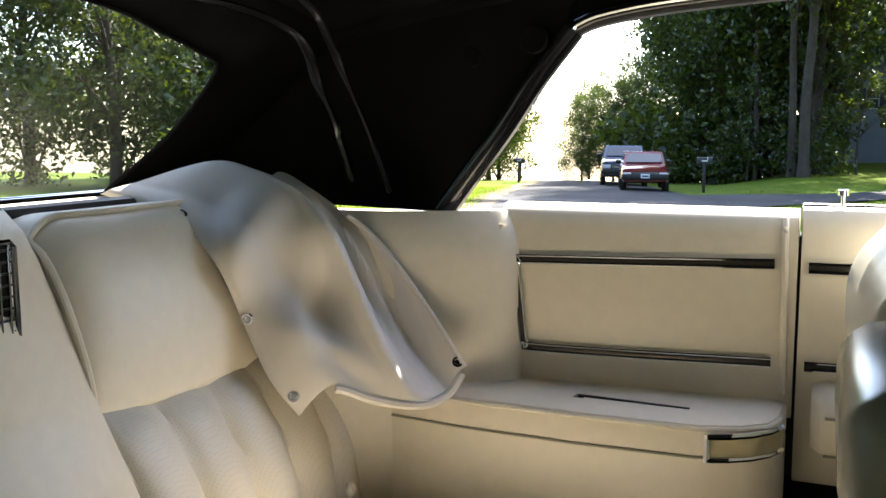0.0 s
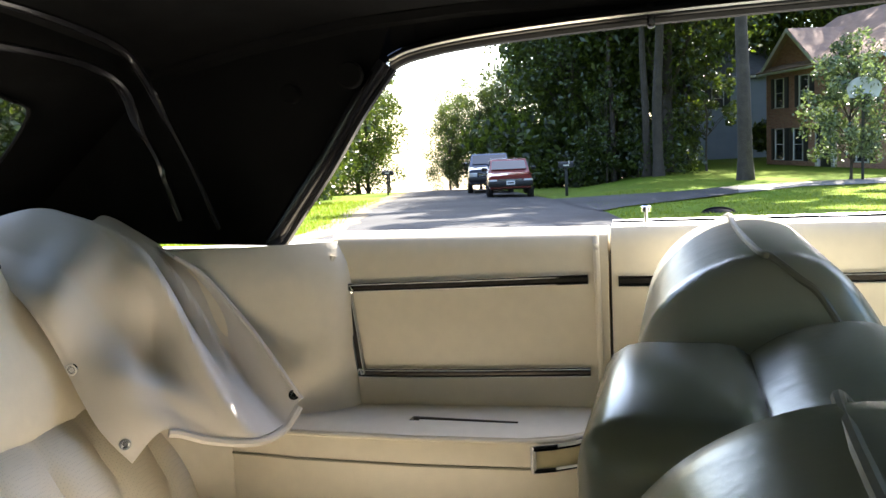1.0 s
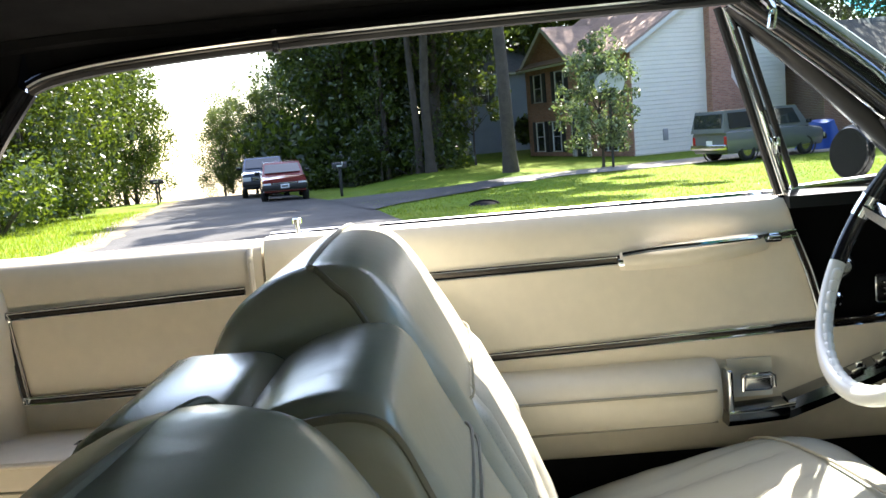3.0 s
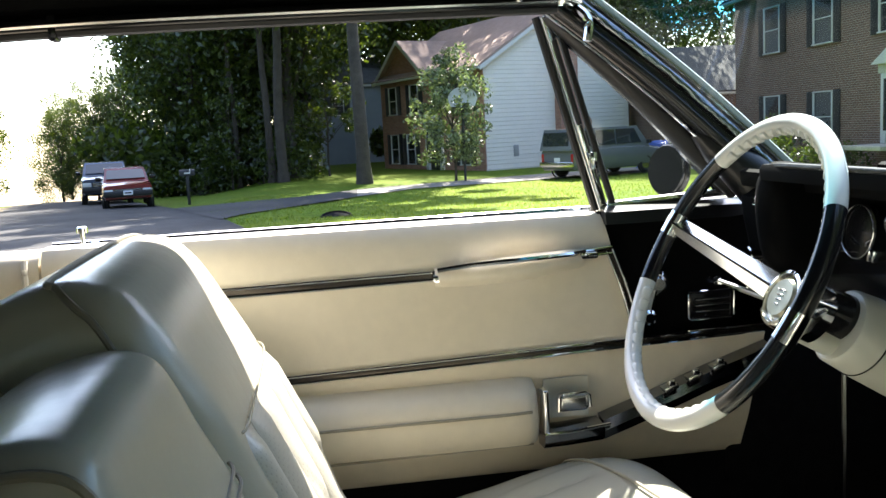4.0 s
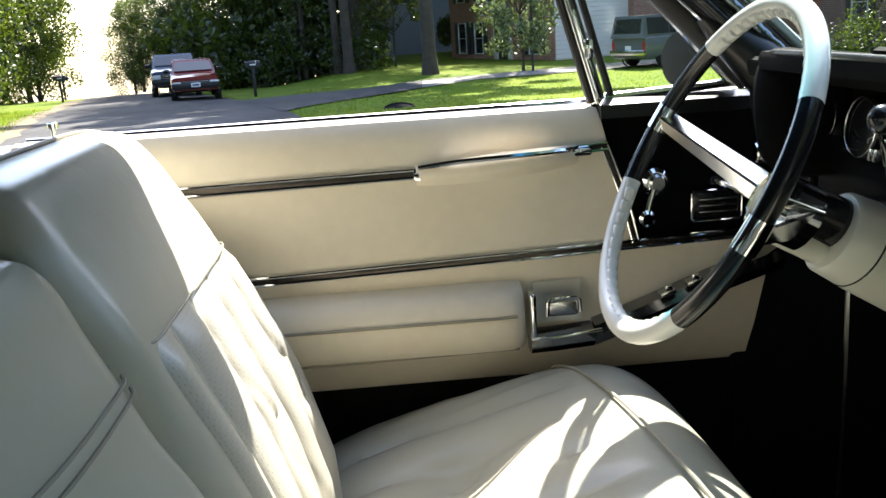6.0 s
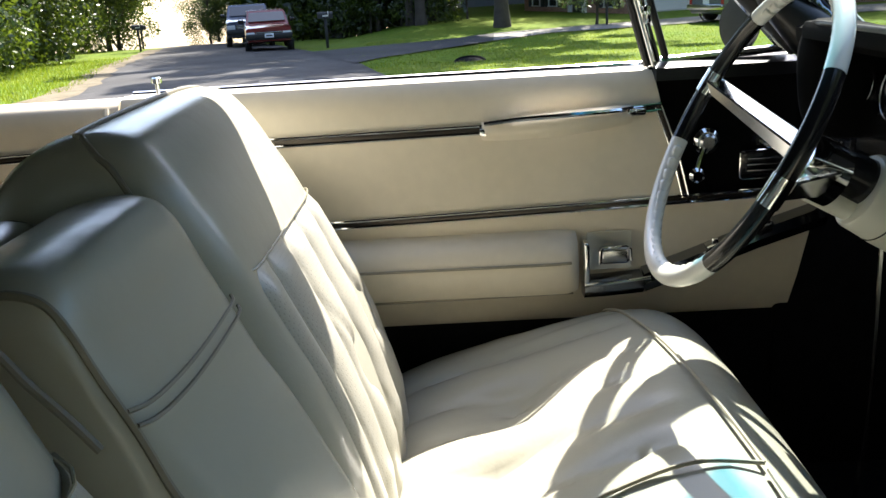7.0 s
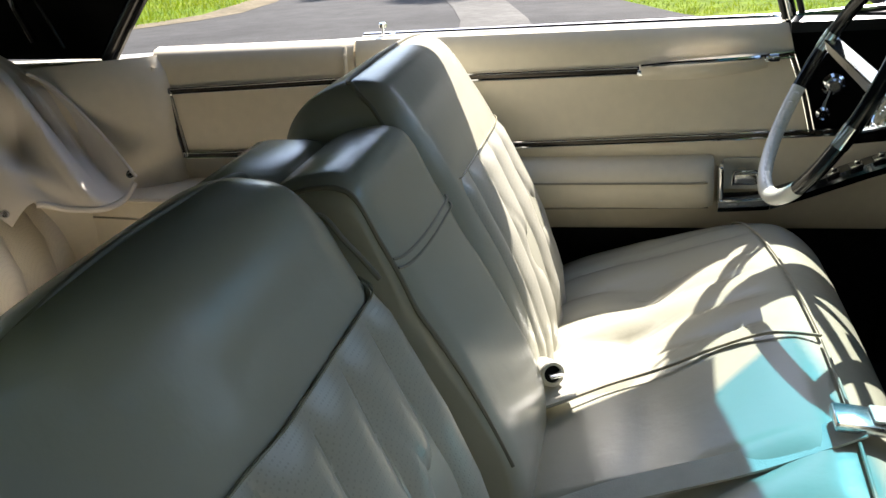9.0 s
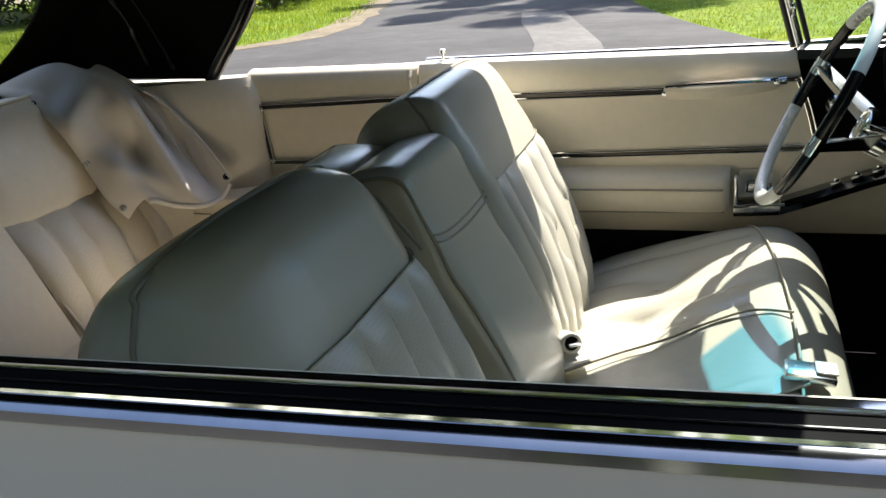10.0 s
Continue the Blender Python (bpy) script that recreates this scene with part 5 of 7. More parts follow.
along("moulding_bead", [(-0.124, -0.020), (-0.1245, -0.009), (-0.126, -0.010), (-0.128, -0.018)], chrome_dark)
along("door_skin", [(-0.1275, -0.018), (-0.131, -0.030), (-0.144, -0.060), (-0.190, -0.15), (-0.228, -0.40), (-0.18, -0.66), (-0.10, -0.66), (-0.11, -0.03)], body_white, "white painted outer skin")


# ---------- outer body of the car ----------
car = thing("car_body", "white painted body of the convertible with long bonnet", "car body")


def across(name, stations, mat, label=""):
    """A crowned panel over the car's width; stations are (x, edge height, crown, half width)."""
    rings = []
    for x, z, h, w in stations:
        top_line = [(x, YC + w * (2 * k / 12 - 1), z + h * (1 - (2 * k / 12 - 1) ** 2)) for k in range(13)]
        rings.append(top_line + [(px, py, pz - 0.03) for px, py, pz in top_line[::-1]])
    return part(name, loft(rings), mat, car, label)


across("bonnet", [(1.40, 0.915, 0.03, 0.70), (1.8, 0.91, 0.035, 0.72), (2.4, 0.88, 0.035, 0.72), (2.95, 0.83, 0.03, 0.70)], body_white, "long white bonnet")
across("boot_lid", [(-2.35, 0.84, 0.03, 0.66), (-2.0, 0.90, 0.03, 0.70), (-1.6, 0.935, 0.03, 0.72), (-1.24, 0.945, 0.02, 0.74)], body_white, "white boot lid")


def flank(name, x0, x1, z0, z1, sgn):
    """A side panel with a rolled shoulder, from x0 to x1."""
    prof = ((0.800, 0.0), (0.835, 0.004), (0.880, -0.035), (0.915, -0.16), (0.925, -0.40), (0.870, -0.68), (0.815, -0.68), (0.805, -0.10))
    return part(name, loft([[(x, YC + sgn * y, z + h) for y, h in prof] for x, z in ((x0, z0), ((x0 + x1) / 2, (z0 + z1) / 2 + 0.008), (x1, z1))]), body_white, car)


for s in (-1, 1):
    flank("front_wing", 1.32, 2.95, 0.945, 0.86, s)
    flank("rear_wing", -2.35, -0.92 if s < 0 else -0.002, 0.87, 0.955, s)
    part("headlamp", disc((2.93, YC + s * 0.68, 0.70), (1, 0, 0), 0.085, 0.05, 28, 0.012), chrome_worn, car)
    part("tail_lamp", box((-2.36, YC + s * 0.66, 0.68), (0.04, 0.12, 0.20), 0.015), amber, car)
    for x in (2.15, -1.35):
        w = part("wheel", torus((x, YC + s * 0.76, 0.33), (0, 1, 0), 0.24, 0.085, 32, 12), black_rubber, car)
        part("wheel_trim", disc((x, YC + s * 0.79, 0.33), (0, s, 0), 0.18, 0.04, 24, 0.015), chrome_worn, w)
part("grille", box((2.94, YC, 0.66), (0.05, 1.16, 0.20), 0.02), chrome_dark, car)
part("front_bumper", box((3.00, YC, 0.48), (0.10, 1.75, 0.13), 0.04, seg=3), chrome, car)
part("rear_bumper", box((-2.42, YC, 0.50), (0.10, 1.70, 0.13), 0.04, seg=3), chrome, car)
part("nose_panel", box((2.90, YC, 0.62), (0.06, 1.50, 0.44), 0.03), body_white, car)
part("tail_panel", box((-2.33, YC, 0.66), (0.06, 1.50, 0.40), 0.03), body_white, car)

# ---------- outdoors: ground, road, lawns ----------
def ground_z(x, y):
    d = max(0.0, y)
    z = -0.031 * min(d, 46)
    if d > 46:
        z -= 0.085 * (d - 46) - 0.054 * 6 * (1 - math.exp(-(d - 46) / 6))
    return z


asphalt = material("asphalt", (0.062, 0.061, 0.061), 0.9, var=0.35, scale=0.35, bump=0.5, bump_scale=60, stain=0.22, spec=0.2, dist=0.01)
concrete = material("pale_concrete", (0.45, 0.42, 0.37), 0.9, var=0.18, scale=0.8, bump=0.3, bump_scale=40, stain=0.15, spec=0.2, dist=0.01)
old_concrete = material("weathered_concrete", (0.20, 0.19, 0.17), 0.9, var=0.2, scale=0.8, bump=0.3, bump_scale=40, stain=0.2, spec=0.2, dist=0.01)
dirt = material("dry_dirt", (0.19, 0.16, 0.11), 0.95, var=0.3, scale=1.5, stain=0.3, spec=0.1)
grass = material("lawn", (0.085, 0.150, 0.011), 0.9, scale=0.5, bump=0.8, bump_scale=25, color2=(0.135, 0.175, 0.018), stain=0.4, spec=0.1, dist=0.03)
weeds = material("weeds", (0.10, 0.18, 0.03), 0.8, color2=(0.22, 0.25, 0.05), scale=0.8, stain=0.3)


def rise(x, y):
    """Height of the lawn over the road's level: it stays flat where the road goes on falling."""
    side = max(0.0, min(1.0, (x + 4.6) / 3.4))
    h = side * max(0.0, -0.87 - ground_z(x, y))
    h -= 0.24 * math.exp(-((x - 0.91) / 0.75) ** 2 - ((y - 21.3) / 0.8) ** 2)
    return h


LEFT_EDGE = [(-30, 3), (-13, 6.5), (-8.2, 10.4), (-6.5, 12.6), (-6.0, 14.6), (-6.9, 18.5), (-7.9, 22), (-9.2, 26.2), (-11.4, 35.5), (-13.9, 45.8), (-38, 140)]
RIGHT_EDGE = [(60, -2), (9, 6), (2.3, 9), (1.2, 10.6), (0.4, 12.8), (-0.35, 15.3), (-0.9, 17.6), (-1.65, 21.5), (-3.0, 27), (-4.9, 33), (-7.0, 40), (-9.0, 46.2), (-32, 140)]


def edge_x(edge, y):
    if y <= edge[0][1]:
        return edge[0][0]
    for (xa, ya), (xb, yb) in zip(edge, edge[1:]):
        if y <= yb:
            return xa + (xb - xa) * (y - ya) / (yb - ya)
    return edge[-1][0]


xs = [-600, -300, -150, -80] + [-60 + i * 2.0 for i in range(20)] + [-20 + i * 0.8 for i in range(56)] + [25 + i * 3.0 for i in range(14)] + [80, 150, 300, 600]
ys = [-600, -200, -80, -30] + [-12 + i * 1.5 for i in range(10)] + [3 + i * 0.8 for i in range(62)] + [53 + i * 3 for i in range(16)] + [110, 140, 200, 400, 900, 2500]


def lawn_z(x, y):
    on_road = edge_x(LEFT_EDGE, y) < x < edge_x(RIGHT_EDGE, y) or y < 3
    return ground_z(x, y) + (-0.05 if on_road else rise(x, y))


gv = [(x, y, lawn_z(x, y)) for x in xs for y in ys]
w = len(ys)
gf = [(i * w + j, (i + 1) * w + j, (i + 1) * w + j + 1, i * w + j + 1) for i in range(len(xs) - 1) for j in range(w - 1)]
tagged(part("ground", (gv, gf), grass), "sunlit green lawn sloping away from the road", "lawn", kind="structure")
ry = [3 + i * 1.0 for i in range(45)] + [48 + 3 * i for i in range(30)]
rv, rf = [], []
for i, y in enumerate(ry):
    a, b = edge_x(LEFT_EDGE, y), edge_x(RIGHT_EDGE, y)
    rv += [(a + (b - a) * k / 6, y, ground_z(0, y) + 0.012 + 0.05 * (1 - (2 * k / 6 - 1) ** 2)) for k in range(7)]
rf = [(i * 7 + k, i * 7 + k + 1, i * 7 + k + 8, i * 7 + k + 7) for i in range(len(ry) - 1) for k in range(6)]
rv2 = [(x, y, 0.012 + (-0.031 * y if y > 0 else 0)) for x in (-30, -10, 0, 15, 60) for y in (-25, -8, 0, 3)]
k0 = len(rv)
rf += [(k0 + i * 4 + j, k0 + (i + 1) * 4 + j, k0 + (i + 1) * 4 + j + 1, k0 + i * 4 + j + 1) for i in range(4) for j in range(3)]
tagged(part("road", (rv + rv2, rf), asphalt), "worn grey asphalt road with pale patches", "road", kind="structure")
patch_mat = material("pale_asphalt_patch", (0.125, 0.120, 0.112), 0.9, var=0.25, scale=0.9, bump=0.5, bump_scale=60, stain=0.22, spec=0.2, dist=0.01)
PATCH = [((-1.40, 9.6), (-0.55, 9.6)), ((-1.62, 10.9), (-0.78, 11.0)), ((-2.0, 12.4), (-1.15, 12.6)), ((-2.5, 14.2), (-1.6, 14.4)), ((-3.0, 16.6), (-2.2, 16.8))]
ptv = [(a[0] + (b[0] - a[0]) * k / 3, a[1], ground_z(0, a[1]) + 0.018 + 0.05 * (1 - (2 * (a[0] + (b[0] - a[0]) * k / 3 - edge_x(LEFT_EDGE, a[1])) / (edge_x(RIGHT_EDGE, a[1]) - edge_x(LEFT_EDGE, a[1])) - 1) ** 2)) for a, b in PATCH for k in range(4)]
tagged(part("road_patch", (ptv, [(4 * i + j, 4 * i + j + 1, 4 * i + j + 5, 4 * i + j + 4) for i in range(4) for j in range(3)]), patch_mat), "pale repaired strip in the asphalt road", "road patch", kind="structure")
DRIVE = [((-1.75, 21.3), (-4.0, 29.6)), ((-1.24, 23.4), (-1.9, 30.4)), ((0.1, 26.2), (0.05, 31.0)), ((1.8, 29.3), (2.0, 33.2)), ((3.9, 31.6), (4.2, 34.2)), ((9.3, 32.6), (9.5, 36.2)), ((18, 33.5), (18, 38))]


def drive_strip(lo, hi):
    """A stretch of the driveway between two of its stations."""
    rows = DRIVE[lo:hi + 1]
    v = [(a[0] + (b[0] - a[0]) * k / 4, a[1] + (b[1] - a[1]) * k / 4) for a, b in rows for k in range(5)]
    v = [(x, y, ground_z(x, y) + rise(x, y) + 0.032) for x, y in v]
    return v, [(5 * i + j, 5 * i + j + 1, 5 * i + j + 6, 5 * i + j + 5) for i in range(len(rows) - 1) for j in range(4)]


tagged(part("driveway", drive_strip(0, 3), asphalt), "worn asphalt mouth of the driveway", "driveway", kind="structure")
tagged(part("driveway", drive_strip(3, 6), old_concrete), "pale concrete driveway across the lawn", "driveway", kind="structure")
pv = [(edge_x(LEFT_EDGE, y) + o + 0.10 * math.sin(y * 2.3 + o * 9), y, ground_z(0, y) + 0.022) for y in [9 + i for i in range(36)] for o in (-0.55, -0.30, 0.18)]
tagged(part("verge", (pv, [(3 * i + j, 3 * i + j + 1, 3 * i + j + 4, 3 * i + j + 3) for i in range(35) for j in (0, 1)]), dirt), "thin strip of dry dirt beside the road", "verge", kind="structure")
hole = thing("culvert", "lawn hollow with black discs standing in for its shade", "culvert")
ZC = ground_z(0, 21.3) + 0.02
# black ring and disc colour in the shade of the lawn's hollow
part("hollow_rim", torus((0.91, 21.3, ZC - 0.12), (0, -0.3, 1), 0.36, 0.03, 24, 8), carpet, hole)
part("hollow_shade", disc((0.91, 21.3, ZC - 0.14), (0, -0.3, 1), 0.36, 0.02), carpet, hole)

# ---------- trees ----------
bark = material("bark", (0.080, 0.064, 0.050), 0.95, var=0.35, scale=3, bump=1.0, bump_scale=18, stain=0.3, dist=0.03)


def leaf_material(name, a, b, glow=(2.0, 1.9, 0.7), through=0.42):
    m = bpy.data.materials.new(name)
    m.use_nodes = True
    n, l = m.node_tree.nodes, m.node_tree.links
    n.remove(n["Principled BSDF"])
    df, tr, gl, mx, mg = (n.new("ShaderNode" + k) for k in ("BsdfDiffuse", "BsdfTranslucent", "BsdfGlossy", "MixShader", "MixShader"))
    ge, mc = n.new("ShaderNodeNewGeometry"), n.new("ShaderNodeMix")
    mc.data_type = "RGBA"
    mc.inputs["A"].default_value, mc.inputs["B"].default_value = (*a, 1), (*b, 1)
    l.new(ge.outputs["Random Per Island"], mc.inputs["Factor"])
    l.new(mc.outputs["Result"], df.inputs["Color"])
    gn = n.new("ShaderNodeMix")
    gn.data_type, gn.blend_type = "RGBA", "MULTIPLY"
    gn.inputs["Factor"].default_value = 1.0
    l.new(mc.outputs["Result"], gn.inputs["A"])
    gn.inputs["B"].default_value = (*glow, 1)
    l.new(gn.outputs["Result"], tr.inputs["Color"])
    gl.inputs["Roughness"].default_value = 0.35
    gl.inputs["Color"].default_value = (0.5, 0.5, 0.5, 1)
    mx.inputs[0].default_value, mg.inputs[0].default_value = through, 0.08
    l.new(df.outputs[0], mx.inputs[1])
    l.new(tr.outputs[0], mx.inputs[2])
    l.new(mx.outputs[0], mg.inputs[1])
    l.new(gl.outputs[0], mg.inputs[2])
    l.new(mg.outputs[0], n["Material Output"].inputs["Surface"])
    return m


leaf_dark = leaf_material("oak_leaves", (0.010, 0.021, 0.006), (0.070, 0.105, 0.018))
leaf_mid = leaf_material("maple_leaves", (0.016, 0.034, 0.008), (0.085, 0.120, 0.022), (1.8, 1.7, 0.7), 0.36)
leaf_pale = leaf_material("dogwood_leaves", (0.016, 0.032, 0.009), (0.20, 0.25, 0.13), (1.3, 1.4, 0.8), 0.32)
leaf_shrub = leaf_material("shrub_leaves", (0.018, 0.036, 0.008), (0.085, 0.125, 0.023), (1.7, 1.6, 0.7), 0.32)


leaf_weed = leaf_material("weed_leaves", (0.08, 0.13, 0.018), (0.22, 0.26, 0.05))


def leaves(rng, clumps, size, per, spread):
    """Leaf blades scattered in clumps, as one (verts, faces)."""
    cv = np.array([c for c, _ in clumps])
    cr = np.array([r for _, r in clumps])
    idx = rng.integers(0, len(clumps), per)
    d = rng.normal(size=(per, 3))
    d /= np.linalg.norm(d, axis=1, keepdims=True)
    p = cv[idx] + d * (cr[idx] * rng.random(per) ** 0.4)[:, None] * spread
    u = rng.normal(size=(per, 3))
    u /= np.linalg.norm(u, axis=1, keepdims=True)
    t = np.cross(u, rng.normal(size=(per, 3)))
    t /= np.linalg.norm(t, axis=1, keepdims=True)
    s = (size * (0.6 + 0.8 * rng.random(per)))[:, None]
    v = np.stack([p - u * s, p + t * s * 0.45, p + u * s, p - t * s * 0.45], 1).reshape(-1, 3)
    f = np.arange(per * 4).reshape(-1, 4)
    return v.tolist(), f.tolist()


def tree(name, seed, height, crown, trunk_r, bare, leaf, count, leaf_size, label, at=(0, 0), category="tree", group="", flat=1.0, limbs=22, puff=(0.22, 0.16)):
    """A tapered trunk with limbs and a loose crown of leaf clumps."""
    rng = np.random.default_rng(seed)
    x0, y0 = at
    z0 = ground_z(x0, y0) + (rise(x0, y0) if x0 > -4 else 0) - 0.05
    ob = thing(name, label, category, group, at=(x0, y0, z0))
    stem = [(0.02 * height * math.sin(1.7 * k + seed) * k / 6, 0.02 * height * math.cos(2.1 * k + seed) * k / 6, height * 0.85 * k / 6) for k in range(7)]
    geo = [tube(curve(stem, 3), [trunk_r * (1.25 if i == 0 else 1 - 0.8 * i / 18) for i in range(19)], 9)]
    clumps = []
    for k in range(limbs):
        a, h = k * 2.4 + seed, bare + (1 - bare) * (k + 0.5) / limbs
        rr = crown * math.sin(math.pi * min(1, 0.18 + 0.80 * (h - bare) / (1 - bare))) ** 0.6 * (0.6 + 0.5 * rng.random())
        e = Vector((rr * math.cos(a), rr * math.sin(a) * flat, height * h))
        j = min(6, int(h * 0.8 * 6))
        s = Vector(stem[j])
        geo.append(tube(curve([s, s.lerp(e, 0.5) + Vector((0, 0, 0.08 * height * (1 - h))), e], 3), [trunk_r * 0.32 * (1 - i / 8) for i in range(7)], 5))
        for q in (0.55, 0.8, 1.0):
            c = s.lerp(e, q) + Vector(rng.normal(size=3) * crown * 0.12)
            clumps.append((tuple(c), crown * (puff[0] + puff[1] * rng.random())))
    part("trunk", join(*geo), bark, ob)
    part("crown", leaves(rng, clumps, leaf_size, count, 1.0), leaf, ob, smooth=False)
    return ob


# woods to the right of the road
oak_a = tree("oak_tree", 3, 23, 5.6, 0.34, 0.30, leaf_dark, 26000, 0.16, "tall dark oak at the edge of the woods", (-0.5, 47), group="woods")
oak_b = tree("oak_tree", 8, 15, 4.6, 0.30, 0.15, leaf_dark, 18000, 0.15, "broad dark oak in the roadside woods", (-3.5, 50), group="woods")
oak_c = tree("oak_tree", 15, 22, 5.2, 0.36, 0.30, leaf_mid, 24000, 0.16, "tall oak with sunlit leaves beside the lawn", (0.3, 58), group="woods")


def place(ob, x, y, turn, scale, z=None):
    zz = ground_z(x, y) + (rise(x, y) if x > -4 else 0) - 0.05 if z is None else z
    c = copy_thing(ob, Matrix.Translation((x, y, zz)) @ Matrix.Rotation(turn, 4, "Z"))
    c.scale = (scale, scale, scale)
    return c


random.seed(5)
for x, y, sc in ((-5.6, 50, 0.85), (-6.2, 58, 1.0), (-2.6, 60, 1.1), (10.5, 68, 1.2), (15, 60, 1.2), (20, 58, 1.2), (-5.5, 66, 1.1), (22, 66, 1.3), (30, 60, 1.3),
                 (-4, 72, 1.2), (1, 75, 1.3), (6, 73, 1.2), (11, 77, 1.3), (-7.5, 73, 1.1), (-1.5, 66, 1.1), (38, 36, 1.2), (17, 50, 1.1)):
    place(random.choice((oak_a, oak_b, oak_c)), x, y, random.random() * 6, sc * (0.92 + 0.16 * random.random()))
near = tree("shade_tree", 21, 25, 6.5, 0.30, 0.46, leaf_mid, 36000, 0.20, "tall straight tree on the lawn before the brick house", (2.52, 37.2), limbs=46, puff=(0.10, 0.08))
for sd, x, y, r in ((23, -0.9, 43.0, 0.25), (27, -1.45, 43.9, 0.19), (33, -3.1, 45.5, 0.13)):
    tree("oak_tree", sd, 24, 3.6, r, 0.42, leaf_dark, 9000, 0.16, "slender tall oak with a bare straight trunk", (x, y), group="woods", limbs=24)
# left side of the road
left_a = tree("maple_tree", 31, 13, 3.7, 0.18, 0.12, leaf_mid, 22000, 0.105, "roadside maple with light green leaves", (-15.5, 33), group="left roadside trees")
left_b = tree("maple_tree", 37, 10.5, 3.3, 0.15, 0.08, leaf_shrub, 20000, 0.10, "bushy young maple by the road", (-17.5, 40), group="left roadside trees")
for x, y, sc in ((-18.5, 29, 1.0), (-19, 36, 1.2), (-20, 47, 1.1), (-17.5, 50, 0.8), (-23, 42, 1.3), (-24, 32, 1.3), (-22, 24, 1.2), (-28, 26, 1.3), (-30, 38, 1.4), (-21, 58, 1.0), (-27, 52, 1.3)):
    place(random.choice((left_a, left_b)), x, y, random.random() * 6, sc)
for x, y, sc in ((-14.6, 58, 0.46), (-13.0, 60, 0.56), (-15.6, 64, 0.56), (-12.0, 66, 0.66), (-14.0, 70, 0.62)):
    place(left_a, x, y, random.random() * 6, sc, -2.2)
# concrete sheet out of view, added to bounce light into the cabin
apron_v = [(x, y, 0.02) for x in (-9, 0, 9) for y in (-7, -4, -0.7)]
tagged(part("apron", (apron_v, [(3 * i + j, 3 * i + j + 3, 3 * i + j + 4, 3 * i + j + 1) for i in range(2) for j in range(2)]), old_concrete), "unseen concrete apron added to bounce light into the car", "driveway", kind="structure")
# trees out of view, added to block and green the sky light here
for x, y, sc in ((-14, -14, 1.9), (-8, -15, 2.1), (-2, -14, 2.0), (4, -15, 2.1), (10, -14, 2.0), (17, -14, 1.9), (24, -12, 1.7), (-18, -9, 1.8)):
    place(random.choice((left_a, left_b)), x, y, random.random() * 6, sc)
# trees out of view ahead of the car, added to cut low sky light
for x, y, sc in ((34, -12, 1.7), (37, -3, 1.9), (36, 5, 1.8), (39, 13, 1.9), (30, -18, 1.8)):
    place(random.choice((left_a, left_b)), x, y, random.random() * 6, sc)
# behind the car, through the rear window
for x, y, sc in ((-26, 9, 1.1), (-28, 15, 1.1), (-31, 4, 1.2), (-34, 20, 1.3), (-25, -3, 1.1), (-33, 11, 1.3)):
    place(random.choice((left_a, left_b)), x, y, random.random() * 6, sc)


def shrub(name, seed, at, size, leaf, label, count=1500, group="", leaf_size=0.10):
    rng = np.random.default_rng(seed)
    x, y = at
    ob = thing(name, label, "shrub", group, at=(x, y, ground_z(x, y) + (rise(x, y) if x > -4 else 0)))
    clumps = [((size[0] * (rng.random() - 0.5), size[1] * (rng.random() - 0.5), size[2] * (0.25 + 0.6 * rng.random())), size[2] * 0.42) for _ in range(10)]
    part("stems", join(*[tube([(0, 0, -0.05), Vector(c) * 0.6, c], [0.03, 0.02, 0.01], 5) for c, _ in clumps[:6]]), bark, ob)
    part("foliage", leaves(rng, clumps, leaf_size, count, 1.0), leaf, ob, smooth=False)
    return ob


for i, (x, y, s) in enumerate(((-12.0, 24, 1.6), (-13.5, 27, 2.2), (-12.8, 21, 1.3), (-15.0, 31, 2.6), (-14.5, 24, 2.4), (-16.5, 36, 2.4), (-18, 42, 2.4), (-11.6, 18.5, 1.0), (-14, 19, 2.0))):
    shrub("roadside_shrub", 50 + i, (x, y), (2.6 * s / 2, 2.6 * s / 2, s), leaf_shrub if i % 3 else leaf_mid, "leafy shrub at the roadside bank", 1800, "roadside shrubs")
for i, (x, y, s) in enumerate(((-10.2, 16.2, 0.7), (-10.8, 18.0, 0.9), (-11.6, 20.2, 0.9), (-9.6, 13.8, 0.6), (-12.0, 17.0, 1.0), (-10.6, 14.6, 0.9))):
    shrub("weed_clump", 130 + i, (x, y), (1.8, 1.6, s), leaf_weed, "yellow-green weeds growing at the roadside", 1500, "weeds", 0.06)
shrub("hedge", 70, (17.2, 30.4), (3.0, 1.6, 1.8), leaf_dark, "clipped dark shrub beside the brick house", 1800, leaf_size=0.06)
shrub("hedge", 71, (17.0, 27.0), (2.6, 1.4, 1.0), leaf_dark, "clipped dark shrub beside the brick house", 1500, leaf_size=0.06)
shrub("wild_shrub", 72, (-2.0, 45.0), (5, 2.5, 2.2), leaf_dark, "dark undergrowth at the edge of the woods", 2500)
shrub("wild_shrub", 73, (-5.2, 46), (4, 2.5, 2.6), leaf_dark, "dark undergrowth at the edge of the woods", 2500)
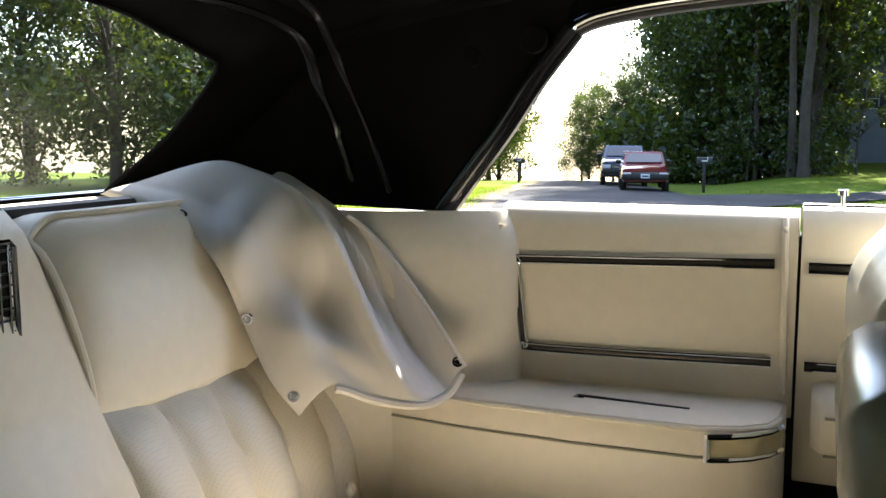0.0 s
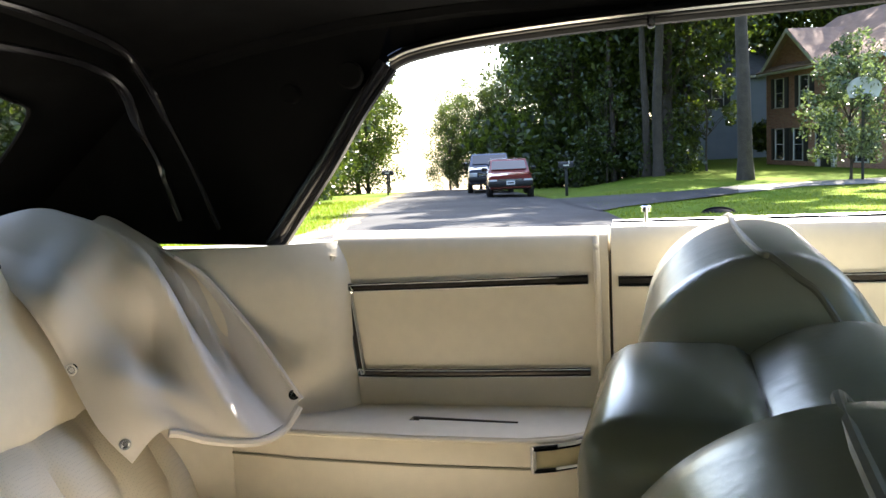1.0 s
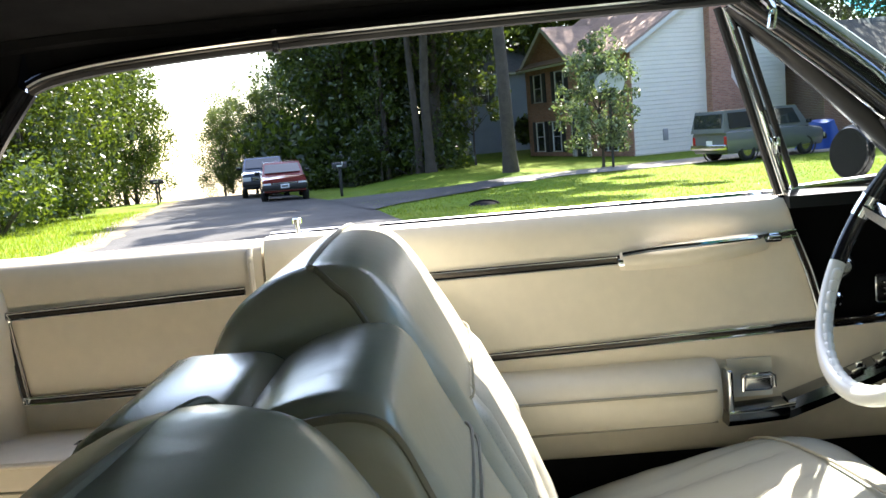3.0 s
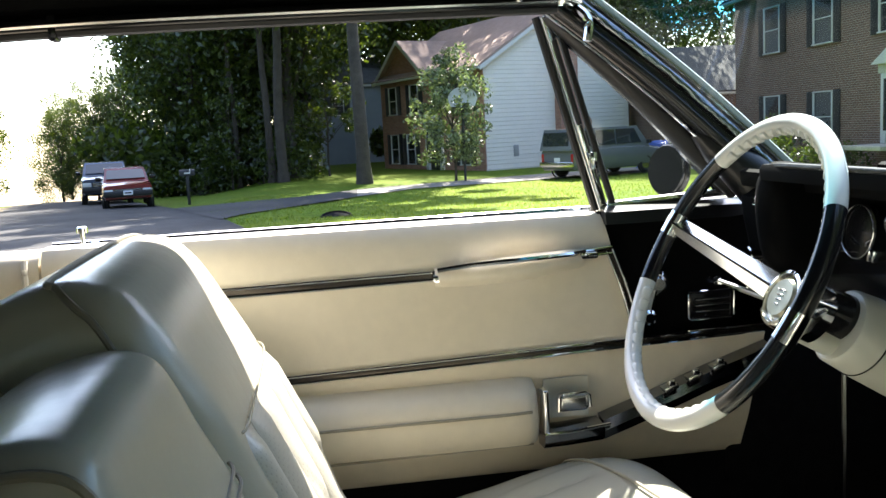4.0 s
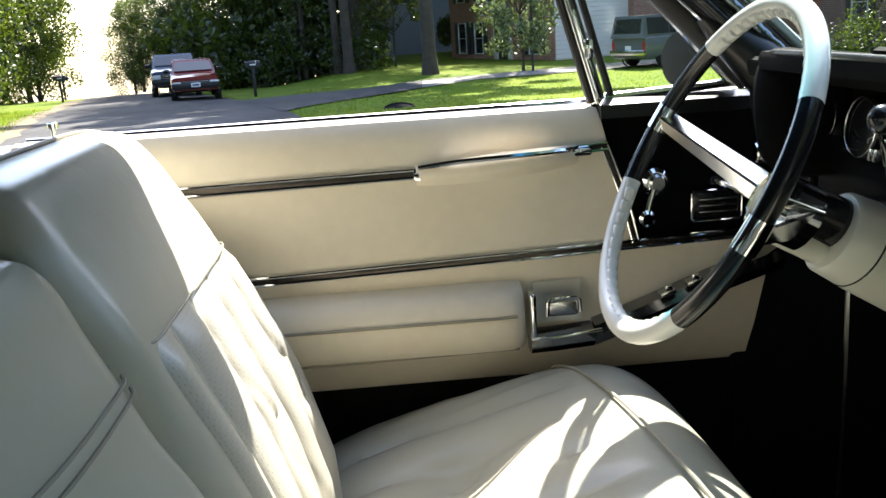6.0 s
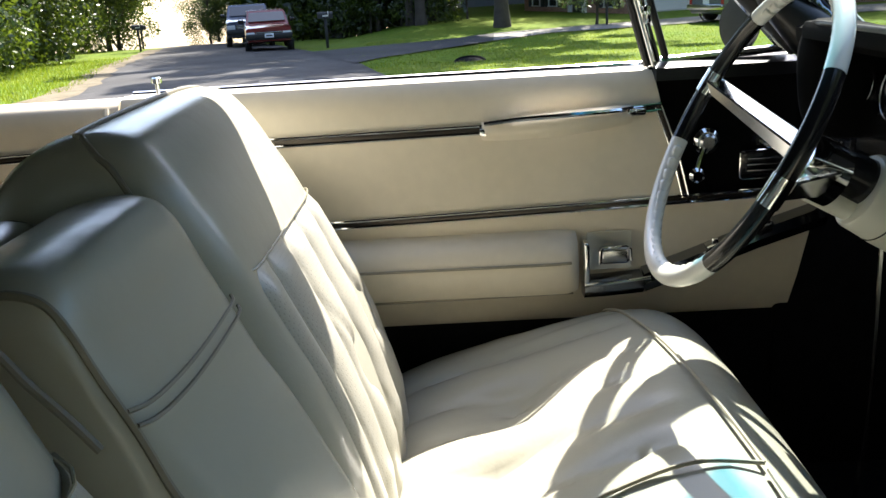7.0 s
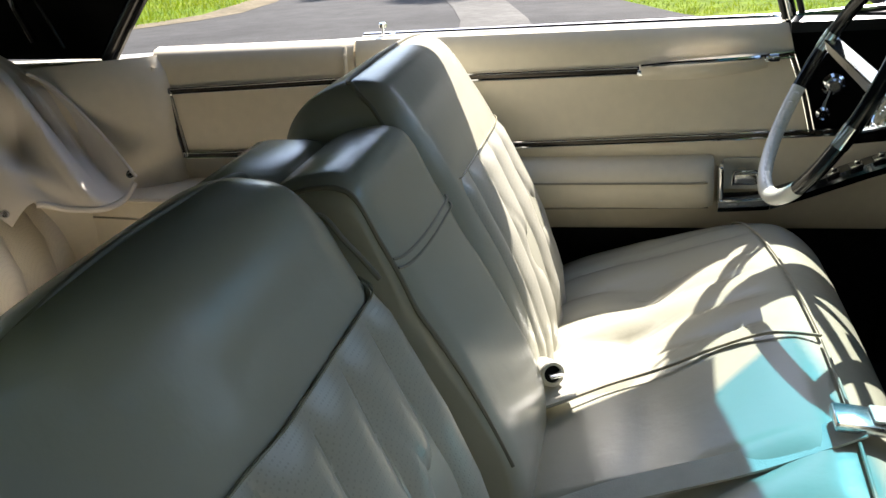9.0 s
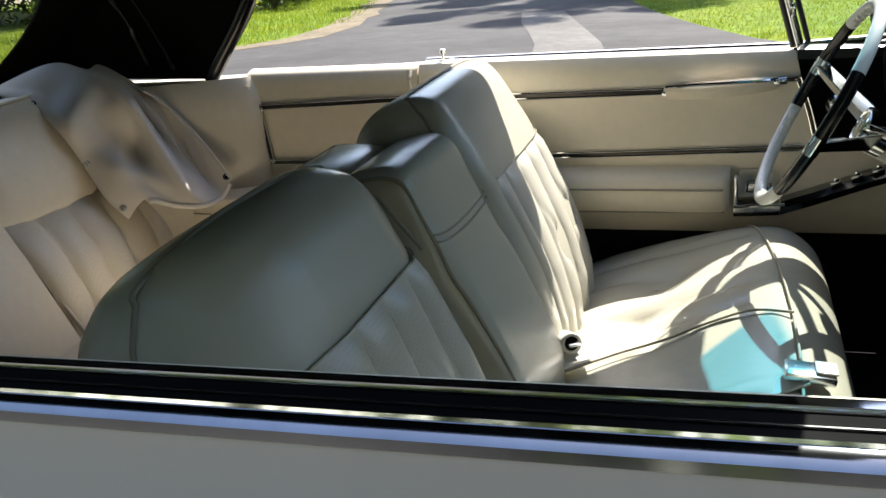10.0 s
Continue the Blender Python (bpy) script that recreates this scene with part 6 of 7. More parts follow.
for i, (x, y, sx, sz) in enumerate(((-7.8, 50, 5, 3.4), (-9.3, 54, 5, 4.0), (-5.0, 49, 5, 3.0), (-7.0, 57, 7, 4.6), (-3.5, 55, 7, 3.4), (-1.4, 58, 4, 3.0), (7.5, 60, 5, 2.0), (-8.5, 60, 6, 3.6), (10.0, 62, 8, 4.0), (-1.8, 51, 3.4, 2.4), (16, 58, 9, 4.5), (24, 52, 9, 4.5), (31, 42, 9, 4.5))):
    shrub("undergrowth", 90 + i, (x, y), (sx, 3.0, sz), leaf_dark, "dense dark undergrowth beneath the trees", 3200, "undergrowth", 0.22)
tree("young_maple", 61, 7.4, 2.3, 0.09, 0.52, leaf_shrub, 3600, 0.075, "young light-green maple before the dark brick house", (17.6, 20.4), puff=(0.16, 0.14))
tree("dogwood_tree", 44, 5.0, 1.65, 0.06, 0.22, leaf_pale, 6500, 0.085, "small pale-leaved dogwood in front of the brick house", (5.95, 35.1), limbs=34, puff=(0.13, 0.13))
tree("understory_tree", 47, 6.0, 2.1, 0.06, 0.42, leaf_mid, 2600, 0.10, "slender young tree with sunlit leaves at the woods' edge", (1.3, 46.5), limbs=16, puff=(0.10, 0.10))
tree("understory_tree", 49, 5.0, 1.8, 0.05, 0.35, leaf_mid, 2200, 0.10, "slender young tree with sunlit leaves at the woods' edge", (-3.4, 45.0), limbs=14, puff=(0.10, 0.10))


# grass blades over the lawns that lie nearest the road
def grass_blades(name, label, count, x0, x1, y0, y1, seed, tall):
    rng = np.random.default_rng(seed)
    v, f = [], []
    for x, y, a, h, b in zip(rng.uniform(x0, x1, count), y0 + (y1 - y0) * rng.random(count) ** 1.3, rng.uniform(0, 6.28, count), rng.uniform(0.4, 1.0, count) * tall, rng.normal(0, 0.03, count)):
        x, y = float(x), float(y)
        if edge_x(LEFT_EDGE, y) - 0.2 < x < edge_x(RIGHT_EDGE, y) + 0.05:
            continue
        z, k, s, c = lawn_z(x, y) - 0.01, len(v), 0.010 * math.cos(a), 0.010 * math.sin(a)
        v += [(x - s, y - c, z), (x + s, y + c, z), (x + b, y + b * 0.5, z + h)]
        f.append((k, k + 1, k + 2))
    tagged(part(name, (v, f), leaf_grass, smooth=False), label, "grass", kind="stuff")


leaf_grass = leaf_material("grass_blades", (0.075, 0.135, 0.011), (0.15, 0.19, 0.024))
grass_blades("lawn_grass", "short uneven green grass on the lawn", 42000, -2.5, 13, 11, 33, 5, 0.07)
grass_blades("verge_grass", "longer grass on the roadside bank", 26000, -17, -6.8, 10, 34, 6, 0.14)

# ---------- houses ----------
def brick_material(name, one, two):
    m = bpy.data.materials.new(name)
    m.use_nodes = True
    n, l = m.node_tree.nodes, m.node_tree.links
    b = n["Principled BSDF"]
    co, br, sp, mp, add = (n.new("ShaderNode" + k) for k in ("TexCoord", "TexBrick", "SeparateXYZ", "CombineXYZ", "Math"))
    l.new(co.outputs["Object"], sp.inputs[0])
    l.new(sp.outputs["X"], add.inputs[0])
    l.new(sp.outputs["Y"], add.inputs[1])
    l.new(add.outputs[0], mp.inputs["X"])
    l.new(sp.outputs["Z"], mp.inputs["Y"])
    l.new(mp.outputs[0], br.inputs["Vector"])
    br.inputs["Color1"].default_value, br.inputs["Color2"].default_value = (*one, 1), (*two, 1)
    br.inputs["Mortar"].default_value = (0.36, 0.32, 0.27, 1)
    br.inputs["Scale"].default_value = 1.0
    br.inputs["Brick Width"].default_value, br.inputs["Row Height"].default_value, br.inputs["Mortar Size"].default_value = 0.215, 0.075, 0.006
    l.new(br.outputs["Color"], b.inputs["Base Color"])
    bp = n.new("ShaderNodeBump")
    bp.inputs["Distance"].default_value, bp.invert = 0.01, True
    l.new(br.outputs["Fac"], bp.inputs["Height"])
    l.new(bp.outputs[0], b.inputs["Normal"])
    b.inputs["Roughness"].default_value = 0.9
    return m


brick = brick_material("red_brick", (0.44, 0.225, 0.155), (0.31, 0.145, 0.10))
brick_dark = brick_material("brown_brick", (0.19, 0.10, 0.072), (0.13, 0.068, 0.05))
siding = material("white_siding", (0.74, 0.70, 0.62), 0.6, var=0.05, scale=1.5, stain=0.05)
siding_blue = material("grey_blue_siding", (0.22, 0.25, 0.30), 0.7, var=0.08, scale=1.5)
shingle_tan = material("tan_shingles", (0.36, 0.25, 0.20), 0.9, var=0.2, scale=3, stain=0.2, bump=0.4, bump_scale=20)
shingle_grey = material("grey_shingles", (0.20, 0.195, 0.19), 0.9, var=0.2, scale=3, stain=0.2, bump=0.4, bump_scale=20)
shingle_dark = material("weathered_dark_shingles", (0.065, 0.065, 0.065), 0.9, var=0.2, scale=3, stain=0.2, bump=0.4, bump_scale=20)
trim_white = material("white_trim", (0.58, 0.58, 0.55), 0.5, var=0.05, scale=2)
shutter_mat = material("dark_shutter", (0.02, 0.022, 0.025), 0.5, var=0.2, scale=6)
pane_mat = material("window_pane", (0.03, 0.035, 0.04), 0.06, var=0.1, scale=1, coat=0.5)
block_mat = material("foundation_block", (0.50, 0.47, 0.38), 0.9, var=0.1, scale=2)
meter_grey = material("grey_enamel", (0.30, 0.30, 0.30), 0.5, var=0.1, scale=6)
door_black = material("dark_door", (0.02, 0.02, 0.022), 0.4, var=0.1, scale=4)


def quad_slab(a, b, c, d, t):
    """A slab with corners a, b, c, d and thickness t along its normal."""
    a, b, c, d = (Vector(p) for p in (a, b, c, d))
    n = (b - a).cross(d - a).normalized() * t
    v = [a, b, c, d, a + n, b + n, c + n, d + n]
    return v, [(0, 1, 2, 3), (7, 6, 5, 4), (0, 4, 5, 1), (1, 5, 6, 2), (2, 6, 7, 3), (3, 7, 4, 0)]


def house(name, label, at, turn, length, depth, eave, pitch, wall, side, roof, openings, chimney=None, front_gable=None):
    """A gabled two-storey house. Front along local x at y = 0 facing -y, ridge along x."""
    ob = thing(name, label, "house", at=at)
    ob.rotation_euler = (0, 0, turn)
    L, D, E, Hh = length, depth, eave, depth / 2 * pitch
    part("front_wall", quad_slab((0, 0, 0), (L, 0, 0), (L, 0, E), (0, 0, E), -0.25), wall, ob, smooth=False)
    part("back_wall", quad_slab((0, D, 0), (L, D, 0), (L, D, E), (0, D, E), 0.25), side, ob, smooth=False)
    for x in (0.0, L):
        s = 0.25 if x == 0 else -0.25
        v = [(x, 0.25, 0), (x, D - .25, 0), (x, D - .25, E), (x, D / 2, E + Hh), (x, 0.25, E)]
        part("gable_wall", (v + [(p[0] + s, p[1], p[2]) for p in v], [(0, 1, 2, 3, 4), (9, 8, 7, 6, 5), (0, 5, 6, 1), (1, 6, 7, 2), (2, 7, 8, 3), (3, 8, 9, 4), (4, 9, 5, 0)]), side, ob, smooth=False)
        out = -0.012 if x == 0 else 0.012
        z = 0.45
        boards = []
        while z < E + Hh - 0.2:
            half = D / 2 if z < E else D / 2 * (1 - (z - E) / Hh)
            boards.append(loft([[(x, D / 2 + k * half, z), (x + out * 1.2, D / 2 + k * half, z + 0.01), (x + out * 0.3, D / 2 + k * half, z + 0.19)] for k in (-0.99, 0.99)]))
            z += 0.20
        if side != wall:
            part("siding", join(*boards), side, ob, smooth=False)
        part("foundation", box((x + out, D / 2, 0.22), (0.06, D, 0.44), 0.01), block_mat, ob)
    o = 0.35
    for sgn in (0, 1):
        ye, yr = (-o, D / 2) if sgn == 0 else (D + o, D / 2)
        ze = E - o * pitch
        part("roof", quad_slab((-o, ye, ze), (L + o, ye, ze), (L + o, yr, E + Hh), (-o, yr, E + Hh), 0.16 if sgn == 0 else -0.16), roof, ob, smooth=False)
        part("gutter", tube([(-o, ye, ze + 0.02), (L + o, ye, ze + 0.02)], 0.07, 8), trim_white, ob)
    for x in (-o, L + o):
        for ye in (-o, D + o):
            part("barge_board", quad_slab((x, ye, E - o * pitch - 0.12), (x, D / 2, E + Hh - 0.12), (x, D / 2, E + Hh + 0.08), (x, ye, E - o * pitch + 0.08), 0.04), trim_white, ob, smooth=False)
    for kind, x, z, ww, hh in openings:
        if kind == "window":
            win = part("window", box((x, -0.004, z), (ww, 0.03, hh), 0.004), pane_mat, ob, "dark sash window")
            fr = 0.045
            part("window_frame", join(box((x, -0.03, z + hh / 2), (ww + 0.1, 0.10, fr), 0.005), box((x, -0.03, z - hh / 2), (ww + 0.16, 0.14, fr), 0.005), box((x - ww / 2, -0.03, z), (fr, 0.10, hh), 0.005), box((x + ww / 2, -0.03, z), (fr, 0.10, hh), 0.005)), trim_white, win)
            part("pane", box((x, -0.022, z), (ww - 0.06, 0.006, hh - 0.06), 0), pane_mat, win)
            part("glazing_bar", box((x, -0.030, z), (ww, 0.03, 0.03), 0), trim_white, win)
            for sx in (-1, 1):
                cx = x + sx * (ww / 2 + 0.27)
                sh = part("shutter", box((cx, -0.035, z), (0.42, 0.05, hh + 0.08), 0.01), shutter_mat, ob, "dark louvred shutter")
                part("louvres", join(*[box((cx, -0.064, z - hh / 2 + 0.10 + q * (hh - 0.2) / 11), (0.34, 0.012, 0.05), 0) for q in range(12)]), shutter_mat, sh)
        else:
            dr = part("front_door", box((x, -0.02, z + 1.05), (0.95, 0.08, 2.1), 0.01), door_black, ob, "dark front door")
            part("door_surround", join(box((x - 0.75, -0.06, z + 1.1), (0.28, 0.16, 2.2), 0.02), box((x + 0.75, -0.06, z + 1.1), (0.28, 0.16, 2.2), 0.02), box((x, -0.06, z + 2.32), (2.0, 0.20, 0.30), 0.02)), trim_white, dr)
            part("pediment", loft([[(x - 1.1, yy, z + 2.45), (x + 1.1, yy, z + 2.45), (x, yy, z + 3.05)] for yy in (-0.02, -0.35)]), trim_white, dr)
            part("side_light", box((x - 0.66, -0.07, z + 1.2), (0.14, 0.15, 1.6), 0.005), pane_mat, dr)
            part("door_step", box((x, -0.7, z - 0.07), (2.2, 1.3, 0.14), 0.02), concrete, dr)
    if front_gable:
        gx, gw, gh = front_gable
        back = gh / pitch
        part("front_gable", loft([[(gx - gw, y, E - 0.02), (gx + gw, y, E - 0.02), (gx, y, E + gh)] for y in (-0.01, back)]), wall, ob, smooth=False)
        for s in (-1, 1):
            low = 1 + 0.3 / gw
            part("gable_roof", quad_slab((gx + s * gw * low, -o, E + gh * (1 - low)), (gx, -o, E + gh), (gx, back + 0.3, E + gh), (gx + s * gw * low, 0.1, E + gh * (1 - low)), 0.12 * -s), roof, ob, smooth=False)
            part("barge_board", quad_slab((gx + s * gw * low, -o - 0.02, E + gh * (1 - low) - 0.12), (gx, -o - 0.02, E + gh - 0.12), (gx, -o - 0.02, E + gh + 0.1), (gx + s * gw * low, -o - 0.02, E + gh * (1 - low) + 0.1), 0.04), trim_white, ob, smooth=False)
    if chimney:
        cx, cy, cw, cd, ch = chimney
        part("chimney_base", loft([[(cx - cw / 2 - g, cy - cd / 2 - 0.02, z), (cx + cw / 2 + g, cy - cd / 2 - 0.02, z), (cx + cw / 2 + g, cy + cd / 2 + w, z), (cx - cw / 2 - g, cy + cd / 2 + w, z)] for z, g, w in ((0, .01, .75), (2.5, .01, .75), (3.6, .01, 0.02))]), brick, ob, "stepped brick chimney base")
        meter = part("electric_meter", box((cx - 0.2, 1.7, 1.25), (0.16, 0.30, 0.55), 0.03), meter_grey, ob, "grey electric meter box")
        part("conduit", tube([(cx - 0.2, 1.7, 0.3), (cx - 0.2, 1.7, 1.0)], 0.035, 8), meter_grey, meter)
        grid = part("vent_grille", box((cx - 0.24, 0.85, 0.55), (0.06, 0.75, 0.42), 0.01), meter_grey, ob, "grey crawl-space vent grille")
        for q in range(5):
            part("vent_slat", box((cx - 0.20, 0.85, 0.40 + 0.075 * q), (0.03, 0.68, 0.03), 0), trim_white, grid)
        part("chimney", box((cx, cy, ch / 2), (cw, cd, ch), 0.02), brick, ob, "brick chimney stack")
    return ob


# brick house with white siding: its front faces the road, its gable end faces the camera
house("brick_house", "two-storey brick house with white siding gable", (4.6, 52.5, -1.25), math.atan2(-10.5, 3.9), 11.2, 8.6, 5.35, 0.62, brick, siding, shingle_tan,
      [("window", 1.6, 4.1, 0.95, 1.5), ("window", 4.2, 4.1, 0.95, 1.5), ("window", 7.2, 4.1, 0.95, 1.5), ("window", 9.6, 4.1, 0.95, 1.5), ("window", 1.6, 1.45, 0.95, 1.6), ("window", 3.6, 1.45, 0.95, 1.6), ("door", 6.3, 0.35, 1, 2), ("window", 9.4, 1.45, 0.95, 1.6)],
      chimney=(11.35, 4.6, 0.6, 1.1, 10.5), front_gable=(3.0, 2.7, 1.8))
house("blue_house", "grey-blue sided house half hidden by trees", (1.2, 64.0, -1.0), math.atan2(-10.5, 3.9) + math.pi / 2, 6.2, 8, 5.7, 0.5, siding_blue, siding_blue, shingle_grey, [("window", 1.4, 4.2, 0.8, 1.3), ("window", 4.6, 1.5, 0.8, 1.3)])
house("brick_house", "two-storey brick house with dark shutters and grey roof", (18.55, 37.2, -0.75), radians(-92), 17.5, 9, 6.7, 0.55, brick_dark, brick_dark, shingle_dark,
      [("window", 3.4, 5.05, 1.25, 1.75), ("window", 7.2, 5.05, 1.25, 1.75), ("window", 11.2, 5.05, 1.25, 1.75), ("window", 3.4, 1.65, 1.25, 1.75), ("window", 7.2, 1.65, 1.25, 1.75), ("door", 11.7, 0.75, 1, 2)])
house("garage_wing", "low grey-roofed garage wing of the brick house", (16.6, 40.5, -1.0), radians(-6), 8.0, 7, 3.35, 0.6, brick_dark, brick_dark, shingle_dark, [])

# ---------- vehicles ----------
paint_red = material("red_car_paint", (0.17, 0.014, 0.014), 0.25, var=0.06, scale=2, coat=0.7)
paint_blue = material("navy_car_paint", (0.035, 0.055, 0.10), 0.2, var=0.06, scale=2, coat=0.8)
paint_van = material("grey_van_paint", (0.12, 0.13, 0.145), 0.22, var=0.05, scale=2, coat=0.7)
car_glass = material("car_glass", (0.02, 0.025, 0.03), 0.04, coat=0.6)
lamp_mat = material("headlamp_lens", (0.6, 0.62, 0.62), 0.08, var=0.1, scale=30, coat=0.6)
lamp_red = material("tail_lamp", (0.35, 0.02, 0.02), 0.15, coat=0.5)
tyre = material("tyre_rubber", (0.018, 0.018, 0.019), 0.8, var=0.2, scale=10)
plate_mat = material("plate", (0.72, 0.73, 0.75), 0.4, var=0.05, scale=30)


def wheel_part(parent, x, y, r, w=0.22):
    sgn = 1 if y > 0 else -1
    t = part("wheel", torus((x, y, r), (0, 1, 0), r - 0.09, 0.10, 28, 10), tyre, parent)
    part("rim", disc((x, y + sgn * 0.03, r), (0, sgn, 0), r - 0.15, 0.03, 20, 0.01), chrome_worn, t)
    part("tyre_wall", disc((x, y - sgn * 0.05, r), (0, sgn, 0), r - 0.05, 0.06, 24, 0.01), tyre, t)


def vehicle(name, label, at, turn, length, width, stations, roof_from, roof_to, cabin_top, paint, wheels, r, tilt=0.35, bed=None, category="car"):
    """A car with its nose at +x: stations are (x, bottom, shoulder height, half width)."""
    ob = thing(name, label, category, at=at)
    ob.rotation_euler = (0, 0, turn)
    rings = []
    for x, zb, zs, hw in stations:
        rings.append([(x, -hw * .92, zb), (x, -hw, zb + .15), (x, -hw, zs - .18), (x, -hw * .97, zs - .05), (x, -hw * .88, zs), (x, 0, zs + .025), (x, hw * .88, zs), (x, hw * .97, zs - .05), (x, hw, zs - .18), (x, hw, zb + .15), (x, hw * .92, zb)])
    part("body", loft(rings), paint, ob)
    zs = [s[2] for s in stations]
    hw = width / 2
    f, b, zt, z0 = roof_from, roof_to, cabin_top, sorted(zs)[len(zs) // 2]
    cab = part("cabin", loft([[(f + (tilt * 1.0) * k, -hw * (.93 - .13 * (1 - k)), z0 - .03 + (zt - z0) * (1 - k)), (f + tilt * k, hw * (.93 - .13 * (1 - k)), z0 - .03 + (zt - z0) * (1 - k)), (b - 0.25 * tilt * k, hw * (.93 - .13 * (1 - k)), z0 - .03 + (zt - z0) * (1 - k)), (b - 0.25 * tilt * k, -hw * (.93 - .13 * (1 - k)), z0 - .03 + (zt - z0) * (1 - k))] for k in (1.0, 0.12, 0.04, 0.0)]), paint, ob)
    dz = zt - z0
    part("windscreen", quad_slab((f + tilt * .86, -hw * .80, z0 + .10), (f + tilt * .86, hw * .80, z0 + .10), (f + tilt * .18, hw * .74, zt - .10), (f + tilt * .18, -hw * .74, zt - .10), 0.012), car_glass, cab, smooth=False)
    for s in (-1, 1):
        n = 3 if f - b > 2.2 else 2
        span = (f - b - 0.25) / n
        for k in range(n):
            xa, xb = b + 0.12 + k * span, b + 0.05 + (k + 1) * span
            part("side_window", quad_slab((xa, s * hw * .925, z0 + .10), (xb + (tilt * .55 if k == n - 1 else 0), s * hw * .925, z0 + .10), (xb, s * hw * .845, zt - .12), (xa, s * hw * .845, zt - .12), 0.012 * -s), car_glass, cab, smooth=False)
        wx = f + tilt * 0.6
        mr = part("wing_mirror", box((wx, s * (hw + .10), z0 + .12), (.10, .20, .14), .03), black_gloss, ob)
    part("rear_glass", quad_slab((b - .11 * tilt, -hw * .78, z0 + .10), (b - .11 * tilt, hw * .78, z0 + .10), (b - 0.03, hw * .74, zt - .14), (b - 0.03, -hw * .74, zt - .14), -0.05), car_glass, cab, smooth=False)
    xn, zn = stations[-1][0], stations[-1][2]
    part("front_bumper", box((xn + .06, 0, stations[-1][1] + .17), (.14, width * .98, .20), .04), black_rubber, ob)
    g = part("grille", box((xn + .01, 0, zn - .22), (.05, width * .56, .20), .02), black_gloss, ob)
    for q in range(3):
        part("grille_bar", box((xn + .04, 0, zn - .28 + q * .06), (.02, width * .54, .018), .004), chrome_worn, g)
    for s in (-1, 1):
        part("headlamp", box((xn + .01, s * width * .38, zn - .22), (.06, width * .17, .17), .02), lamp_mat, ob)
        part("side_lamp", box((xn + .01, s * width * .475, zn - .22), (.05, .05, .15), .01), amber, ob)
        part("tail_lamp", box((stations[0][0] - .01, s * width * .44, stations[0][2] - .30), (.05, .12, .34), .02), lamp_red, ob)
    pl = part("number_plate", box((xn + .14, 0, stations[-1][1] + .20), (.015, .31, .15), .004), plate_mat, ob)
    part("plate_bar", box((xn + .149, 0, stations[-1][1] + .20), (.004, .22, .05), 0), gauge_face, pl)
    part("rear_plate", box((stations[0][0] - .02, 0, stations[0][2] - .35), (.015, .31, .15), .004), plate_mat, ob)
    part("rear_bumper", box((stations[0][0] - .05, 0, stations[0][1] + .17), (.14, width * .98, .20), .04), chrome_worn, ob)
    for x in wheels:
        for s in (-1, 1):
            wheel_part(ob, x, s * (hw - .10), r)
            part("wheel_arch", torus((x, s * (hw + .005), r + .02), (0, 1, 0), r + .06, 0.03, 20, 6, 0, math.pi, (1, 0, 0)), black_rubber, ob)
    return ob


ROADDIR = math.atan2(-33, 7.5)
vehicle("red_suv", "red compact utility vehicle parked at the roadside", (-6.35, 34.6, -1.04), ROADDIR, 4.2, 1.65,
        [(-2.1, .40, .93, .80), (-1.9, .34, .96, .825), (0.3, .32, .96, .825), (0.8, .32, .95, .825), (1.85, .34, .90, .81), (2.0, .40, .86, .79)], 0.35, -2.0, 1.45, paint_red, (-1.25, 1.30), 0.36, 0.55)
vehicle("blue_pickup", "dark blue full-size pickup parked behind the red one", (-8.55, 41.6, -1.27), ROADDIR, 5.6, 1.95,
        [(-2.8, .52, 1.22, .93), (-2.6, .48, 1.26, .97), (0.4, .46, 1.26, .97), (1.0, .46, 1.25, .97), (2.6, .48, 1.20, .96), (2.8, .55, 1.15, .92)], 0.75, -1.0, 1.82, paint_blue, (-1.75, 1.75), 0.42, 0.6, category="pickup truck")
vehicle("grey_van", "grey van with dark windows on the driveway", (11.32, 33.3, -0.86), radians(25), 4.5, 1.85,
        [(-2.25, .36, 1.04, .90), (-2.18, .30, 1.08, .925), (0.8, .29, 1.08, .925), (1.4, .29, 1.06, .92), (2.15, .32, .94, .90), (2.25, .40, .86, .86)], 1.05, -2.22, 1.82, paint_van, (-1.35, 1.35), 0.36, 0.55, category="van")
tarp_blue = material("blue_tarpaulin", (0.02, 0.07, 0.30), 0.35, var=0.15, scale=3, bump=0.3, bump_scale=14, dist=0.02)
tarp = thing("tarpaulin_stack", "blue tarpaulin draped over a stack on the driveway", "tarpaulin", at=(14.3, 35.5, -0.98))
part("tarpaulin", sheet(lambda u, v: ((u - 0.5) * 1.5 + 0.06 * math.sin(9 * v), (v - 0.5) * 1.3 + 0.05 * math.sin(11 * u), 1.25 * min(1.0, 5 * u, 5 * (1 - u), 5 * v, 5 * (1 - v)) * (0.94 + 0.06 * math.sin(7 * u + 5 * v))), 30, 30, 0.01), tarp_blue, tarp)

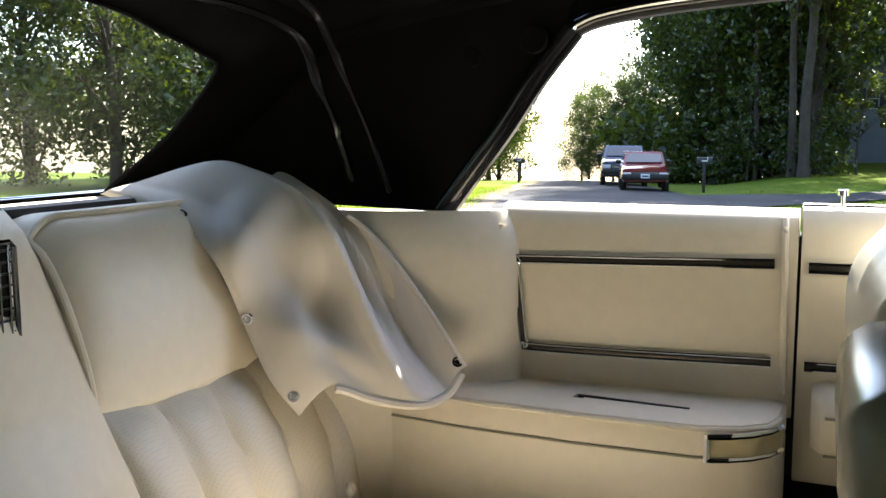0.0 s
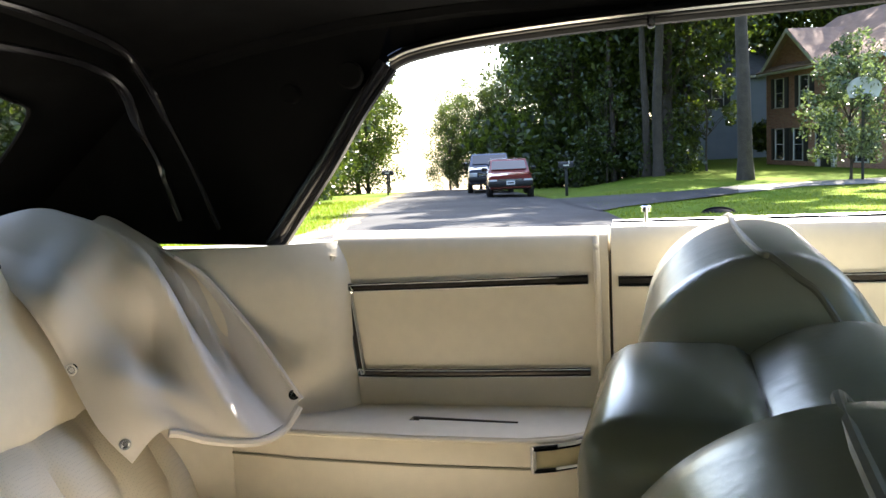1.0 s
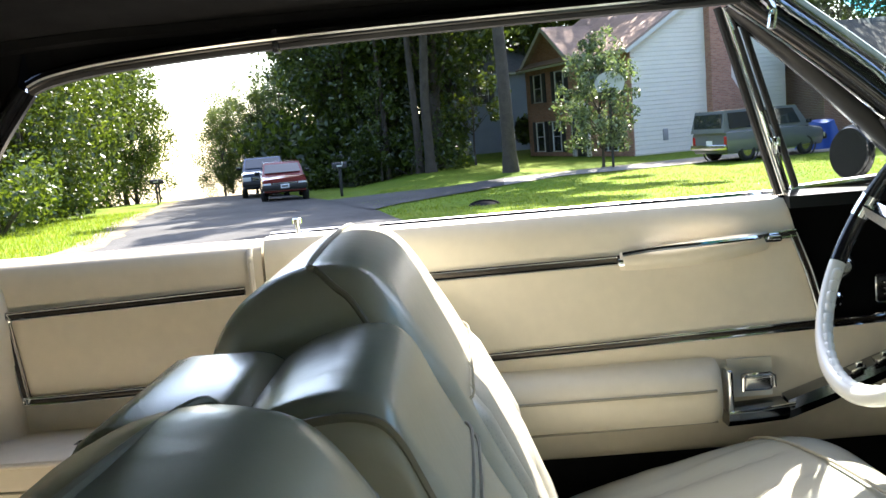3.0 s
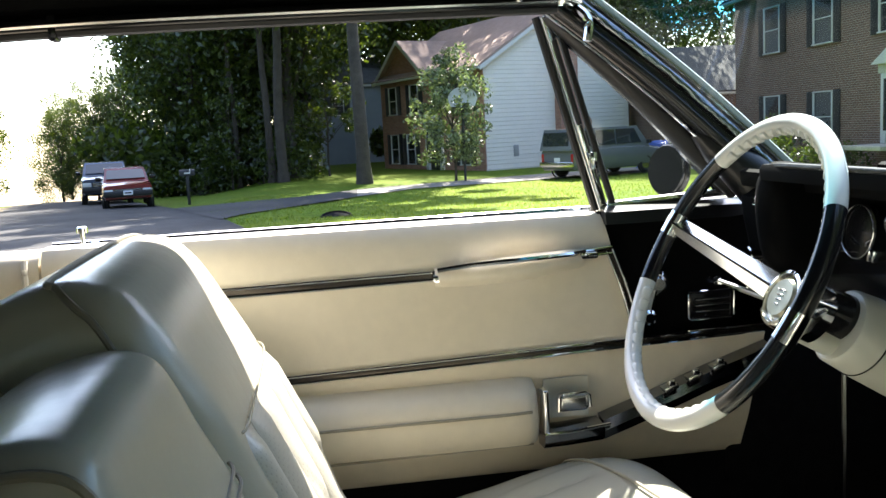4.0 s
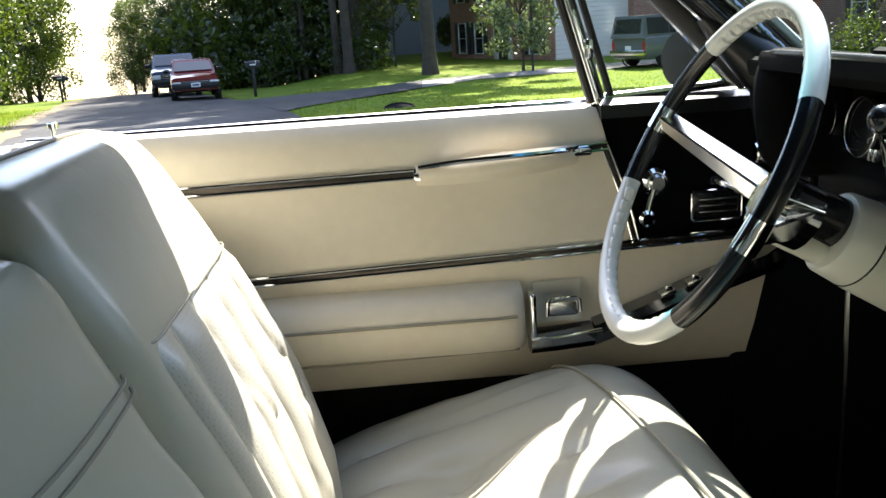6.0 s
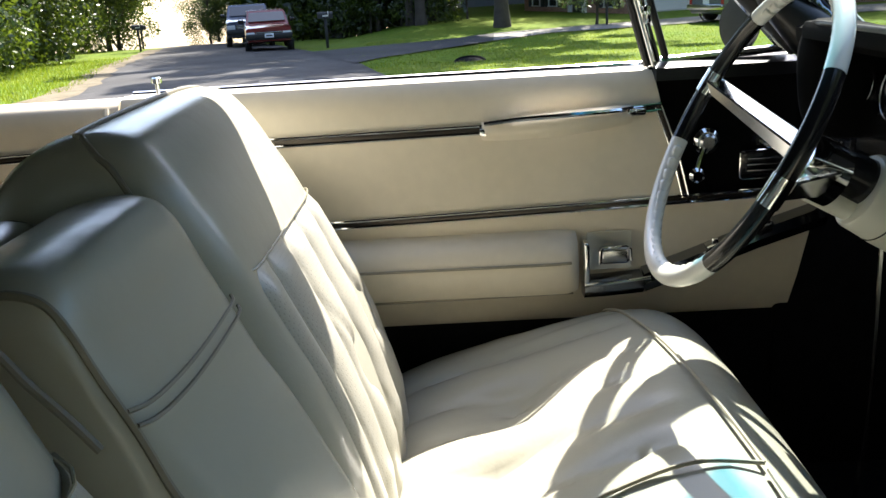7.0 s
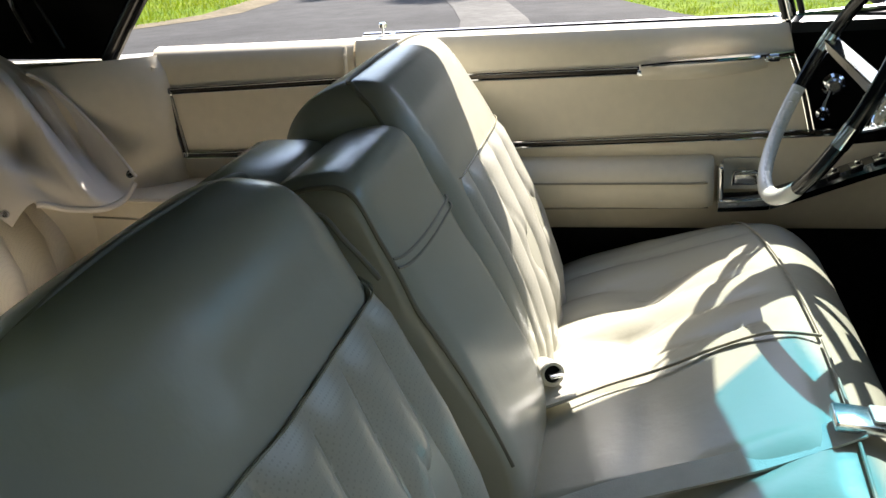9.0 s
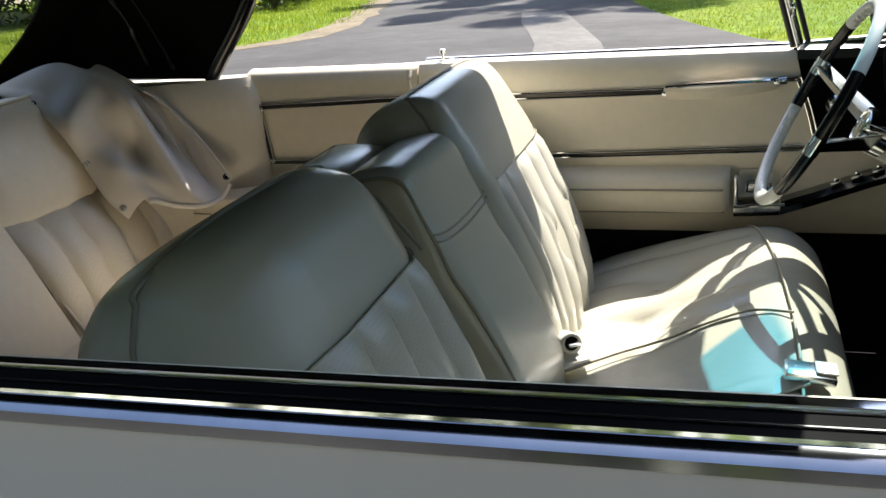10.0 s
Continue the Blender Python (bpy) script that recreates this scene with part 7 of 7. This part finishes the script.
# ---------- basketball hoop, mailboxes ----------
steel_dark = material("dark_steel", (0.03, 0.03, 0.032), 0.5, 0.3, var=0.2, scale=6)
hoop_white = material("backboard_white", (0.48, 0.49, 0.50), 0.4, var=0.05, scale=3)
hoop = thing("basketball_hoop", "white fan-shaped basketball backboard on a dark pole", "basketball hoop", at=(6.20, 34.2, -0.86))
part("pole", tube([(0, 0.15, 0), (0, 0.15, 3.0), (0, 0.05, 3.2)], 0.05, 10), steel_dark, hoop)
fan = [(0.56 * math.cos(a), 0.52 * math.sin(a)) for a in (math.pi * k / 14 for k in range(15))]
fan = [(0.46, -0.28)] + [(x * 1.0, z * 0.85) for x, z in fan] + [(-0.46, -0.28)]
part("backboard", loft([[(x, y, z + 3.12) for x, z in fan] for y in (0.0, -0.035)]), hoop_white, hoop)
part("ring", torus((0, -0.28, 2.92), (0, 0, 1), 0.22, 0.012, 24, 6), steel_dark, hoop)
part("net", tube([(0, -0.28, 2.9), (0, -0.28, 2.7), (0, -0.28, 2.5)], [0.20, 0.14, 0.10], 12), steel_dark, hoop)


def mailbox(x, y, turn, z):
    mb = thing("mailbox", "dark roadside mailbox on a post", "mailbox", "mailboxes", at=(x, y, z))
    mb.rotation_euler = (0, 0, turn)
    part("post", box((0, 0, 0.5), (0.10, 0.10, 1.0), 0.01), steel_dark, mb)
    bx = part("box", loft([[(xx, -0.09, 1.0), (xx, 0.09, 1.0), (xx, 0.09, 1.13)] + [(xx, 0.09 * math.cos(a), 1.13 + 0.09 * math.sin(a)) for a in (math.pi * k / 8 for k in range(1, 8))] + [(xx, -0.09, 1.13)] for xx in (-0.26, 0.26)]), steel_dark, mb)
    part("flag", box((0.1, -0.10, 1.18), (0.03, 0.01, 0.12), 0.002), trim_white, bx)
    part("number_bar", box((0.0, -0.094, 1.09), (0.20, 0.004, 0.05), 0), trim_white, bx)


mailbox(-3.85, 32.4, 0.2, -0.97)
mailbox(-15.2, 47.0, 0.3, -1.50)
mailbox(-14.0, 43.0, 0.3, -1.34)
